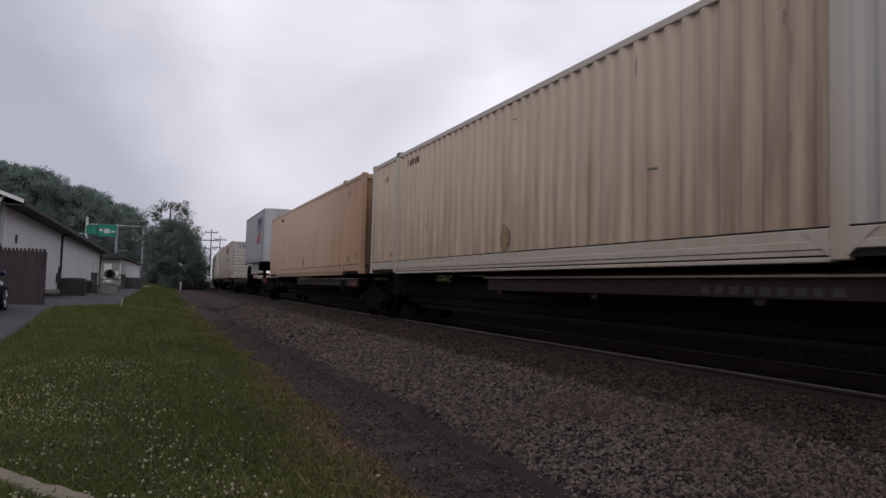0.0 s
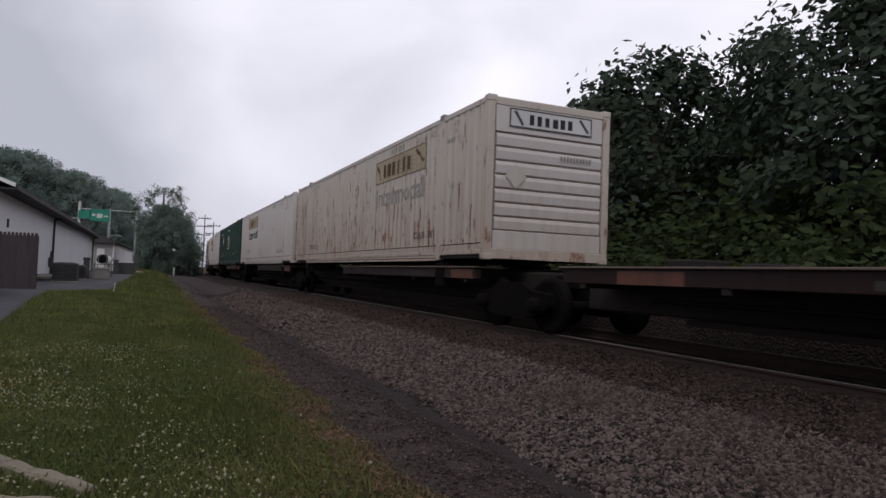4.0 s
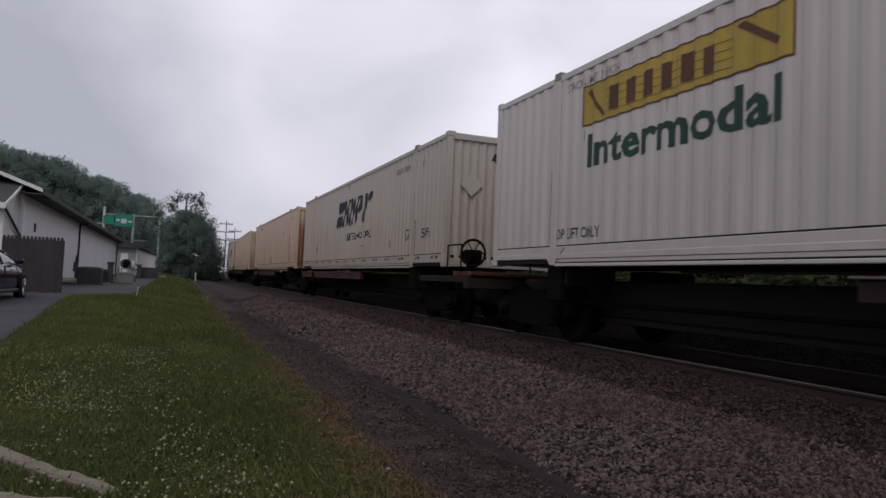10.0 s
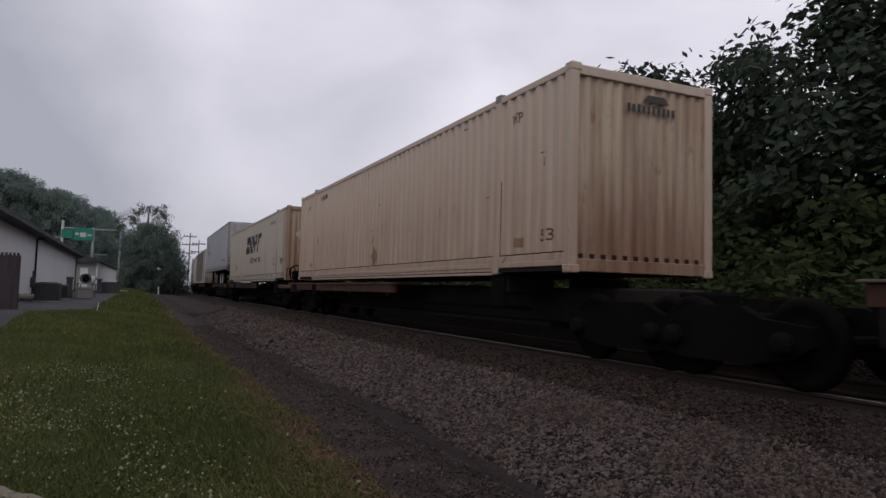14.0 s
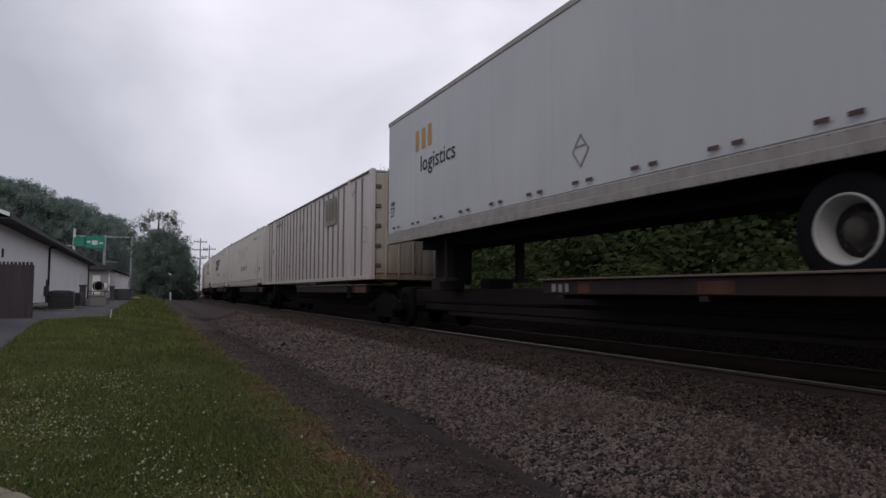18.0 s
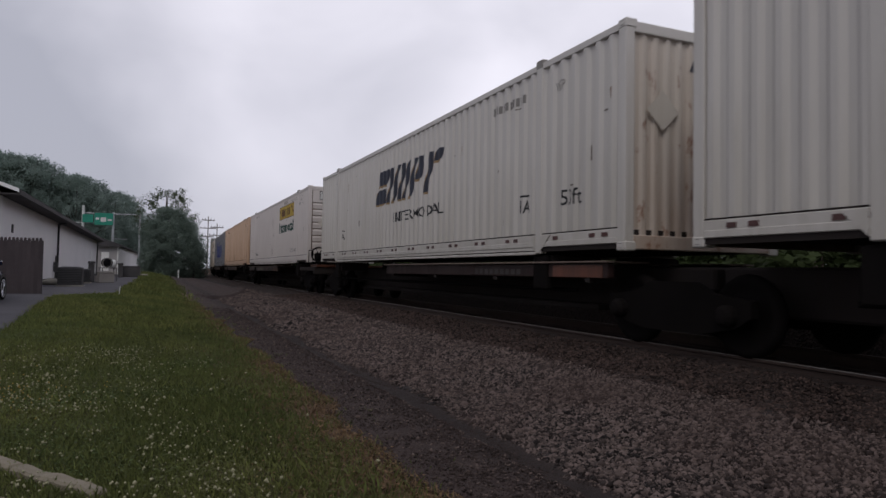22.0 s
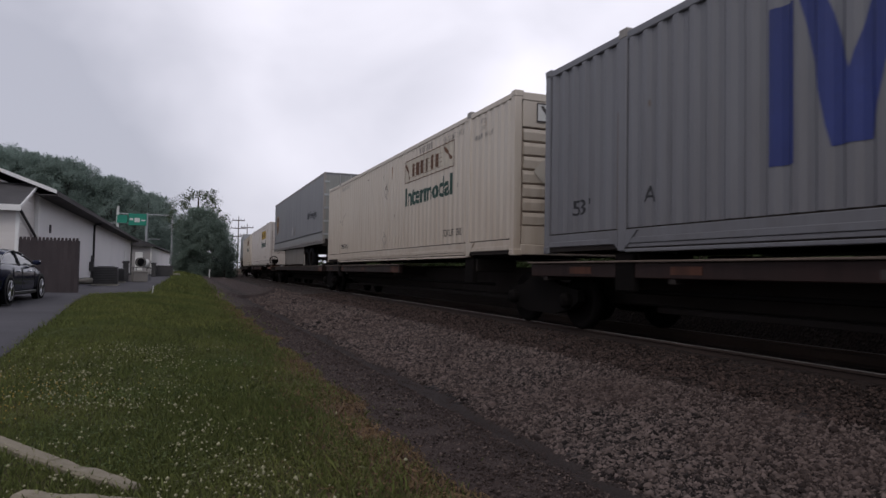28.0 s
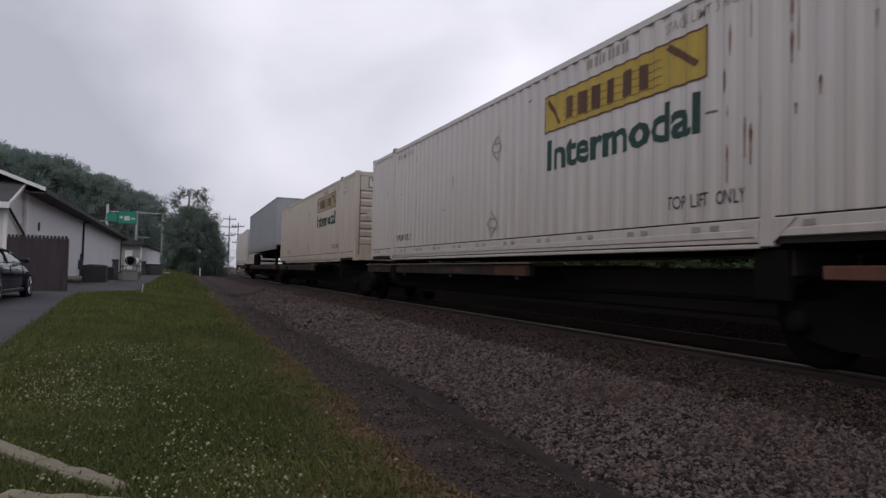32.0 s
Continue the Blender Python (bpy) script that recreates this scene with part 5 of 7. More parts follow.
def blue_letter_box(u):
    flat_car(u, "r", False, False, 17)
    c = container("container", "blue-grey corrugated container with huge dark blue company shapes", "grey_blue", "folds")
    bm = bmesh.new()
    add(bm, rect(0, 0.28, 0, 1.56))
    add(bm, poly([(0.34, 1.56), (0.66, 0.1), (1.04, 0.1), (1.36, 1.56), (1.12, 1.56), (0.85, 0.75), (0.6, 1.56)]))
    add(bm, rect(1.42, 1.68, 0, 1.56))
    for x, w, h in ((1.9, 0.4, 1.05), (2.45, 0.4, 1.05), (3.1, 0.4, 1.56), (3.95, 0.42, 1.1), (4.55, 0.42, 1.1), (5.25, 0.45, 1.12), (5.95, 0.45, 1.12), (6.75, 0.4, 1.12), (7.4, 0.4, 1.12)):
        add(bm, rect(x, x + w, 0, h))
    on_side(c, bm, "ink_blue", 3.68, 1.92, True, "logo", 0.006, "dark blue company shapes")
    on_side(c, letters("53'", 0.22, 0.4), "ink_black", 7.25, 1.7, True, "size_mark")
    on_side(c, bars(1.2, 0.12, 10, 5), "ink_grey", -1.0, 3.7, True, "notice_line")
    on_side(c, letters("A", 0.2, 0.17), "ink_black", 5.6, 1.75, True, "class_mark")
    ride(c, u)


def freight_trailer(u):
    """The short white trailer, nose leading, on a car longer than itself."""
    car = flat_car(44.7, "back", False, True, 3, well=True)
    part("hitch_bar", box(-1.06, -0.97, -6.54, -5.5, 0.955, 0.995, 0.012), "car_orange", car, "orange hitch pull bar")
    bm = box(-1.08, -0.9, -6.86, -6.80, 0.83, 1.09, 0.015)
    add(bm, box(-1.08, -0.9, -6.62, -6.54, 0.85, 1.10, 0.015))
    add(bm, box(-1.07, -0.9, -6.80, -6.62, 1.03, 1.09, 0.01))
    add(bm, box(-1.06, -0.9, -6.80, -6.62, 0.85, 0.91, 0.01))
    part("hitch_post", bm, "car_orange", car, "orange open hitch block")
    c = trailer("road_trailer", "short white ribbed road trailer with red and blue company marks", 8.5, "trailer_pearl", (3.2,), "wheel_iron", True, 0.345, 1.98, 4.9, 0.0, 0.09, "silver_grey", nose=0.55)
    w = -1.299
    bm = bmesh.new()
    for x in (0.0, 0.62, 1.28):
        add(bm, poly([(x, 0.0), (x + 0.2, 0), (x + 0.38, 0.82), (x + 0.16, 0.82)]))
        add(bm, poly([(x + 0.3, 0.42), (x + 0.5, 0.42), (x + 0.62, 0.82), (x + 0.44, 0.82)]))
    on_side(c, bm, "ink_blue", -1.3, 3.66, False, "logo", 0.004, "blue company bars", w)
    on_side(c, poly([(-0.05, 0.0), (0.12, 0.38), (2.05, 0.72), (0.2, 0.02)]), "ink_red", -1.2, 3.02, False, "logo_stripe", 0.005, "red swoosh", w)
    on_side(c, letters("FREIGHT", 0.2, 1.15), "ink_navy", -2.05, 3.04, False, "word", 0.007, "", w)
    y = -4.25
    bm = bmesh.new()
    for x in (0.0, 0.42, 0.84):
        add(bm, poly([(x, 0.0), (x + 0.16, 0), (x + 0.24, 0.5), (x + 0.08, 0.5)]))
        add(bm, poly([(x + 0.2, 0.25), (x + 0.34, 0.25), (x + 0.4, 0.5), (x + 0.27, 0.5)]))
    on_front(c, bm, "ink_blue", -0.45, 4.0, y, 0.008, "logo", "blue company bars")
    on_front(c, poly([(-0.05, 0.0), (0.06, 0.2), (1.25, 0.14), (0.2, 0.02)]), "ink_red", -0.45, 3.78, y, 0.009, "logo_stripe")
    on_front(c, letters("FREIGHT", 0.12, 0.7), "ink_navy", 0.15, 3.62, y, 0.009, "word")
    for s in (-1, 1):
        bm = prism([(-1.38, 1.98), (-1.16, 1.34), (1.7, 1.34), (1.7, 1.98)], 0.03)
        bm.transform(Matrix(((0, 0, 1, s * 1.155 - 0.015), (1, 0, 0, 0), (0, 1, 0, 0), (0, 0, 0, 1))))
        part("side_skirt", bm, "skirt_pale", c, "white hanging side skirt with a slanted end")
        # added black sheet: paints the darkness under the trailer on the skirt's back
        bm = prism([(-1.33, 1.96), (-1.13, 1.36), (1.66, 1.36), (1.66, 1.96)], 0.012)
        bm.transform(Matrix(((0, 0, 1, s * 1.133 - 0.006), (1, 0, 0, 0), (0, 1, 0, 0), (0, 0, 0, 1))))
        part("skirt_lining", bm, "rubber", c, "black sheet painting the shade behind the skirt")
    rnd = random.Random(17)
    for yy in (0.2, -0.4):
        torn = bmesh.new()
        for k in range(12):
            a = 2 * math.pi * k / 12 + rnd.uniform(-0.2, 0.2)
            d, w = rnd.uniform(0.06, 0.17), rnd.uniform(0.015, 0.05)
            x, z = d * math.cos(a) * 1.2, d * math.sin(a)
            add(torn, poly([(x - w, z - w * rnd.uniform(0.2, 0.9)), (x + w * rnd.uniform(0.2, 0.9), z - w * 0.3), (x + w * 0.6, z + w * rnd.uniform(0.2, 0.7)), (x - w * 0.5, z + w * 0.5)]))
        on_side(c, torn, "ink_dim", yy, 1.62, False, "placard_frame", 0.004, "torn remains of a placard", -1.17)
    for x in (-0.5, -0.1):
        on_front(c, poly([(0.16 * math.cos(k * math.pi / 5), 0.16 * math.sin(k * math.pi / 5)) for k in range(10)]), "ink_grey", x, 2.75, y, 0.008, "round_label")
    on_front(c, rect(0, 0.45, 0, 0.34), "ink_grey", 0.25, 2.5, y, 0.02, "connector_box")
    on_front(c, rect(0, 0.22, 0, 0.14), "ink_red", -0.7, 2.4, y, 0.01, "label")
    bm = bars(0.95, 0.1, 8, 4)
    bm.transform(Matrix.Rotation(-math.pi / 2, 4, "Z"))
    on_side(c, bm, "ink_black", -3.5, 4.7, False, "registration", 0.004, "", w)
    ride(c, u)


def logistics_trailer(u):
    car = flat_car(u, "f", False, False, 11, well=True)
    on_side(car, bars(0.5, 0.12, 3, 6, 0.35), "ink_grey", 1.0, 0.84, False, "company_mark", 0.004, "pale worn mark on the beam", -1.24)
    for y0, y1 in ((0.1, 0.35), (-2.3, -1.8), (-5.2, -3.9)):
        part("beam_patch", box(-1.244, -1.2, y0, y1, 0.82, 0.96), "car_rust", car, "rusty panel on the beam")
    c = trailer("road_trailer", "long plain white road trailer with black lettering", 16.1, "trailer_white", (-4.7, -3.42), "rim_white", False, rear="hinge_rust", doors="door_stained")
    on_side(c, letters("logistics", 0.34, 1.75), "ink_black", 5.95, 3.4, False, "word", 0.006, "", -1.292)
    on_side(c, bars(1.05, 0.5, 3, 4, 0.35), "ink_gold", 6.25, 3.88, False, "company_mark", 0.006, "pale gold company bars", -1.292)
    on_side(c, letters("Air Ride Equipped", 0.2, 2.2, 0.2), "ink_brown", -4.55, 2.52, False, "notice", 0.006, "", -1.292)
    on_front(c, letters("Air Ride Equipped", 0.2, 1.95, 0.2), "ink_brown", -0.95, 2.5, -8.05, 0.02, "notice")
    on_front(c, letters("logistics", 0.14, 0.6), "ink_black", 0.35, 3.75, -8.05, 0.02, "word")
    on_side(c, at(letters("53'", 0.22, 0.26), 0, 0), "ink_black", 7.82, 2.6, False, "size_mark", 0.006, "", -1.292)
    on_side(c, bars(0.26, 0.1, 4, 6), "ink_black", 7.8, 2.86, False, "registration", 0.006, "", -1.292)
    bm = bmesh.new()
    for p, q in (((0, -0.24), (0.2, 0)), ((0.2, 0), (0, 0.24)), ((0, 0.24), (-0.2, 0)), ((-0.2, 0), (0, -0.24))):
        add(bm, poly([p, q, (q[0] * 0.82, q[1] * 0.82), (p[0] * 0.82, p[1] * 0.82)]))
    add(bm, rect(-0.12, 0.1, 0.05, 0.075))
    on_side(c, bm, "ink_trace", 0.2, 2.75, False, "placard", 0.006, "empty diamond placard frame", -1.292)
    ride(c, u)


def grey_trailer(u):
    flat_car(u, "full", False, True, 21, well=True)
    c = trailer("road_trailer", "long silver-grey road trailer with a brown shield", 16.1, "silver_grey", (-4.75, -3.5), "wheel_iron", False, 0.0, 1.95, 4.93, 0.26, 0.2, "rail_grey", "car_black", "door_grey", True)
    for s in (-1, 1):
        bm = prism([(-2.7, 1.95), (-2.6, 1.12), (3.4, 1.12), (3.6, 1.95)], 0.03)
        bm.transform(Matrix(((0, 0, 1, s * 1.165 - 0.015), (1, 0, 0, 0), (0, 1, 0, 0), (0, 0, 0, 1))))
        part("side_skirt", bm, "skirt_grey", c, "warm grey side skirt with slanted ends")
    shield = [(0, 0.15), (0.2, 0.02), (0.45, -0.2), (0.72, 0.02), (0.9, 0.15), (0.95, 0.85), (0.7, 0.98), (0.3, 0.98), (0.0, 0.85)]
    on_side(c, poly(shield), "ink_gold", 6.97, 3.1, False, "shield_border", 0.006, "gold-edged shield", -1.292)
    on_side(c, poly([(0.06 + a * 0.88, 0.05 + b * 0.9) for a, b in shield]), "ink_brown", 6.97, 3.1, False, "shield", 0.009, "brown shield", -1.292)
    on_side(c, at(bars(0.6, 0.34, 3, 3, 0.35), 0.17, 0.34), "ink_gold", 6.97, 3.1, False, "company_mark", 0.012, "", -1.292)
    on_side(c, bars(0.62, 0.3, 3, 5, 0.35), "ink_navy", -4.18, 3.18, False, "company_mark", 0.006, "", -1.292)
    on_side(c, letters("Freight", 0.32, 1.6), "ink_navy", -4.95, 3.18, False, "word", 0.006, "", -1.292)
    on_side(c, letters("53", 0.2, 0.3), "ink_black", 7.8, 2.6, False, "size_mark", 0.006, "", -1.292)
    leaf = [(-0.02, -0.26), (0.12, -0.24), (0.3, 0.04), (0.26, 0.1), (0.3, 0.16), (0.2, 0.2), (0.16, 0.27), (0.05, 0.25), (-0.08, 0.14), (-0.16, 0.02), (-0.24, -0.06), (-0.12, -0.14)]
    for y, tone in ((0.48, "tape_white"), (-0.3, "ink_grey")):
        on_side(c, poly(leaf), tone, y, 2.84, False, "placard", 0.006, "worn flapped placard holder", -1.292)
        marks = bmesh.new()
        for p, q in ((0, 1), (1, 2), (4, 5), (8, 9), (10, 11)):
            a, b = leaf[p], leaf[q]
            add(marks, poly([a, b, (b[0] * 0.93, b[1] * 0.93), (a[0] * 0.93, a[1] * 0.93)]))
        for a, b in ((0.02, -0.1), (0.1, 0.12), (0.04, -0.16), (-0.06, 0.0), (0.16, -0.05)):
            add(marks, rect(a, a + 0.014, b, b + 0.016))
        on_side(c, marks, "ink_black", y, 2.84, False, "placard_frame", 0.009, "dark edge and rivets", -1.292)
    ride(c, u)


cream_box(9.31, "cream_streaked", "cream_sooty", "f", number=1, post="cream_pale", mark_y=0.55, lead_post=5.42)
cream_box(26.46, "cream_burnt", "soot_end", "f", rear=True, number=2, ghost="placard_tan", mark_y=-0.1)
freight_trailer(41.1)
white_box(63.07, "f", "white_rusty", "ribs", number=5, front_paint="white", panel="panel_faded", label="rust-streaked white corrugated container with a faded company panel")
white_box(80.21, "f", "white", "doors", number=4, front_paint="door_pale", panel="panel_faded", notice=(5.37, 1.8))
green_box(97.09)
white_box(114.29, "f", "white_clean", "doors", rear=True, number=7, sign_y=5.36, front_paint="door_grimy", notice=(6.06, 1.54))
navy_logo_box(132.77, "r", "pale_grey", brake=True, number=8, gap=2.0, beam="car_rust")
cream_box(151.05, "cream", "rust_end", "r", rear=True, number=9, gap=2.0, beam="car_rust")
cream_box(171.7, "cream", "streaked_end", "r", rear=True, number=10, gap=1.6, beam="car_rust")
navy_logo_box(190.2, "r", "pale_rusting", brake=True, number=13, gap=2.0, size_y=-6.95, front_paint="streaked_end")
logistics_trailer(207.82)
ribbed_box(225.34)
navy_logo_box(242.32, "f", "white_green", "ink_ghost", number=14, label="off-white corrugated container with a faded company logo")
navy_logo_box(259.6, "f", "white_green", rear=True, number=15, front_paint="white_rusty")
white_box(278.06, "r", "white_clean", "ribs", True, number=16, gap=2.0)
cream_box(295.22, "cream_deep", "soot_end", "r", number=18, label="deep cream corrugated steel container on a spine car")
blue_letter_box(312.1)
white_box(329.32, "r", "cream_pale", "ribs", number=20, panel="panel_bleached", label="yellowed white corrugated container with a company panel")
grey_trailer(346.67)
white_box(365.35, "r", "white", "ribs", True, number=22, gap=2.0, low=0.08)
white_box(383.5, "r", "cream_pale", "ribs", number=23, panel="panel_faded", rear=True, label="yellowed white corrugated container with a company panel")
flat_car(401.6, "full", False, True, 24, well=True)
tail = trailer("road_trailer", "long pale grey road trailer on a spine car", 16.1, "tail_silver", (4.7, 3.4), "wheel_iron", True)
ride(tail, 401.6)
flat_car(420.3, "f", False, False, 25)
tail = container("container", "plain white corrugated container on a spine car", "white_clean", "ribs")
ride(tail, 420.3)

# ---------------------------------------------------------------- ground


def ease(v):
    v = max(0.0, min(1.0, v))
    return v * v * (3 - 2 * v)


def ground_z(x, y):
    """Height of the ground: low beside the track, rising to the yard on the left and to a mound far off."""
    z = -0.5 + 0.06 * ease((y - 20) / 40)
    z += ease((1.9 - x) / 3.6) * (0.21 * ease((y - 4) / 10) + 0.18 * ease((y - 14) / 11) + 0.04 * ease((y - 26) / 20)) * (1 if y > 0 else 0)
    z += 0.42 * math.exp(-((x - 0.2) / 2.6) ** 2 - ((y - 82) / 24) ** 2)
    if x > 9.5:
        z += -0.15 + 1.3 * ease((x - 14) / 8)
    if y > 95:
        z += 9.0 * ease((-2 - x) / 40) * ease((y - 95) / 60)
    return z


def stretched(fine0, fine1, step, far0, far1):
    vals = list(np.arange(fine0, fine1 + 1e-6, step))
    d, v = step, fine0
    while v > far0:
        d *= 1.35
        v -= d
        vals.insert(0, max(v, far0))
    d, v = step, fine1
    while v < far1:
        d *= 1.35
        v += d
        vals.append(min(v, far1))
    return vals


def sheet(name, xs, ys, height, mat):
    """One mesh over a grid of rows; xs may be a function of y."""
    verts, faces = [], []
    for y in ys:
        for x in (xs(y) if callable(xs) else xs):
            verts.append((x, y, height(x, y)))
    n = len(xs(ys[0]) if callable(xs) else xs)
    for j in range(len(ys) - 1):
        for i in range(n - 1):
            a = j * n + i
            faces.append((a, a + 1, a + n + 1, a + n))
    me = bpy.data.meshes.new(name)
    me.from_pydata(verts, [], faces)
    me.materials.append(MATS[mat])
    me.polygons.foreach_set("use_smooth", [True] * len(faces))
    return new(name, me)


# soil under the grass, cinders beside the track, fouled and clean ballast
m, n, l, b = material("soil", 0.95, 0.0, 0.2)
v = coords(n, l, (1, 1, 1), False)
patch, fine = noise_tex(n, l, v, 0.55, 4.0, 0.6), noise_tex(n, l, v, 14.0, 6.0, 0.7)
c = mixed(n, l, ramp(n, l, patch, 0.38, 0.62), (0.050, 0.050, 0.018), (0.078, 0.066, 0.028))
c = mixed(n, l, ramp(n, l, fine, 0.35, 0.7), c, (0.020, 0.024, 0.010), 0.6)
# bare brown earth towards the track
co, sep, near = n.new("ShaderNodeTexCoord"), n.new("ShaderNodeSeparateXYZ"), n.new("ShaderNodeMath")
l.new(co.outputs["Object"], sep.inputs["Vector"])
near.operation, near.inputs[1].default_value, near.inputs[2].default_value = "MULTIPLY_ADD", 0.55, -0.05
l.new(sep.outputs["X"], near.inputs[0])
bare = n.new("ShaderNodeMath")
l.new(near.outputs["Value"], bare.inputs[0])
l.new(noise_tex(n, l, v, 1.3, 5.0, 0.65), bare.inputs[1])
c = mixed(n, l, ramp(n, l, bare.outputs["Value"], 0.95, 1.4), c, (0.080, 0.047, 0.031))
l.new(c, b.inputs["Base Color"])
bumped(n, l, b, fine, 0.8, 0.03)


def stony(name, tones, size, rough=0.95):
    """Loose stone of a given size: cells of differing tone."""
    m, n, l, b = material(name, rough, 0.0, 0.25)
    v = coords(n, l, (1, 1, 1), False)
    vor = n.new("ShaderNodeTexVoronoi")
    vor.inputs["Scale"].default_value = 1 / size
    l.new(v, vor.inputs["Vector"])
    sep = n.new("ShaderNodeSeparateColor")
    l.new(vor.outputs["Color"], sep.inputs["Color"])
    c = ramp(n, l, sep.outputs["Red"], 0.1, 0.95, tones[0], tones[1])
    wide = noise_tex(n, l, v, 0.7, 3.0)
    c = mixed(n, l, ramp(n, l, wide, 0.35, 0.7), c, tones[2], 0.5)
    l.new(c, b.inputs["Base Color"])
    bumped(n, l, b, vor.outputs["Distance"], 1.0, size)
    return m


m = stony("cinder", ((0.036, 0.026, 0.024), (0.066, 0.047, 0.042), (0.046, 0.031, 0.027)), 0.014)
n, l = m.node_tree.nodes, m.node_tree.links
b = n["Principled BSDF"]
# cinder tone outside the darker, wandering band along the rut
dry = b.inputs["Base Color"].links[0].from_socket
co, sep = n.new("ShaderNodeTexCoord"), n.new("ShaderNodeSeparateXYZ")
l.new(co.outputs["Object"], sep.inputs["Vector"])
wander = n.new("ShaderNodeMath")
wander.operation, wander.inputs[1].default_value = "MULTIPLY_ADD", 0.45
l.new(noise_tex(n, l, coords(n, l, (1, 0.35, 1), False), 1.4, 4.0, 0.6), wander.inputs[0])
l.new(sep.outputs["X"], wander.inputs[2])
off, far = n.new("ShaderNodeMath"), n.new("ShaderNodeMath")
off.operation, off.inputs[1].default_value = "SUBTRACT", 2.72
far.operation = "ABSOLUTE"
l.new(wander.outputs["Value"], off.inputs[0])
l.new(off.outputs["Value"], far.inputs[0])
l.new(mixed(n, l, ramp(n, l, far.outputs["Value"], 0.04, 0.42, (0.6, 0.6, 0.6), (0, 0, 0)), dry, (0.016, 0.013, 0.012)), b.inputs["Base Color"])
# the bed is toned near black to paint the shade between loose stones
stony("ballast_bed", ((0.010, 0.009, 0.009), (0.036, 0.031, 0.030), (0.018, 0.014, 0.013)), 0.05)
stony("ballast_foul", ((0.018, 0.012, 0.010), (0.046, 0.032, 0.027), (0.027, 0.018, 0.014)), 0.04)
m, n, l, b = material("stone", 0.9, 0.0, 0.25)
geo = n.new("ShaderNodeNewGeometry")
c = ramp(n, l, geo.outputs["Random Per Island"], 0.2, 1.0, (0.009, 0.0065, 0.0057), (0.168, 0.126, 0.111))
wide = noise_tex(n, l, coords(n, l, (1, 1, 1), False), 0.8, 3.0)
c = mixed(n, l, ramp(n, l, wide, 0.4, 0.7), c, (0.056, 0.036, 0.030), 0.5)
l.new(c, b.inputs["Base Color"])
m, n, l, b = material("stone_foul", 0.95, 0.0, 0.15)
geo = n.new("ShaderNodeNewGeometry")
l.new(ramp(n, l, geo.outputs["Random Per Island"], 0.1, 1.0, (0.012, 0.0085, 0.0075), (0.082, 0.056, 0.047)), b.inputs["Base Color"])
m, n, l, b = material("grit", 0.95, 0.0, 0.15)
geo = n.new("ShaderNodeNewGeometry")
l.new(ramp(n, l, geo.outputs["Random Per Island"], 0.1, 1.0, (0.024, 0.017, 0.015), (0.078, 0.057, 0.051)), b.inputs["Base Color"])

ground = sheet("ground", stretched(-16, 14, 0.5, -2600, 2600), stretched(1, 70, 0.6, -2600, 2600),
               lambda x, y: ground_z(x, y) + 0.02 * noise.noise((x * 0.9, y * 0.9, 0)) - (0.1 * ease((x - 1.95) / 0.4) if x < 9 else 0), "soil")
tagged(ground, "short mown grass and bare earth beside the railway", "ground", kind="structure")


def yard_edge(y):
    ragged = 0.05 * noise.noise((y * 1.3, 3, 0)) + 0.03 * noise.noise((y * 5.0, 8, 0))
    return -2.0 - 0.78 * ease((y - 6) / 18) + 1.62 * ease((y - 23.9) / 3.6) + 0.3 * ease((y - 30) / 20) + ragged


yard = sheet("yard_pavement", lambda y: [yard_edge(y) + d for d in (-40, -20, -10, -6, -4, -3, -2, -1.2, -0.6, -0.2, -0.05, 0.0)],
             list(np.arange(-40, 76, 0.5)), lambda x, y: ground_z(x, y) + 0.04 - (0.06 if x >= yard_edge(y) - 0.001 else 0), "asphalt")
tagged(yard, "worn grey asphalt yard with a ragged edge", "pavement", kind="structure")


def path_edges(y):
    return 1.62 + 0.22 * noise.noise((y * 0.8, 9, 0)) + 0.05 * noise.noise((y * 4, 5, 0))


def path_z(x, y):
    low = 0.05 * ease((path_edges(y) + 0.1 - x) / 0.1)
    return ground_z(x, y) + 0.05 - low - 0.05 * math.exp(-((x - 2.5) / 0.16) ** 2) + 0.015 * noise.noise((x * 3, y * 3, 1)) - 0.1 * ease((x - 2.62) / 0.3)


path = sheet("cinder_path", lambda y: [path_edges(y) + d for d in (0, 0.1, 0.3, 0.5, 0.7, 0.9, 1.05, 1.2)], list(np.arange(-30, 60, 0.25)),
             path_z, "cinder")
tagged(path, "dark cinder path with a shallow rut beside the ballast", "path", kind="structure")


def pad_z(x, y):
    """A raised pad of packed cinders over the foot of the ballast, with a steep curved lip."""
    base = max(ground_z(x, y) + 0.03, float(np.interp(x - TRACK_X, [-4.3, -3.98, -3.2, -2.6, -2.0], [-0.62, -0.475, -0.43, -0.33, -0.235])))
    start = 30.6 + (1.15 if x > 2.4 else 16.0) * (x - 2.4) ** 2 + 0.25 * noise.noise((x * 3.0, 2, 0))
    return base - 0.06 + (0.19 * ease((y - start) / 0.3) - 0.06 * ease((y - start) / 6)) * ease((4.75 - x) / 0.5) * ease((x - 1.7) / 0.3) + 0.012 * noise.noise((x * 2, y * 2, 4))


pad = sheet("cinder_pad", list(np.arange(1.7, 4.81, 0.14)), list(np.arange(29.5, 46, 0.18)) + list(np.arange(46, 98, 1.0)), pad_z, "cinder")
tagged(pad, "raised pad of packed brown cinders with a worn curved lip", "path", kind="structure")


def bed_row(s, offs):
    x, y, turn = along(s)
    a = radians(turn)
    return [(x + o * math.cos(a), y + o * math.sin(a), z) for o, z in offs]


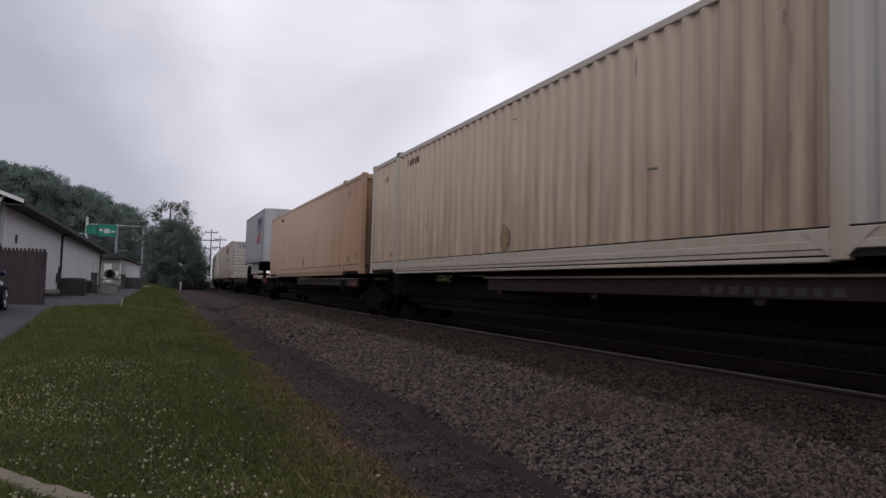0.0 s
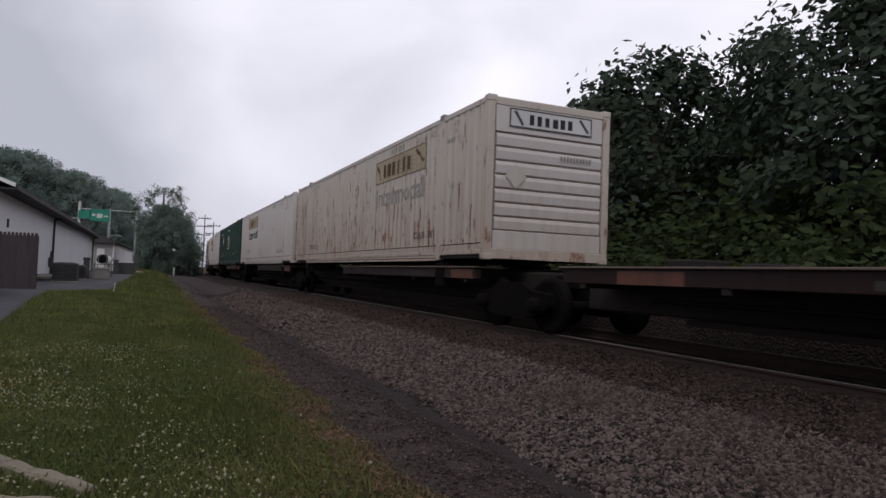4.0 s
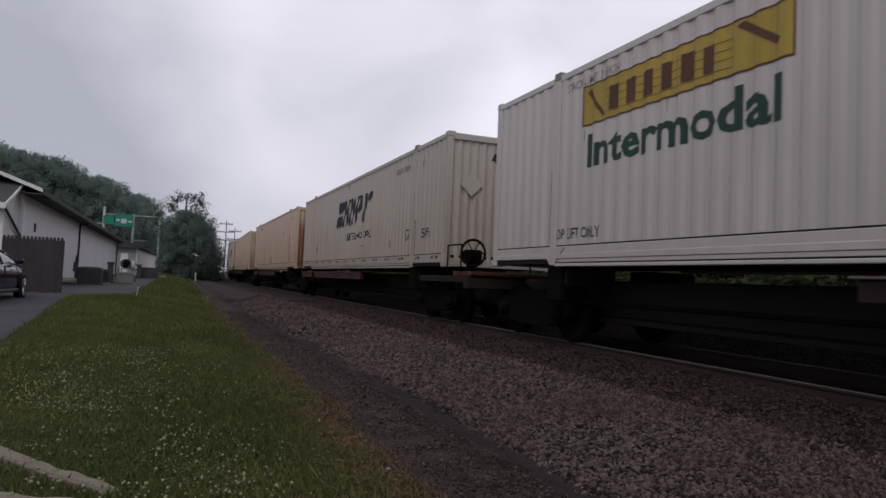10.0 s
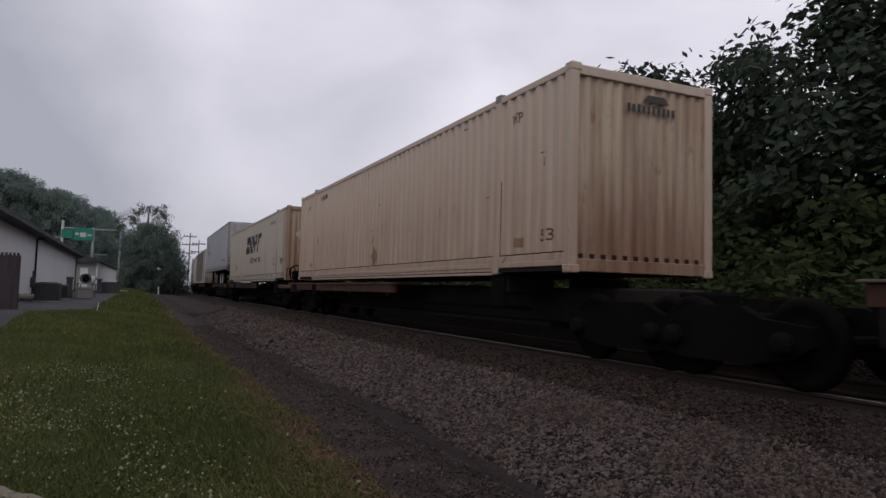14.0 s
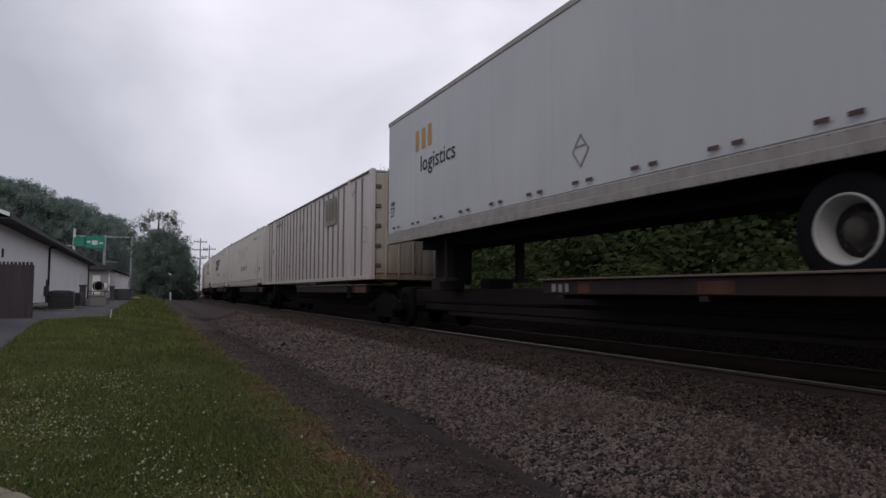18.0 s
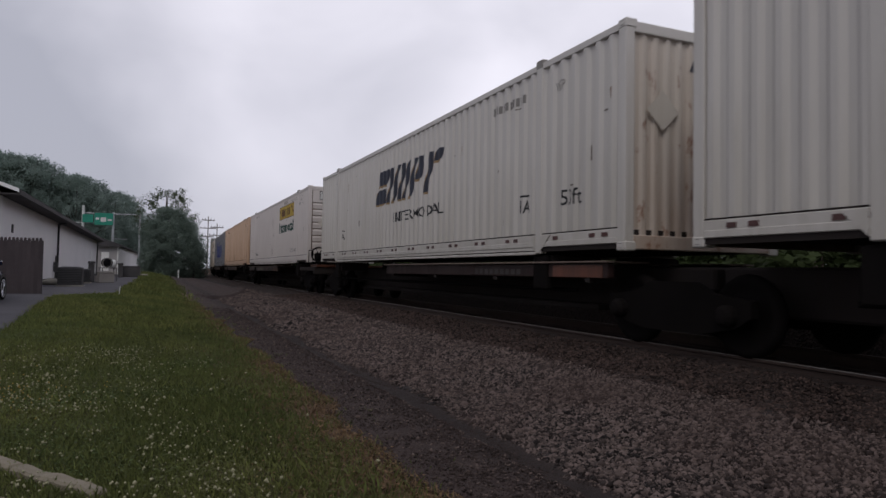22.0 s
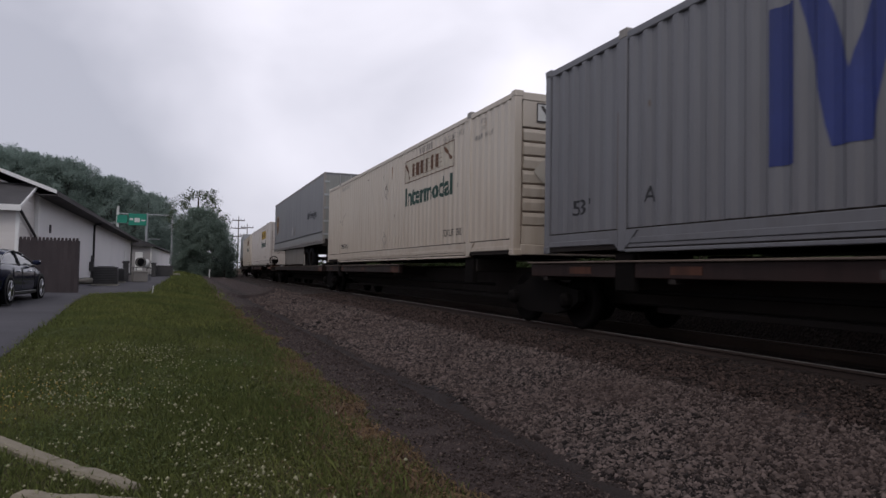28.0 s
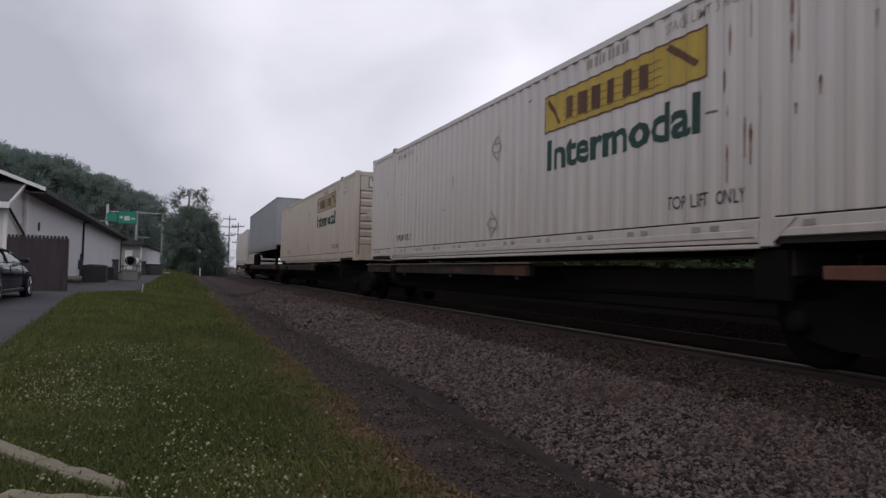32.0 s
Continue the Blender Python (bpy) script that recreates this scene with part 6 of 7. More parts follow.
def swept(name, stations, offs, mat, wobble=0.0):
    verts, faces, n = [], [], len(offs)
    for s in stations:
        for p in bed_row(s, offs):
            d = wobble * noise.noise((p[0] * 2.2, p[1] * 2.2, 0)) if wobble else 0
            verts.append((p[0], p[1], p[2] + d))
    for j in range(len(stations) - 1):
        for i in range(n - 1):
            a = j * n + i
            faces.append((a, a + 1, a + n + 1, a + n))
    me = bpy.data.meshes.new(name)
    me.from_pydata(verts, [], faces)
    me.materials.append(MATS[mat])
    return me


stations = list(np.arange(-400, 0, 8.0)) + list(np.arange(0, 40, 0.3)) + list(np.arange(40, 130, 2.0)) + list(np.arange(130, 470, 8.0))
bed = new("ballast", swept("ballast", stations, [(-4.3, -0.62), (-3.98, -0.475), (-3.2, -0.43), (-2.6, -0.33), (-2.0, -0.235), (-1.75, -0.22), (1.75, -0.22), (2.6, -0.33), (4.1, -0.7)], "ballast_bed", 0.03))
tagged(bed, "sloping shoulder of grey crushed stone ballast", "ballast", kind="structure")
foul = new("fouled_ballast", swept("fouled_ballast", stations, [(-2.12, -0.27), (-1.95, -0.205), (-1.3, -0.17), (-0.84, -0.085), (-0.78, -0.12), (-0.6, -0.17), (0, -0.19), (1.95, -0.205), (2.12, -0.27)], "ballast_foul", 0.02))
tagged(foul, "dark oily ballast between the rails", "ballast", kind="structure")

# added bank, not a known part: keeps the gap under the train black
far_side = new("far_verge", swept("far_verge", stations, [(1.72, -0.3), (1.78, -0.1), (1.9, 0.45), (2.6, 0.5), (3.4, 0.45), (6.8, -0.2)], "ballast_foul", 0.03))
tagged(far_side, "dark bank added behind the track to black out the gap under the train", "ground", kind="structure")

track = thing("track", "railway track of worn steel rails on dark wooden ties", "track", kind="structure")
prof = [(-0.07, -0.178), (-0.07, -0.165), (-0.012, -0.145), (-0.012, -0.05), (-0.036, -0.035), (-0.036, -0.006), (0.036, -0.006), (0.036, -0.035), (0.012, -0.05), (0.012, -0.145), (0.07, -0.165), (0.07, -0.178)]
for s in (-1, 1):
    r = put_mesh("rail", swept("rail", stations, [(s * 0.7525 + o, z) for o, z in prof], "rail_side"), track)
    if s < 0:
        put_mesh("rail_head", swept("rail_head", stations, [(s * 0.7525 + o, z) for o, z in ((-0.0385, -0.010), (-0.034, -0.004), (-0.024, -0.003))], "rail_head"), r, "polished running surface")

# ---------------------------------------------------------------- loose stone, grass, flowers
rng = np.random.default_rng(7)


def scatter(name, mat, base_v, base_f, places, scales, label, category, turn3=True, lean=0.0):
    """Many small copies of one shape, joined in one mesh."""
    n, k = len(places), len(base_v)
    a, bb, cc = rng.uniform(0, 6.283, (3, n))
    rz = np.zeros((n, 3, 3))
    rz[:, 0, 0], rz[:, 0, 1], rz[:, 1, 0], rz[:, 1, 1], rz[:, 2, 2] = np.cos(a), -np.sin(a), np.sin(a), np.cos(a), 1
    if turn3:
        rx = np.zeros((n, 3, 3))
        rx[:, 0, 0], rx[:, 1, 1], rx[:, 1, 2], rx[:, 2, 1], rx[:, 2, 2] = 1, np.cos(bb), -np.sin(bb), np.sin(bb), np.cos(bb)
        rot = rz @ rx
    else:
        rot = rz
    v = base_v[None] * scales[:, None, :]
    v = np.einsum("nij,nkj->nki", rot, v)
    if lean:
        v[:, :, 0] += v[:, :, 2] * rng.normal(0, lean, n)[:, None]
        v[:, :, 1] += v[:, :, 2] * rng.normal(0, lean, n)[:, None]
    v += places[:, None, :]
    f = base_f[None] + (np.arange(n) * k)[:, None, None]
    me = bpy.data.meshes.new(name)
    me.vertices.add(n * k)
    me.vertices.foreach_set("co", v.astype(np.float32).ravel())
    sides = base_f.shape[1]
    me.loops.add(f.size)
    me.loops.foreach_set("vertex_index", f.astype(np.int32).ravel())
    me.polygons.add(n * len(base_f))
    me.polygons.foreach_set("loop_start", np.arange(0, f.size, sides, dtype=np.int32))
    me.update(calc_edges=True)
    me.materials.append(MATS[mat])
    return tagged(new(name, me), label, category, kind="stuff")


heights = np.vectorize(ground_z)
paths = np.vectorize(path_z)


def bed_height(x):
    o = x - TRACK_X
    return np.interp(o, [-4.3, -3.98, -3.2, -2.6, -2.0, -1.75], [-0.62, -0.475, -0.43, -0.33, -0.235, -0.22])


chip_v = np.array([(1.1, 0.1, -0.2), (-1.0, -0.2, 0.1), (0.2, 1.0, 0.15), (-0.1, -1.05, -0.1), (0.25, -0.1, 0.95), (-0.2, 0.2, -0.9)])
chip_f = np.array([(0, 2, 4), (2, 1, 4), (1, 3, 4), (3, 0, 4), (2, 0, 5), (1, 2, 5), (3, 1, 5), (0, 3, 5)])
for y0, y1, count, size in ((-4, 1.2, 36000, 0.0175), (-9, -4, 16000, 0.025), (1.2, 7, 56000, 0.0150), (7, 14, 56000, 0.0175), (14, 40, 42000, 0.025)):
    y = rng.uniform(y0, y1, count)
    x = 2.62 + 2.06 * rng.uniform(0, 1, count) + rng.normal(0, 0.06, count) + 0.12 * np.sin(y * 1.1) + 0.07 * np.sin(y * 2.9 + 1)
    sz = size * rng.lognormal(0, 0.28, count)
    scatter("loose_ballast", "stone", chip_v, chip_f, np.stack([x, y, bed_height(x) + sz * 0.35], 1), np.stack([sz * 1.25, sz, sz * 0.75], 1), "angular grey and brown crushed stones lying loose", "ballast")
count = 26000
y = 1.0 + 27 * rng.uniform(0, 1, count) ** 1.5
x = 4.55 + 1.15 * rng.uniform(0, 1, count) ** 1.3
sz = (0.012 + 0.0005 * y) * rng.lognormal(0, 0.3, count)
top = np.interp(x - TRACK_X, [-2.12, -1.95, -1.3, -0.84], [-0.27, -0.205, -0.17, -0.085])
scatter("fouled_stones", "stone_foul", chip_v, chip_f, np.stack([x, y, np.maximum(top, bed_height(x)) + sz * 0.25], 1), np.stack([sz * 1.25, sz, sz * 0.75], 1), "dark rust-stained stones beside the rail", "ballast")
count = 42000
y = 1.5 + 22 * rng.uniform(0, 1, count) ** 1.6
x = np.where(rng.uniform(0, 1, count) < 0.45, 2.3 + 0.6 * rng.uniform(0, 1, count), 1.5 + 0.9 * rng.uniform(0, 1, count))
sz = 0.0056 * rng.lognormal(0, 0.35, count)
scatter("path_gravel", "grit", chip_v, chip_f, np.stack([x, y, np.maximum(np.maximum(paths(x, y), heights(x, y) - 0.08), bed_height(x)) + 0.003], 1), np.stack([sz * 1.2, sz, sz * 0.7], 1), "fine gravel strewn over the cinder path", "gravel")
count = 8500
y = 1.5 + 20 * rng.uniform(0, 1, count) ** 2.0
x = np.where(rng.uniform(0, 1, count) < 0.4, 2.68 + 0.24 * rng.uniform(0, 1, count), 1.7 + 0.7 * rng.uniform(0, 1, count) ** 0.8)
sz = 0.0088 * rng.lognormal(0, 0.35, count)
scatter("path_stones", "stone", chip_v, chip_f, np.stack([x, y, np.maximum(np.maximum(paths(x, y), heights(x, y) - 0.08), bed_height(x)) + 0.004], 1), np.stack([sz * 1.2, sz, sz * 0.7], 1), "small stones spilled from the ballast on the path", "gravel")

blade_v = np.array([(-0.5, 0, 0), (0.5, 0, 0), (0.22, 0.25, 0.6), (0.0, 0.7, 1.0)])
blade_f = np.array([(0, 1, 2), (0, 2, 3)])


def in_lawn(x, y):
    edge = np.array([yard_edge(v) for v in y])
    thin = np.clip((2.0 - x) / 1.15, 0, 1) ** 1.3
    clump = np.array([noise.noise((a * 1.8, c * 1.8, 7)) for a, c in zip(x, y)])
    return (x > edge - 0.06 + rng.normal(0, 0.05, len(x))) & (rng.uniform(0, 1, len(x)) < thin + 0.75 * clump * (x > 0.5))


for y0, y1, count, tall, wide in ((-5.0, 2.0, 30000, 0.045, 0.013), (2.0, 7, 95000, 0.036, 0.007), (7, 14, 90000, 0.04, 0.011), (14, 30, 70000, 0.05, 0.02), (30, 85, 30000, 0.12, 0.06)):
    y = rng.uniform(y0, y1, count)
    x = rng.uniform(-3.6, 1.95, count)
    k = in_lawn(x, y)
    x, y = x[k], y[k]
    z = heights(x, y)
    h = tall * rng.lognormal(0, 0.35, len(x))
    scatter("grass", "grass_blade", blade_v, blade_f, np.stack([x, y, z], 1), np.stack([np.full(len(x), wide), h * 0.7, h], 1), "short green mown grass", "grass", False, 0.3)
count = 44000
y = 3.0 + 17 * rng.uniform(0, 1, count) ** 1.3
x = rng.normal(0.35, 0.6, count)
k = np.array([noise.noise((a * 0.9, c * 0.5, 21)) > -0.12 for a, c in zip(x, y)]) & (x < 1.4) & (x > -1.2)
x, y = x[k], y[k]
h = 0.05 * rng.lognormal(0, 0.3, len(x))
scatter("long_grass", "grass_dark", blade_v, blade_f, np.stack([x, y, heights(x, y)], 1), np.stack([np.full(len(x), 0.009), h * 0.7, h], 1), "longer dark green grass in patches", "grass", False, 0.3)
count = 34000
y = 2.0 + 26 * rng.uniform(0, 1, count) ** 1.4
x = 1.75 - np.abs(rng.normal(0, 0.5, count)) + 0.12
k = rng.uniform(0, 1, count) < 0.8
x, y = x[k], y[k]
scatter("dry_grass", "straw", blade_v, blade_f, np.stack([x, y, heights(x, y)], 1), np.stack([np.full(len(x), 0.009), rng.uniform(0.03, 0.08, len(x)), rng.uniform(0.012, 0.045, len(x))], 1), "thin dry brown grass at the path's edge", "grass", False, 0.5)
oct_v = np.array([(1, 0, 0), (-1, 0, 0), (0, 1, 0), (0, -1, 0), (0, 0, 1), (0, 0, -1)], float)
oct_f = np.array([(0, 2, 4), (2, 1, 4), (1, 3, 4), (3, 0, 4), (2, 0, 5), (1, 2, 5), (3, 1, 5), (0, 3, 5)])
leaf_v = np.array([(-1, 0, 0.1), (0, -0.9, -0.05), (1, 0, 0.12), (0, 0.9, -0.05)])
leaf_f = np.array([(0, 1, 2), (0, 2, 3)])
for y0, y1, count, size in ((2.0, 6.5, 30000, 0.0085), (6.5, 14, 30000, 0.012)):
    y, x = rng.uniform(y0, y1, count), rng.uniform(-2.8, 1.5, count)
    patchy = np.array([noise.noise((a * 0.9, c * 0.7, 31)) + 0.5 * noise.noise((a * 3, c * 3, 17)) for a, c in zip(x, y)])
    k = (patchy > rng.uniform(-0.4, 0.3, count)) & in_lawn(x, y)
    x, y = x[k], y[k]
    sz = size * rng.lognormal(0, 0.3, len(x))
    scatter("clover_leaves", "clover_leaf", leaf_v, leaf_f, np.stack([x, y, heights(x, y) + rng.uniform(0.02, 0.055, len(x))], 1), np.stack([sz, sz, sz], 1), "low clover leaves among the grass", "clover", False, 0.4)
count = 1500
y = 2.6 + 9 * rng.uniform(0, 1, count) ** 1.3
x = 1.55 - np.abs(rng.normal(0, 0.5, count)) + rng.normal(0, 0.12, count)
sz = 0.011 * rng.lognormal(0, 0.35, count)
scatter("fallen_leaves", "dead_leaf", leaf_v, leaf_f, np.stack([x, y, heights(x, y) + rng.uniform(0.02, 0.045, count)], 1), np.stack([sz, sz * 0.7, sz], 1), "small dry brown leaves and husks strewn at the lawn's edge", "leaves", False, 0.5)
count = 3000
y = 3.6 + 7.5 * rng.uniform(0, 1, count) ** 1.2
x = rng.normal(-0.6, 0.85, count)
k = np.array([noise.noise((a * 1.3, bq * 0.9, 4)) + 0.5 * noise.noise((a * 4, bq * 3, 8)) > rng.uniform(-0.35, 0.25) for a, bq in zip(x, y)]) & (x < 0.9) & (x > -2.2)
x, y = x[k], y[k]
sz = 0.0086 * rng.lognormal(0, 0.3, len(x))
scatter("clover_flowers", "clover", oct_v, oct_f, np.stack([x, y, heights(x, y) + rng.uniform(0.04, 0.075, len(x))], 1), np.stack([sz, sz, sz], 1), "small white clover flowers in the grass", "flowers")
x, y = rng.normal(-1.5, 0.45, 170), rng.normal(7.4, 0.7, 170)
scatter("buttercups", "buttercup", oct_v, oct_f, np.stack([x, y, heights(x, y) + 0.055], 1), np.full((170, 3), 0.0095), "small yellow flowers in the grass", "flowers")
x, y = np.array([1.31, 1.1, 0.75, 1.45]), np.array([6.0, 8.6, 13.0, 4.4])
scatter("litter", "clover", oct_v, oct_f, np.stack([x, y, heights(x, y) + 0.05], 1), np.array([(0.028, 0.02, 0.012)] * 4), "scraps of white litter in the grass", "litter")

# foreground kerb stones
def kerb_stone(a, bq, label):
    a, bq = Vector(a), Vector(bq)
    length = (bq - a).length
    bm = box(0, length, -0.056, 0.056, -0.06, 0.055, 0.016)
    bmesh.ops.subdivide_edges(bm, edges=[e for e in bm.edges if abs((e.verts[0].co - e.verts[1].co).x) > length * 0.5], cuts=10)
    for w in bm.verts:
        w.co += Vector((0, 0.012, 0.012)) * noise.noise(w.co * 5)
    c = thing("kerb_stone", label, "kerb", "kerb stones in the grass", m=Matrix.Translation(a) @ (bq - a).to_track_quat("X", "Z").to_matrix().to_4x4())
    part("stone", bm, "kerb_concrete", c)


kerb_stone((-2.55, 7.55, ground_z(-2.55, 7.55)), (-0.76, 5.07, ground_z(-0.76, 5.07)), "weathered pale concrete kerb stone sunk in clover")
kerb_stone((-0.755, 5.05, ground_z(-0.76, 5.05)), (-0.23, 4.36, ground_z(-0.23, 4.36)), "weathered pale concrete kerb stone sunk in clover")
kerb_stone((-0.85, 4.42, ground_z(-0.8, 4.4)), (0.02, 3.93, ground_z(0, 4.0)), "short weathered concrete kerb stone in the grass")

# ---------------------------------------------------------------- trees


def crown_mesh(name, mat, clumps, leaves, spread, size, seed, low=0.25, gappy=0.0, cone=False):
    """Leaves in clumps round limb ends, within a crown of height 1 and half width spread."""
    r = np.random.default_rng(seed)
    cen = []
    while len(cen) < clumps:
        p = r.uniform(-1, 1, 3)
        h = (p[2] + 1) / 2
        z = low + (1 - low) * h
        lim = spread * ((1 - h) * 0.95 + 0.05 if cone else math.sqrt(max(0.0, 1 - (h * 1.75 - 0.8) ** 2)) if h > 0.0 else 0)
        d = math.hypot(p[0], p[1])
        if d > 1 or d < (0.25 if gappy else 0.18) * r.uniform(0, 1.6):
            continue
        k = lim * (1 + 0.28 * noise.noise((p[0] * 2.2 + seed, p[1] * 2.2, h * 3)))
        cen.append((p[0] * k, p[1] * k, z))
    cen = np.array(cen)
    n = clumps * leaves
    pos = np.repeat(cen, leaves, 0) + np.clip(r.normal(0, 1, (n, 3)), -1.7, 1.7) * size * 2.6 * np.repeat(r.uniform(0.6, 1.5, clumps), leaves)[:, None]
    face = r.normal(0, 0.55, (n, 3)) + (0, 0, 0.7) + pos * (1.2 / spread, 1.2 / spread, 0)
    face /= np.linalg.norm(face, axis=1)[:, None]
    u, w = r.normal(0, 1, (n, 3)), r.normal(0, 1, (n, 3))
    u -= face * np.sum(u * face, 1)[:, None]
    u /= np.linalg.norm(u, axis=1)[:, None]
    w -= face * np.sum(w * face, 1)[:, None]
    w -= u * np.sum(u * w, 1)[:, None]
    w /= np.linalg.norm(w, axis=1)[:, None]
    s = size * r.uniform(0.6, 1.4, n)[:, None]
    v = np.stack([pos - u * s, pos + w * s * 0.55, pos + u * s, pos - w * s * 0.55], 1).reshape(-1, 3)
    me = bpy.data.meshes.new(name)
    me.vertices.add(len(v))
    me.vertices.foreach_set("co", v.astype(np.float32).ravel())
    me.loops.add(n * 4)
    me.loops.foreach_set("vertex_index", np.arange(n * 4, dtype=np.int32))
    me.polygons.add(n)
    me.polygons.foreach_set("loop_start", np.arange(0, n * 4, 4, dtype=np.int32))
    me.update(calc_edges=True)
    me.materials.append(MATS[mat])
    return me, cen


def tree(kind, label, m, scale, mat="leaf", seed=1, clumps=90, leaves=40, spread=0.42, size=0.02, low=0.15, gappy=0.0, cone=False, group="trees beside the railway"):
    key = (mat, seed, clumps, leaves, spread, size, low, cone)
    if key not in SHARED:
        me, cen = crown_mesh("crown", mat, clumps, leaves, spread, size, seed, low, gappy, cone)
        t = rod((0, 0, -0.08), (0, 0, 0.55), 0.028, 9, 0.016)
        add(t, rod((0, 0, 0.5), (0.01, 0.01, 0.93), 0.016, 7, 0.004))
        for p in cen[:16]:
            z = p[2] * 0.62
            add(t, rod((0, 0, z), tuple(p), 0.009, 5, 0.002))
        ob = thing("tmp", "x", "tree")
        trunk = part("trunk", t, "bark", ob)
        SHARED[key] = (me, trunk.data)
        bpy.data.objects.remove(trunk)
        bpy.data.objects.remove(ob)
    me, trunk = SHARED[key]
    ob = thing(kind, label, "tree", group, m=m)
    ob.scale = scale
    put_mesh("trunk", trunk, ob)
    put_mesh("crown", me, ob)
    return ob


def stand(x, y, h, w, turn, seed, label="leafy broadleaf tree in full summer leaf", kind="tree", lower=0.1, **kw):
    tree(kind, label, pose(x, y, ground_z(x, y) - lower, 0, 0, turn), (w, w, h), seed=seed, **kw)


rt = random.Random(5)
# far side of the track
for i in range(26):
    y = 9 + i * 4.1 + rt.uniform(-1, 1)
    x = 18.5 + rt.uniform(-1.5, 2.5) + max(0, y - 40) * 0.09
    h = rt.uniform(8.7, 9.6) if y < 36 else rt.uniform(8.8, 10.2)
    stand(x, y, h, rt.uniform(8.5, 11), rt.uniform(0, 360), rt.choice((1, 2, 3)), mat="leaf", clumps=150, leaves=64, size=0.016)
for i in range(9):
    y = 14 + i * 11 + rt.uniform(-3, 3)
    stand(27 + rt.uniform(-2, 4), y, rt.uniform(10.0, 11.2), 10, rt.uniform(0, 360), rt.choice((1, 2, 3)), mat="leaf", clumps=150, leaves=64, size=0.016)
stand(19.0, 55, 10.6, 5.5, 30, 8, "dark spruce with drooping boughs", "spruce", mat="leaf_dark_haze", clumps=150, leaves=36, spread=0.3, size=0.017, low=0.08, cone=True)
for i in range(24):
    y = 3 + i * 3.0
    stand(12.4 + rt.uniform(-0.8, 0.8) + max(0, y - 40) * 0.05, y, rt.uniform(1.7, 2.6), rt.uniform(3.0, 4.2), rt.uniform(0, 360), rt.choice((5, 6)), "low tangled green bush on the bank", "bush", mat="weed", clumps=60, leaves=36, spread=0.46, size=0.035, low=0.0, group="bushes on the bank")
rb = random.Random(77)
for i in range(26):
    y = 1.5 + i * 2.9
    stand(15.0 + rb.uniform(-0.6, 0.6) + max(0, y - 40) * 0.06, y, rb.uniform(3.0, 3.8), rb.uniform(3.8, 4.6), rb.uniform(0, 360), rb.choice((5, 6)), "tall tangled green bush on the bank", "bush", mat="weed", clumps=60, leaves=36, spread=0.46, size=0.035, low=0.0, group="bushes on the bank")
for i in range(22):
    y = 6 + i * 4.2
    stand(17.6 + rb.uniform(-0.6, 0.6) + max(0, y - 40) * 0.07, y, rb.uniform(4.0, 4.8), rb.uniform(5.0, 6.0), rb.uniform(0, 360), rb.choice((5, 6)), "tall tangled green bush on the bank", "bush", mat="weed", clumps=60, leaves=36, spread=0.46, size=0.035, low=0.0, group="bushes on the bank")
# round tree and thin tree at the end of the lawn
stand(1.75, 86, 8.1, 6.7, 20, 4, "dense rounded dark green tree", "tree", mat="leaf_dark_haze", clumps=520, leaves=80, spread=0.5, size=0.0105, low=0.0)
stand(2.0, 87.5, 7.4, 7.2, 120, 14, "dense rounded dark green tree", "tree", mat="leaf_dark_haze", clumps=520, leaves=80, spread=0.5, size=0.0105, low=0.0)
stand(1.5, 95, 11.6, 10.0, 70, 9, "thin-crowned tree with sparse open leaves", "tree", mat="leaf_thin", clumps=95, leaves=60, spread=0.42, size=0.0095, low=0.45, gappy=1)
for i, (x, y, h) in enumerate(((4.9, 92, 5.5), (5.6, 99, 5.0))):
    stand(x, y, h, 4.2, i * 80, 10 + i, "leafy green bush at the end of the lawn", "bush", mat="leaf_dark_haze", clumps=80, leaves=36, spread=0.45, size=0.03, low=0.03, group="bushes on the bank")
# wooded hill on the left
for i in range(34):
    f = i / 33
    y = 118 + rt.uniform(0, 34)
    x = -4 - f * 52 + rt.uniform(-2, 2)
    want = np.interp(-x * 140 / y, [3, 5, 8, 12, 17, 22, 28, 60], [9, 14, 17.3, 18.2, 19.6, 22.2, 23, 26]) * y / 140
    base = ground_z(x, y)
    stand(x, y, max(7.0, (want - base) * 0.94 + rt.uniform(-1.2, 0.3)), rt.uniform(12, 16), rt.uniform(0, 360), rt.choice((21, 22, 23)), "tall leafy tree on the wooded hill", mat="leaf_far_haze", clumps=420, leaves=80, spread=0.46, size=0.0085, low=0.05, group="trees on the hill")

# ---------------------------------------------------------------- buildings on the left
WALL_X = -5.6


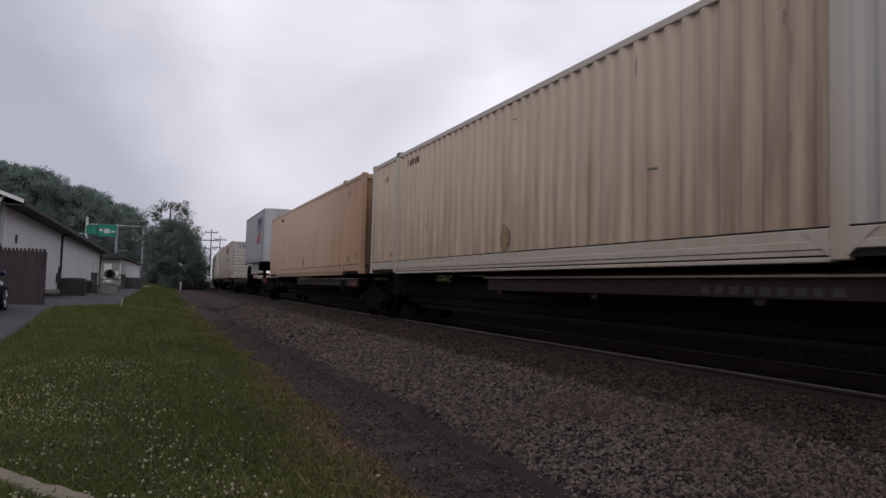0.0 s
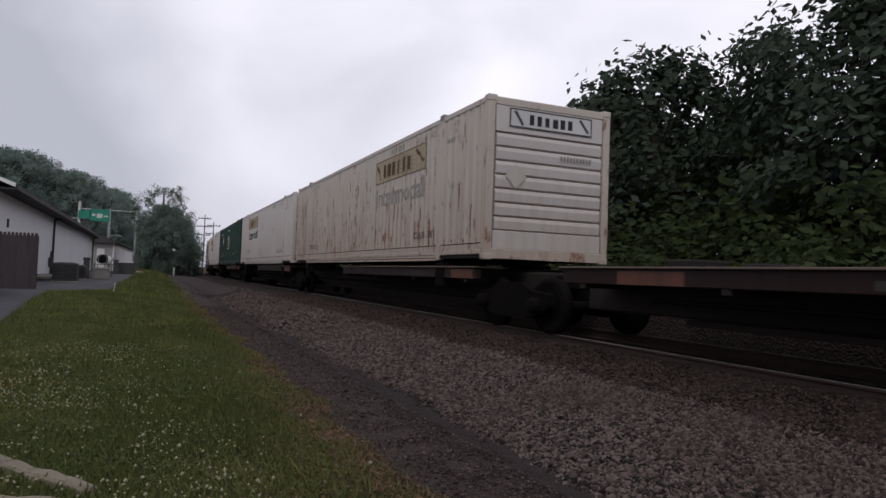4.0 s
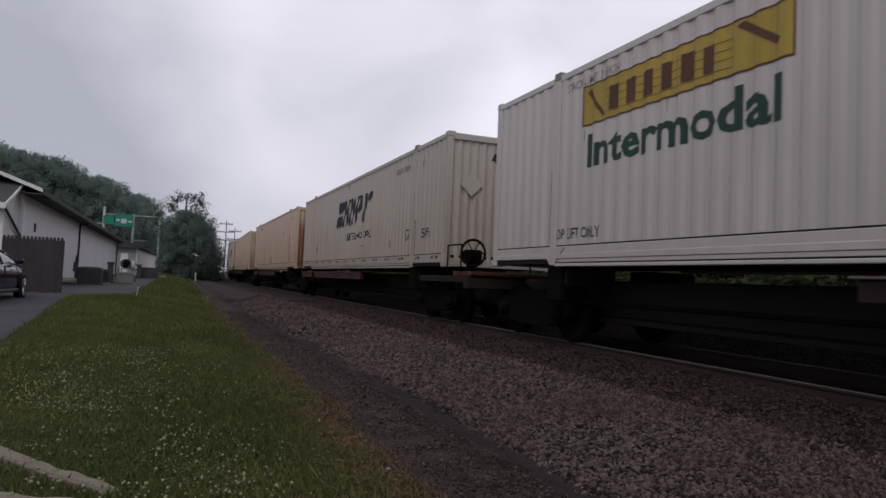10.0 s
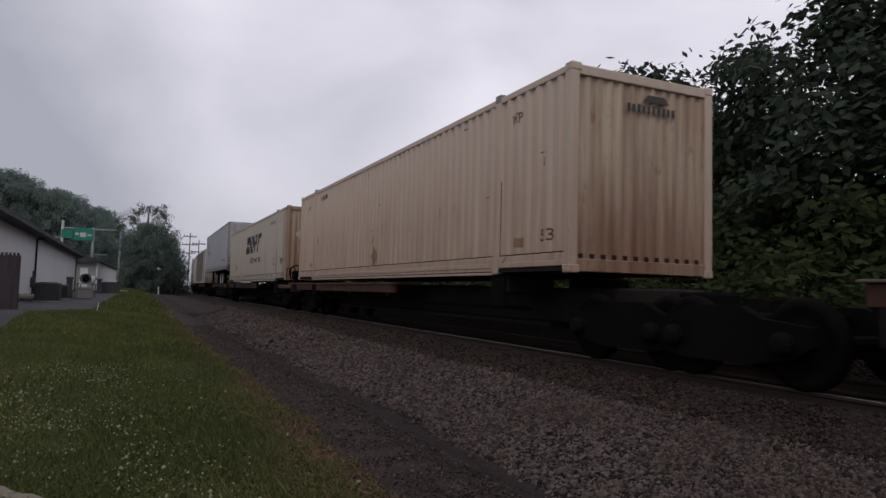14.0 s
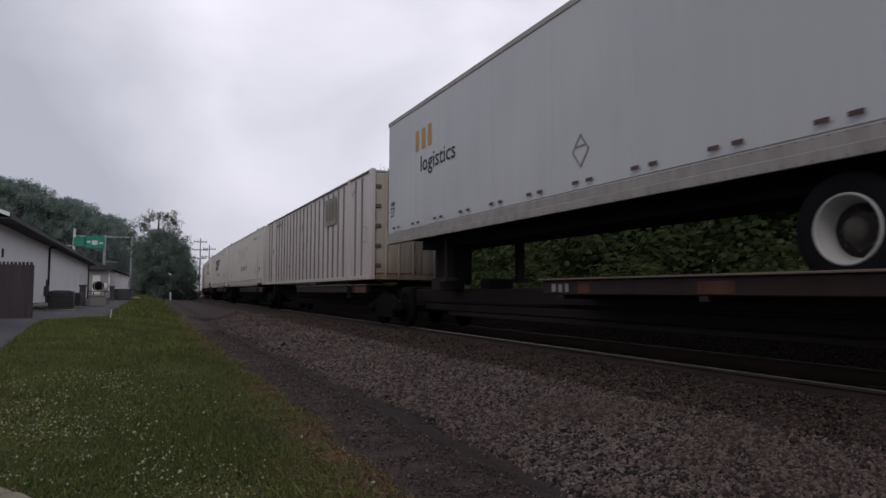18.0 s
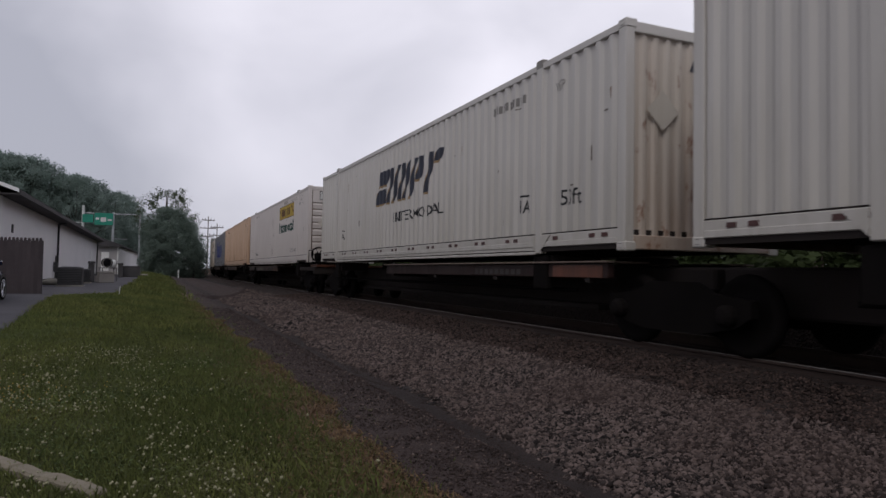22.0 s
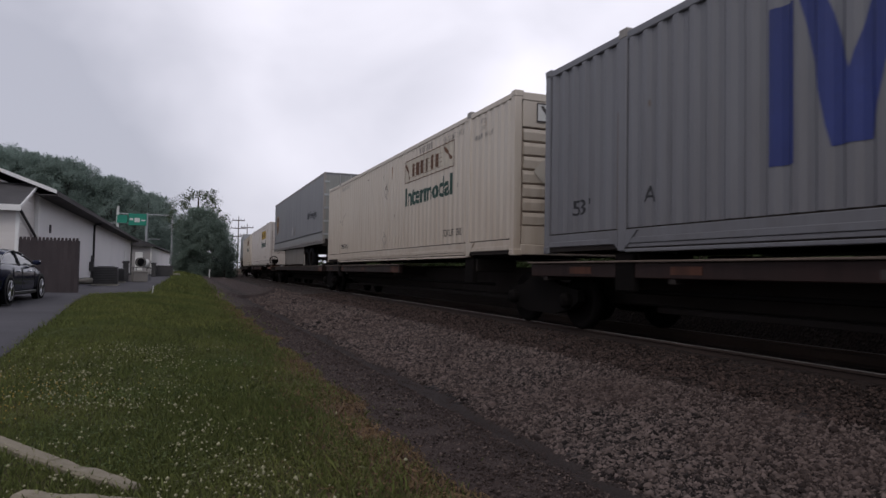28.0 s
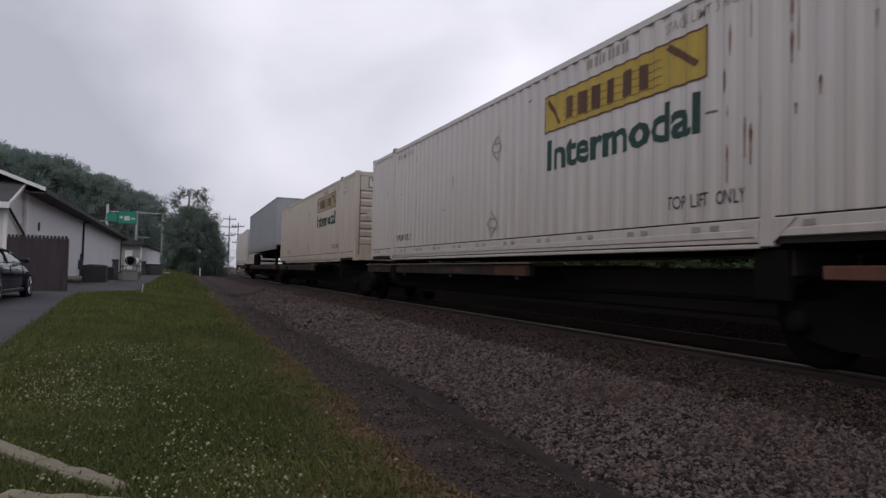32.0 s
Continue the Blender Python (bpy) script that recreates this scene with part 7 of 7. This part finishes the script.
def long_building():
    c = thing("workshop_building", "long low white-walled building with a dark shingle roof", "building")
    y0, y1, z0, ze = 31.4, 82.0, 0.12, 3.66
    x1, xr, zr = -17.0, -11.3, 6.1
    part("wall", box(WALL_X - 0.2, WALL_X, y0, y1, z0, ze), "siding_white", c, "plain white side wall")
    part("wall", box(x1, x1 + 0.2, y0, y1, z0, ze), "siding_white", c)
    part("wall", box(x1 + 0.2, WALL_X - 0.2, y1 - 0.2, y1, z0, ze), "siding_white", c)
    part("foundation", box(x1 + 0.06, WALL_X - 0.05, y0 + 0.05, y1 - 0.05, -0.4, z0), "foundation", c)
    gable = prism([(x1, z0), (WALL_X, z0), (WALL_X, ze), (xr, zr), (x1, ze)], 0.2)
    gable.transform(Matrix(((1, 0, 0, 0), (0, 0, 1, y0 - 0.22), (0, 1, 0, 0), (0, 0, 0, 1))))
    g = part("gable_wall", gable, "siding_tan", c, "tan lap siding on the gable")
    for i in range(22):
        z = z0 + 0.16 + i * 0.16
        part("siding_board", box(x1 + 0.05, WALL_X + 0.012, y0 - 0.245, y0 - 0.22, z, z + 0.145), "siding_tan", g)
    part("corner_board", box(WALL_X - 0.1, WALL_X + 0.03, y0 - 0.26, y0 + 0.12, z0, ze), "siding_edge", c, "white corner board")
    for s, xa in ((1, WALL_X + 0.75), (-1, x1 - 0.75)):
        zl = ze + 0.30 - 0.75 * (zr - ze) / (WALL_X - xr)
        sl = prism([(xr, zr + 0.06), (xa, zl + 0.06), (xa, zl + 0.2), (xr, zr + 0.2)], y1 - y0 + 1.4)
        sl.transform(Matrix(((1, 0, 0, 0), (0, 0, 1, y0 - 0.9), (0, 1, 0, 0), (0, 0, 0, 1))))
        part("roof_slope", sl, "shingle", c)
        part("fascia", box(min(xa, xa + 0.04 * s), max(xa, xa + 0.04 * s), y0 - 0.9, y1 + 0.5, zl - 0.02, zl + 0.17), "foundation", c, "dark gutter board")
        rk = prism([(xr, zr + 0.06), (xa, zl + 0.06), (xa, zl + 0.21), (xr, zr + 0.21)], 0.05)
        rk.transform(Matrix(((1, 0, 0, 0), (0, 0, 1, y0 - 0.96), (0, 1, 0, 0), (0, 0, 0, 1))))
        part("rake_board", rk, "siding_edge", c, "white rake board")
        if s > 0:
            part("soffit", box(WALL_X, xa, y0 - 0.9, y1 + 0.4, zl - 0.02, zl + 0.02), "foundation", c)
    for y in (48.8, 81.6):
        d = part("downspout", rod((WALL_X + 0.07, y, z0 - 0.2), (WALL_X + 0.07, y, ze - 0.15), 0.06, 8), "car_trim", c, "dark downspout")
        part("elbow", rod((WALL_X + 0.07, y, ze - 0.15), (WALL_X + 0.5, y, ze - 0.05), 0.06, 8), "car_trim", d)
    part("panel_seam", box(WALL_X - 0.01, WALL_X + 0.012, 49.4, 49.46, z0, ze - 0.1), "siding_edge", c)
    part("wall_vent", box(WALL_X - 0.02, WALL_X + 0.05, 33.7, 33.95, 2.25, 2.62, 0.01), "bin_grey", c, "small dark wall vent")
    dr = part("door", box(WALL_X - 0.03, WALL_X + 0.05, 73.5, 75.0, 0.0, 2.4, 0.01), "siding_edge", c, "bright white side door")
    part("handle", box(WALL_X + 0.05, WALL_X + 0.1, 73.7, 73.8, 1.0, 1.1), "galvanised", dr)
    part("meter_box", box(WALL_X, WALL_X + 0.25, 47.3, 47.7, 0.5, 1.1, 0.02), "bin_grey", c, "grey meter box")
    part("meter_pipe", rod((WALL_X + 0.12, 47.5, -0.1), (WALL_X + 0.12, 47.5, 1.5), 0.05, 8), "bin_grey", c)
    for y in (34.0, 36.2):
        part("roof_vent", rod((WALL_X - 1.4, y, 3.9), (WALL_X - 1.4, y, 4.55), 0.1, 8), "galvanised", c)


def side_wing():
    """The lower wing with a lean-to roof in front of the gable."""
    c = thing("side_wing", "low tan wing with lap siding and a lean-to shingle roof", "building")
    x0, x1, y0, y1, ze, zt = -15.5, -5.72, 28.4, 31.1, 3.0, 3.98
    bm = prism([(y0, -0.3), (y1, -0.3), (y1, zt - 0.05), (y0, ze)], x1 - x0)
    bm.transform(Matrix(((0, 0, 1, x0), (1, 0, 0, 0), (0, 1, 0, 0), (0, 0, 0, 1))))
    w = part("wall", bm, "siding_tan", c, "tan lap siding")
    for i in range(19):
        z = -0.2 + i * 0.16
        part("siding_board", box(x0, x1 + 0.02, y0 - 0.022, y0 - 0.001, z, z + 0.145), "siding_tan", w)
    for i in range(23):
        z = -0.2 + i * 0.16
        ya = y0 if z + 0.145 < ze else y0 + (z + 0.145 - ze) / (zt - ze) * (y1 - y0)
        if ya < y1 - 0.1:
            part("siding_board", box(x1 + 0.001, x1 + 0.02, ya, y1, z, z + 0.145), "siding_tan", w)
    k = (zt - ze) / (y1 - y0)
    bm = prism([(y0 - 0.3, ze - 0.3 * k + 0.03), (y1, zt + 0.03), (y1, zt + 0.13), (y0 - 0.3, ze - 0.3 * k + 0.13)], x1 + 0.1 - x0)
    bm.transform(Matrix(((0, 0, 1, x0), (1, 0, 0, 0), (0, 1, 0, 0), (0, 0, 0, 1))))
    part("roof", bm, "shingle", c)
    part("fascia", box(x0, x1 + 0.14, y0 - 0.35, y0 - 0.301, ze - 0.3 * k - 0.1, ze - 0.3 * k + 0.12), "siding_edge", c, "white fascia board")
    bm = prism([(y0 - 0.3, ze - 0.3 * k), (y1, zt), (y1, zt + 0.12), (y0 - 0.3, ze - 0.3 * k + 0.12)], 0.04)
    bm.transform(Matrix(((0, 0, 1, x1 + 0.102), (1, 0, 0, 0), (0, 1, 0, 0), (0, 0, 0, 1))))
    part("rake_board", bm, "siding_edge", c, "white rake board")
    part("corner_board", box(x1 - 0.08, x1 + 0.03, y0 - 0.03, y0 + 0.1, -0.3, ze), "siding_edge", c)
    part("downspout", rod((x1 + 0.1, y0 - 0.25, 2.84), (x1 + 0.1, y1 - 0.2, 2.0), 0.05, 8), "car_trim", c, "slanting dark downspout")
    part("downspout", rod((x1 + 0.1, y1 - 0.2, 2.0), (x1 + 0.1, y1 - 0.2, -0.1), 0.05, 8), "car_trim", c, "dark downspout")


def far_shed():
    c = thing("shed", "white shed with a dark roof beyond the long building", "building", m=pose(-3.72, 87, 0, 0, 0, -1.93))
    part("wall", box(-0.2, 0, 0.2, 43, -0.5, 3.42), "siding_white", c, "white side wall")
    # same siding as the side wall, its shade painted in as grey
    part("end_wall", box(-6.5, 0, 0, 0.2, -0.5, 3.42), "siding_shaded", c, "white end wall toned grey for its shade")
    part("wall", box(-6.5, -6.3, 0.2, 43, -0.5, 3.42), "siding_white", c)
    part("wall", box(-6.3, -0.2, 42.8, 43, -0.5, 3.42), "siding_white", c)
    part("corner_board", box(-0.1, 0.03, -0.03, 0.12, -0.4, 3.4), "siding_edge", c)
    part("door", box(-1.75, -0.95, -0.05, 0.02, 0.4, 2.6, 0.01), "siding_edge", c, "bright white door with glass")
    bm = prism([(-7.0, 3.26), (0.5, 3.26), (0.5, 3.42), (-3.2, 4.75), (-7.0, 3.42)], 44)
    bm.transform(Matrix(((1, 0, 0, 0), (0, 0, 1, -0.5), (0, 1, 0, 0), (0, 0, 0, 1))))
    part("roof", bm, "shingle", c)
    part("downspout", rod((0.05, 42.5, -0.4), (0.05, 42.5, 3.26), 0.12, 6), "car_trim", c, "dark downspout")


long_building()
side_wing()
far_shed()

# fence
fence = thing("wooden_fence", "dark brown stockade fence with pointed pickets", "fence", m=pose(-3.32, 25.4, -0.08, 0, 0, 176))
for i in range(16):
    bm = prism([(-0.0545, 0), (0.0545, 0), (0.0545, 1.72), (0.03, 1.84), (-0.03, 1.84), (-0.0545, 1.72)], 0.022)
    bm.transform(Matrix(((1, 0, 0, 0.06 + i * 0.111), (0, 0, 1, 0), (0, 1, 0, 0), (0, 0, 0, 1))))
    part("picket", bm, "fence_wood", fence)
for z in (0.35, 1.45):
    part("rail", box(0, 1.78, -0.045, 0.0, z, z + 0.09), "fence_wood", fence)
for x in (0.0, 1.68):
    part("post", box(x, x + 0.1, -0.14, -0.045, -0.1, 1.75, 0.01), "fence_wood", fence)


# yard clutter
def condenser(x, y, w, h):
    c = thing("condenser_unit", "dark grey outdoor air conditioner unit on the ground", "machine", "machines by the wall", m=pose(x, y, ground_z(x, y) + 0.04))
    part("case", box(-w / 2, w / 2, -w / 2, w / 2, 0.04, h, 0.03), "bin_grey", c)
    part("base", box(-w / 2 - 0.05, w / 2 + 0.05, -w / 2 - 0.05, w / 2 + 0.05, 0, 0.05), "concrete", c)
    for i in range(9):
        z = 0.14 + i * (h - 0.24) / 8
        part("louvre", box(-w / 2 - 0.012, w / 2 + 0.012, -w / 2 - 0.012, w / 2 + 0.012, z, z + 0.03), "car_trim", c)
    part("fan_guard", ring((0, 0, h + 0.01), (0, 0, 1), w * 0.36, 0.015), "car_trim", c)


condenser(-3.35, 34.3, 0.95, 0.85)
condenser(-3.35, 39.5, 0.75, 0.72)


def bin_box(x, y, w, d, h, mat, label, name="crate"):
    c = thing(name, label, "box", "clutter in the yard", m=pose(x, y, ground_z(x, y) + 0.04, 0, 0, 12))
    part("tub", box(-w / 2, w / 2, -d / 2, d / 2, 0, h * 0.88, 0.03), mat, c)
    part("lid", box(-w / 2 - 0.03, w / 2 + 0.03, -d / 2 - 0.03, d / 2 + 0.03, h * 0.88, h, 0.02), mat, c)


bin_box(-2.3, 40.6, 0.75, 0.7, 0.6, "ink_grey", "pale grey plastic tub standing in the yard", "tub")
bin_box(-2.85, 42.2, 0.5, 0.5, 0.35, "ink_grey", "low grey crate beside the tub", "crate")
bin_box(-3.1, 41.9, 0.28, 0.28, 1.15, "bin_grey", "narrow grey-brown bin by the wall", "bin")
bin_box(-1.55, 58.0, 1.2, 0.9, 0.85, "bin_grey", "dark grey bin by the shed", "bin")
bin_box(-2.25, 57.0, 0.3, 0.3, 1.1, "bin_grey", "narrow dark bin by the shed", "bin")


def reel_cart(m):
    """A small steel cart with a white-rimmed hose reel and a drum on it."""
    c = thing("hose_cart", "steel cart with a white-rimmed hose reel and drum", "cart", "clutter in the yard", m=m)
    for x in (-0.4, 0.4):
        for y in (-0.3, 0.3):
            part("leg", rod((x, y, 0), (x, y, 0.78), 0.025, 6), "bin_grey", c)
    for z in (0.3, 0.76):
        part("shelf", box(-0.45, 0.45, -0.35, 0.35, z, z + 0.04, 0.01), "bin_grey", c)
    r = part("reel", turned([(0.1, -0.16), (0.27, -0.15), (0.27, -0.12), (0.2, -0.1), (0.2, 0.1), (0.27, 0.12), (0.27, 0.15), (0.1, 0.16)], (-0.08, -0.05, 1.09), (0.3, -1, 0), 22), "rubber", c, "dark hose on a reel", True)
    part("rim", ring((-0.13, -0.22, 1.09), (0.3, -1, 0), 0.27, 0.02, 24, 8), "ink_grey", r, "pale rim of the reel")
    part("drum", turned([(0.02, 0.0), (0.17, 0.02), (0.18, 0.2), (0.17, 0.42), (0.09, 0.47)], (0.27, 0.05, 0.8), (0, 0, 1), 18), "ink_white", c, "white plastic drum", True)
    part("crate", box(-0.38, 0.1, -0.28, 0.25, 0.34, 0.6, 0.02), "ink_grey", c, "grey crate on the lower shelf")
    part("handle", rod((0.45, 0.3, 0.7), (0.62, 0.3, 1.2), 0.02, 6), "bin_grey", c)


reel_cart(pose(-2.4, 44.2, ground_z(-2.4, 44.2) + 0.04, 0, 0, 20))
c = thing("white_bag", "slumped pale sack at the foot of the wall", "sack", "clutter in the yard", m=pose(-4.3, 36.0, ground_z(-4.3, 36.0) + 0.04))
bm = bmesh.new()
bmesh.ops.create_icosphere(bm, subdivisions=3, radius=0.3)
for w in bm.verts:
    w.co = Vector((w.co.x * 1.5, w.co.y, max(-0.12, w.co.z * 0.6) + 0.12)) * (1 + 0.2 * noise.noise(w.co * 7))
part("sack", bm, "concrete", c, "", True)
stake = thing("stake", "thin white stake at the edge of the lawn", "post", m=pose(-1.05, 26.0, ground_z(-1.05, 26.0), 0, 8, 0))
part("stick", box(-0.015, 0.015, -0.015, 0.015, -0.1, 0.32, 0.004), "ink_white", stake)
slab = thing("stone_slab", "pale flat stone lying in the rough grass", "stone", m=pose(-0.6, 62.0, ground_z(-0.6, 62.0)))
part("stone", box(-0.3, 0.3, -0.25, 0.25, -0.05, 0.24, 0.06), "concrete", slab)


# parked car
def lofted(stations):
    """A closed skin through cross-sections that all have the same number of points."""
    bm = bmesh.new()
    rows = [[bm.verts.new(p) for p in st] for st in stations]
    for p, q in zip(rows, rows[1:]):
        for k in range(len(p) - 1):
            bm.faces.new((p[k], p[k + 1], q[k + 1], q[k]))
    bm.faces.new(rows[0]), bm.faces.new(rows[-1])
    return bm


def sedan(m):
    c = thing("parked_car", "dark navy saloon car parked on the asphalt", "car", m=m)
    ys = [-2.36, -2.32, -2.2, -1.9, -1.5, -1.0, -0.4, 0.3, 0.9, 1.3, 1.7, 2.0, 2.2, 2.3]

    def section(y):
        w = float(np.interp(y, [-2.36, -2.2, -1.6, 0, 1.5, 2.0, 2.3], [0.68, 0.82, 0.90, 0.91, 0.89, 0.8, 0.58]))
        top = float(np.interp(y, [-2.36, -2.2, -1.7, -0.5, 1.0, 1.7, 2.1, 2.3], [0.86, 1.0, 1.03, 1.0, 0.97, 0.88, 0.76, 0.62]))
        low = float(np.interp(y, [-2.36, -2.1, 2.0, 2.3], [0.42, 0.24, 0.22, 0.34]))
        half = [(w * 0.9, low), (w, low + 0.16), (w, min(0.66, top - 0.16)), (w * 0.985, top - 0.1), (w * 0.9, top - 0.02), (w * 0.5, top + 0.02)]
        return [(a, y, z) for a, z in half] + [(-a, y, z) for a, z in reversed(half)]

    part("body", lofted([section(y) for y in ys]), "car_paint", c, "", True)
    roof_y = [-1.85, -1.6, -1.3, -0.95, -0.5, 0.0, 0.35, 0.75, 1.1]
    roof_z = [0.99, 1.11, 1.23, 1.31, 1.35, 1.34, 1.29, 1.14, 0.96]

    def cabin(y, z, grow=0.0):
        k = max(0.0, (z - 0.95) / 0.5)
        half = [(0.83, 0.93), (0.83 - 0.1 * k, 0.93 + (z - 0.93) * 0.5), (0.83 - 0.22 * k, z - 0.04 * k), (0.5, z + 0.01 * k)]
        return [(a + grow, y, h + grow) for a, h in half] + [(-a - grow, y, h + grow) for a, h in reversed(half)]

    part("glasshouse", lofted([cabin(y, z) for y, z in zip(roof_y, roof_z)]), "car_glass", c, "dark reflecting windows", True)
    top = [cabin(y, z, 0.008)[2:-2] for y, z in zip(roof_y, roof_z) if -1.4 < y < 0.4]
    part("roof_panel", lofted([[(a, y, h - 0.03) for a, y, h in top[0]]] + top + [[(a, y, h - 0.03) for a, y, h in top[-1]]]), "car_paint", c, "", True)
    for s in (-1, 1):
        line = [(s * abs(cabin(y, z)[2][0]) + s * 0.012, y, cabin(y, z)[2][2]) for y, z in zip(roof_y, roof_z)]
        trim = part("window_trim", rod(line[0], line[-1][:2] + (0.97,), 0.009, 6), "rim_steel", c, "bright window trim")
        for p, q in zip(line, line[1:]):
            part("trim_arc", rod(p, q, 0.009, 6), "rim_steel", trim)
        part("pillar", rod((s * 0.84, -0.42, 0.95), (s * 0.66, -0.36, 1.33), 0.035, 6), "car_trim", c)
        part("rear_pillar", lofted([[(s * 0.835, -1.9, 0.95), (s * 0.835, -1.3, 0.95), (s * 0.74, -1.35, 1.18)], [(s * 0.80, -1.9, 0.95), (s * 0.80, -1.3, 0.95), (s * 0.70, -1.35, 1.18)]]), "car_paint", c)
        part("mirror", box(min(s * 0.86, s * 1.06), max(s * 0.86, s * 1.06), 0.62, 0.78, 0.97, 1.1, 0.035), "car_paint", c)
        part("tail_lamp", box(min(s * 0.45, s * 0.8), max(s * 0.45, s * 0.8), -2.37, -2.2, 0.74, 0.9, 0.02), "lamp_red", c)
        part("headlamp", box(min(s * 0.4, s * 0.74), max(s * 0.4, s * 0.74), 1.95, 2.2, 0.6, 0.72, 0.03), "chrome", c)
        for y in (-1.42, 1.43):
            # body has no arch opening; a black disc paints its dark inside
            part("wheel_arch", turned([(0.385, 0.0), (0.385, 0.02), (0.3, 0.022)], (s * 0.9, y, 0.345), (s, 0, 0), 24), "car_trim", c, "black disc painting the shade in the wheel arch")
            t = part("tyre", turned([(0.2, -0.1), (0.31, -0.11), (0.335, -0.07), (0.335, 0.06), (0.31, 0.1), (0.24, 0.09)], (s * 0.84, y, 0.335), (s, 0, 0), 28), "rubber", c, "", True)
            r = part("rim", turned([(0.245, 0.0), (0.25, 0.1), (0.225, 0.1), (0.2, 0.04), (0.06, 0.05), (0.03, 0.07)], (s * 0.84, y, 0.335), (s, 0, 0), 24), "rim_steel", t, "", True)
            for k in range(10):
                q = 2 * math.pi * k / 10
                part("spoke", rod((s * 0.925, y, 0.335), (s * 0.925, y + 0.22 * math.cos(q), 0.335 + 0.22 * math.sin(q)), 0.018, 6), "chrome", r)
        for y in (-1.1, -0.36, 0.86):
            part("door_seam", box(s * 0.905 - 0.006, s * 0.905 + 0.008, y - 0.006, y + 0.006, 0.36, 0.9), "car_trim", c)
        for y in (-0.62, 0.42):
            part("door_handle", box(s * 0.91 - 0.02, s * 0.91 + 0.02, y - 0.2, y, 0.79, 0.82, 0.008), "chrome", c)
        part("side_skirt", box(s * 0.88 - 0.02, s * 0.88 + 0.03, -1.0, 1.0, 0.2, 0.3, 0.02), "car_trim", c)
    part("bumper", box(-0.7, 0.7, -2.4, -2.25, 0.36, 0.52, 0.03), "car_trim", c)


sedan(pose(-4.78, 20.5, ground_z(-4.4, 20.6) + 0.04, 0, 0, -3.3))

# ---------------------------------------------------------------- far signs and poles
def sign_gantry():
    c = thing("sign_gantry", "highway gantry with green direction signs above the roofs", "road sign", m=pose(-10.5 * 0.9, 108, 0.08) @ Matrix.Scale(0.9, 4))
    part("post", rod((0.2, 0, 0.0), (0.2, 0, 10.6), 0.2, 10), "ink_white", c, "white painted post")
    part("post", rod((4.5, 0, 0.0), (4.5, 0, 9.7), 0.2, 10), "galvanised", c)
    part("post", rod((8.4, 0, 0.0), (8.4, 0, 9.6), 0.14, 10), "galvanised", c)
    for z in (9.45, 7.85):
        part("beam", rod((-1.6 if z < 8 else 0, 0, z), (8.4 if z > 9 else 4.5, 0, z), 0.08, 8), "galvanised", c)
    for i in range(8):
        x = i * 0.56
        part("lattice", rod((x, 0, 7.85 if i % 2 else 9.45), (x + 0.56, 0, 9.45 if i % 2 else 7.85), 0.04, 6), "galvanised", c)
    part("walkway", box(4.4, 6.6, -0.3, 0.3, 5.4, 5.5), "galvanised", c)
    p = part("sign_panel", box(1.8, 4.5, -0.35, -0.28, 7.6, 9.5, 0.02), "sign_green", c, "green direction sign")
    part("sign_panel", box(0.1, 1.65, -0.35, -0.28, 7.9, 9.2, 0.02), "sign_green", c, "green direction sign")
    part("sign_shield", box(2.7, 3.5, -0.38, -0.35, 8.1, 8.8), "ink_white", p)
    part("sign_bars", box(2.0, 2.5, -0.38, -0.35, 8.4, 8.75), "ink_white", p)
    part("sign_bars", box(3.7, 4.3, -0.38, -0.35, 8.3, 8.55), "ink_white", p)
    part("lamp_pole", rod((9.6, 8, 0), (9.6, 8, 9.6), 0.1, 8), "galvanised", c)


sign_gantry()


def power_pole(x, y, h):
    c = thing("utility_pole", "tall dark wooden utility pole with crossarms", "pole", "utility poles", m=pose(x, y, ground_z(x, y)))
    part("mast", rod((0, 0, -1), (0, 0, h), 0.15, 10, 0.09), "post_wood", c)
    for z, w in ((h - 0.9, 1.3), (h - 2.6, 1.6), (h - 4.4, 1.2)):
        a = part("crossarm", box(-w, w, -0.08, 0.08, z, z + 0.16), "post_wood", c)
        for s in (-0.9, -0.4, 0.4, 0.9):
            part("insulator", rod((s * w, 0, z + 0.16), (s * w, 0, z + 0.42), 0.06, 8), "bin_grey", a)


power_pole(10.6, 150, 12.6)
power_pole(12.5, 151, 11.2)
mk = thing("marker_post", "small white marker post beside the track", "post", m=pose(2.5, 75, ground_z(2.5, 75)))
part("post", box(-0.06, 0.06, -0.04, 0.04, -0.1, 0.95, 0.01), "ink_white", mk)
part("plate", box(-0.08, 0.08, -0.06, -0.04, 0.7, 0.95), "ink_white", mk)

# ---------------------------------------------------------------- ties, laid last
tie_bm = box(-1.3, 1.3, -0.115, 0.115, -0.36, -0.196, 0.012)
tie = part("tie", tie_bm, "tie_wood", track)
tie_mesh = tie.data
for i in range(239):
    s = -8 + i * 0.52
    x, y, turn = along(s)
    ob = tie if i == 0 else put_mesh("tie", tie_mesh, track)
    ob.matrix_basis = pose(x, y, 0.006 * math.sin(i * 2.7), 0, 0, turn + 0.6 * math.sin(i * 1.7))


# ---------------------------------------------------------------- movement
def motions():
    for ob, u in TRAIN:
        rows = []
        for k in range(33):
            x, y, turn = along(u - gone(k))
            rows.append((k, pose(x, y, 0, 0, 0, turn)))
        walk(ob, rows)


motions()
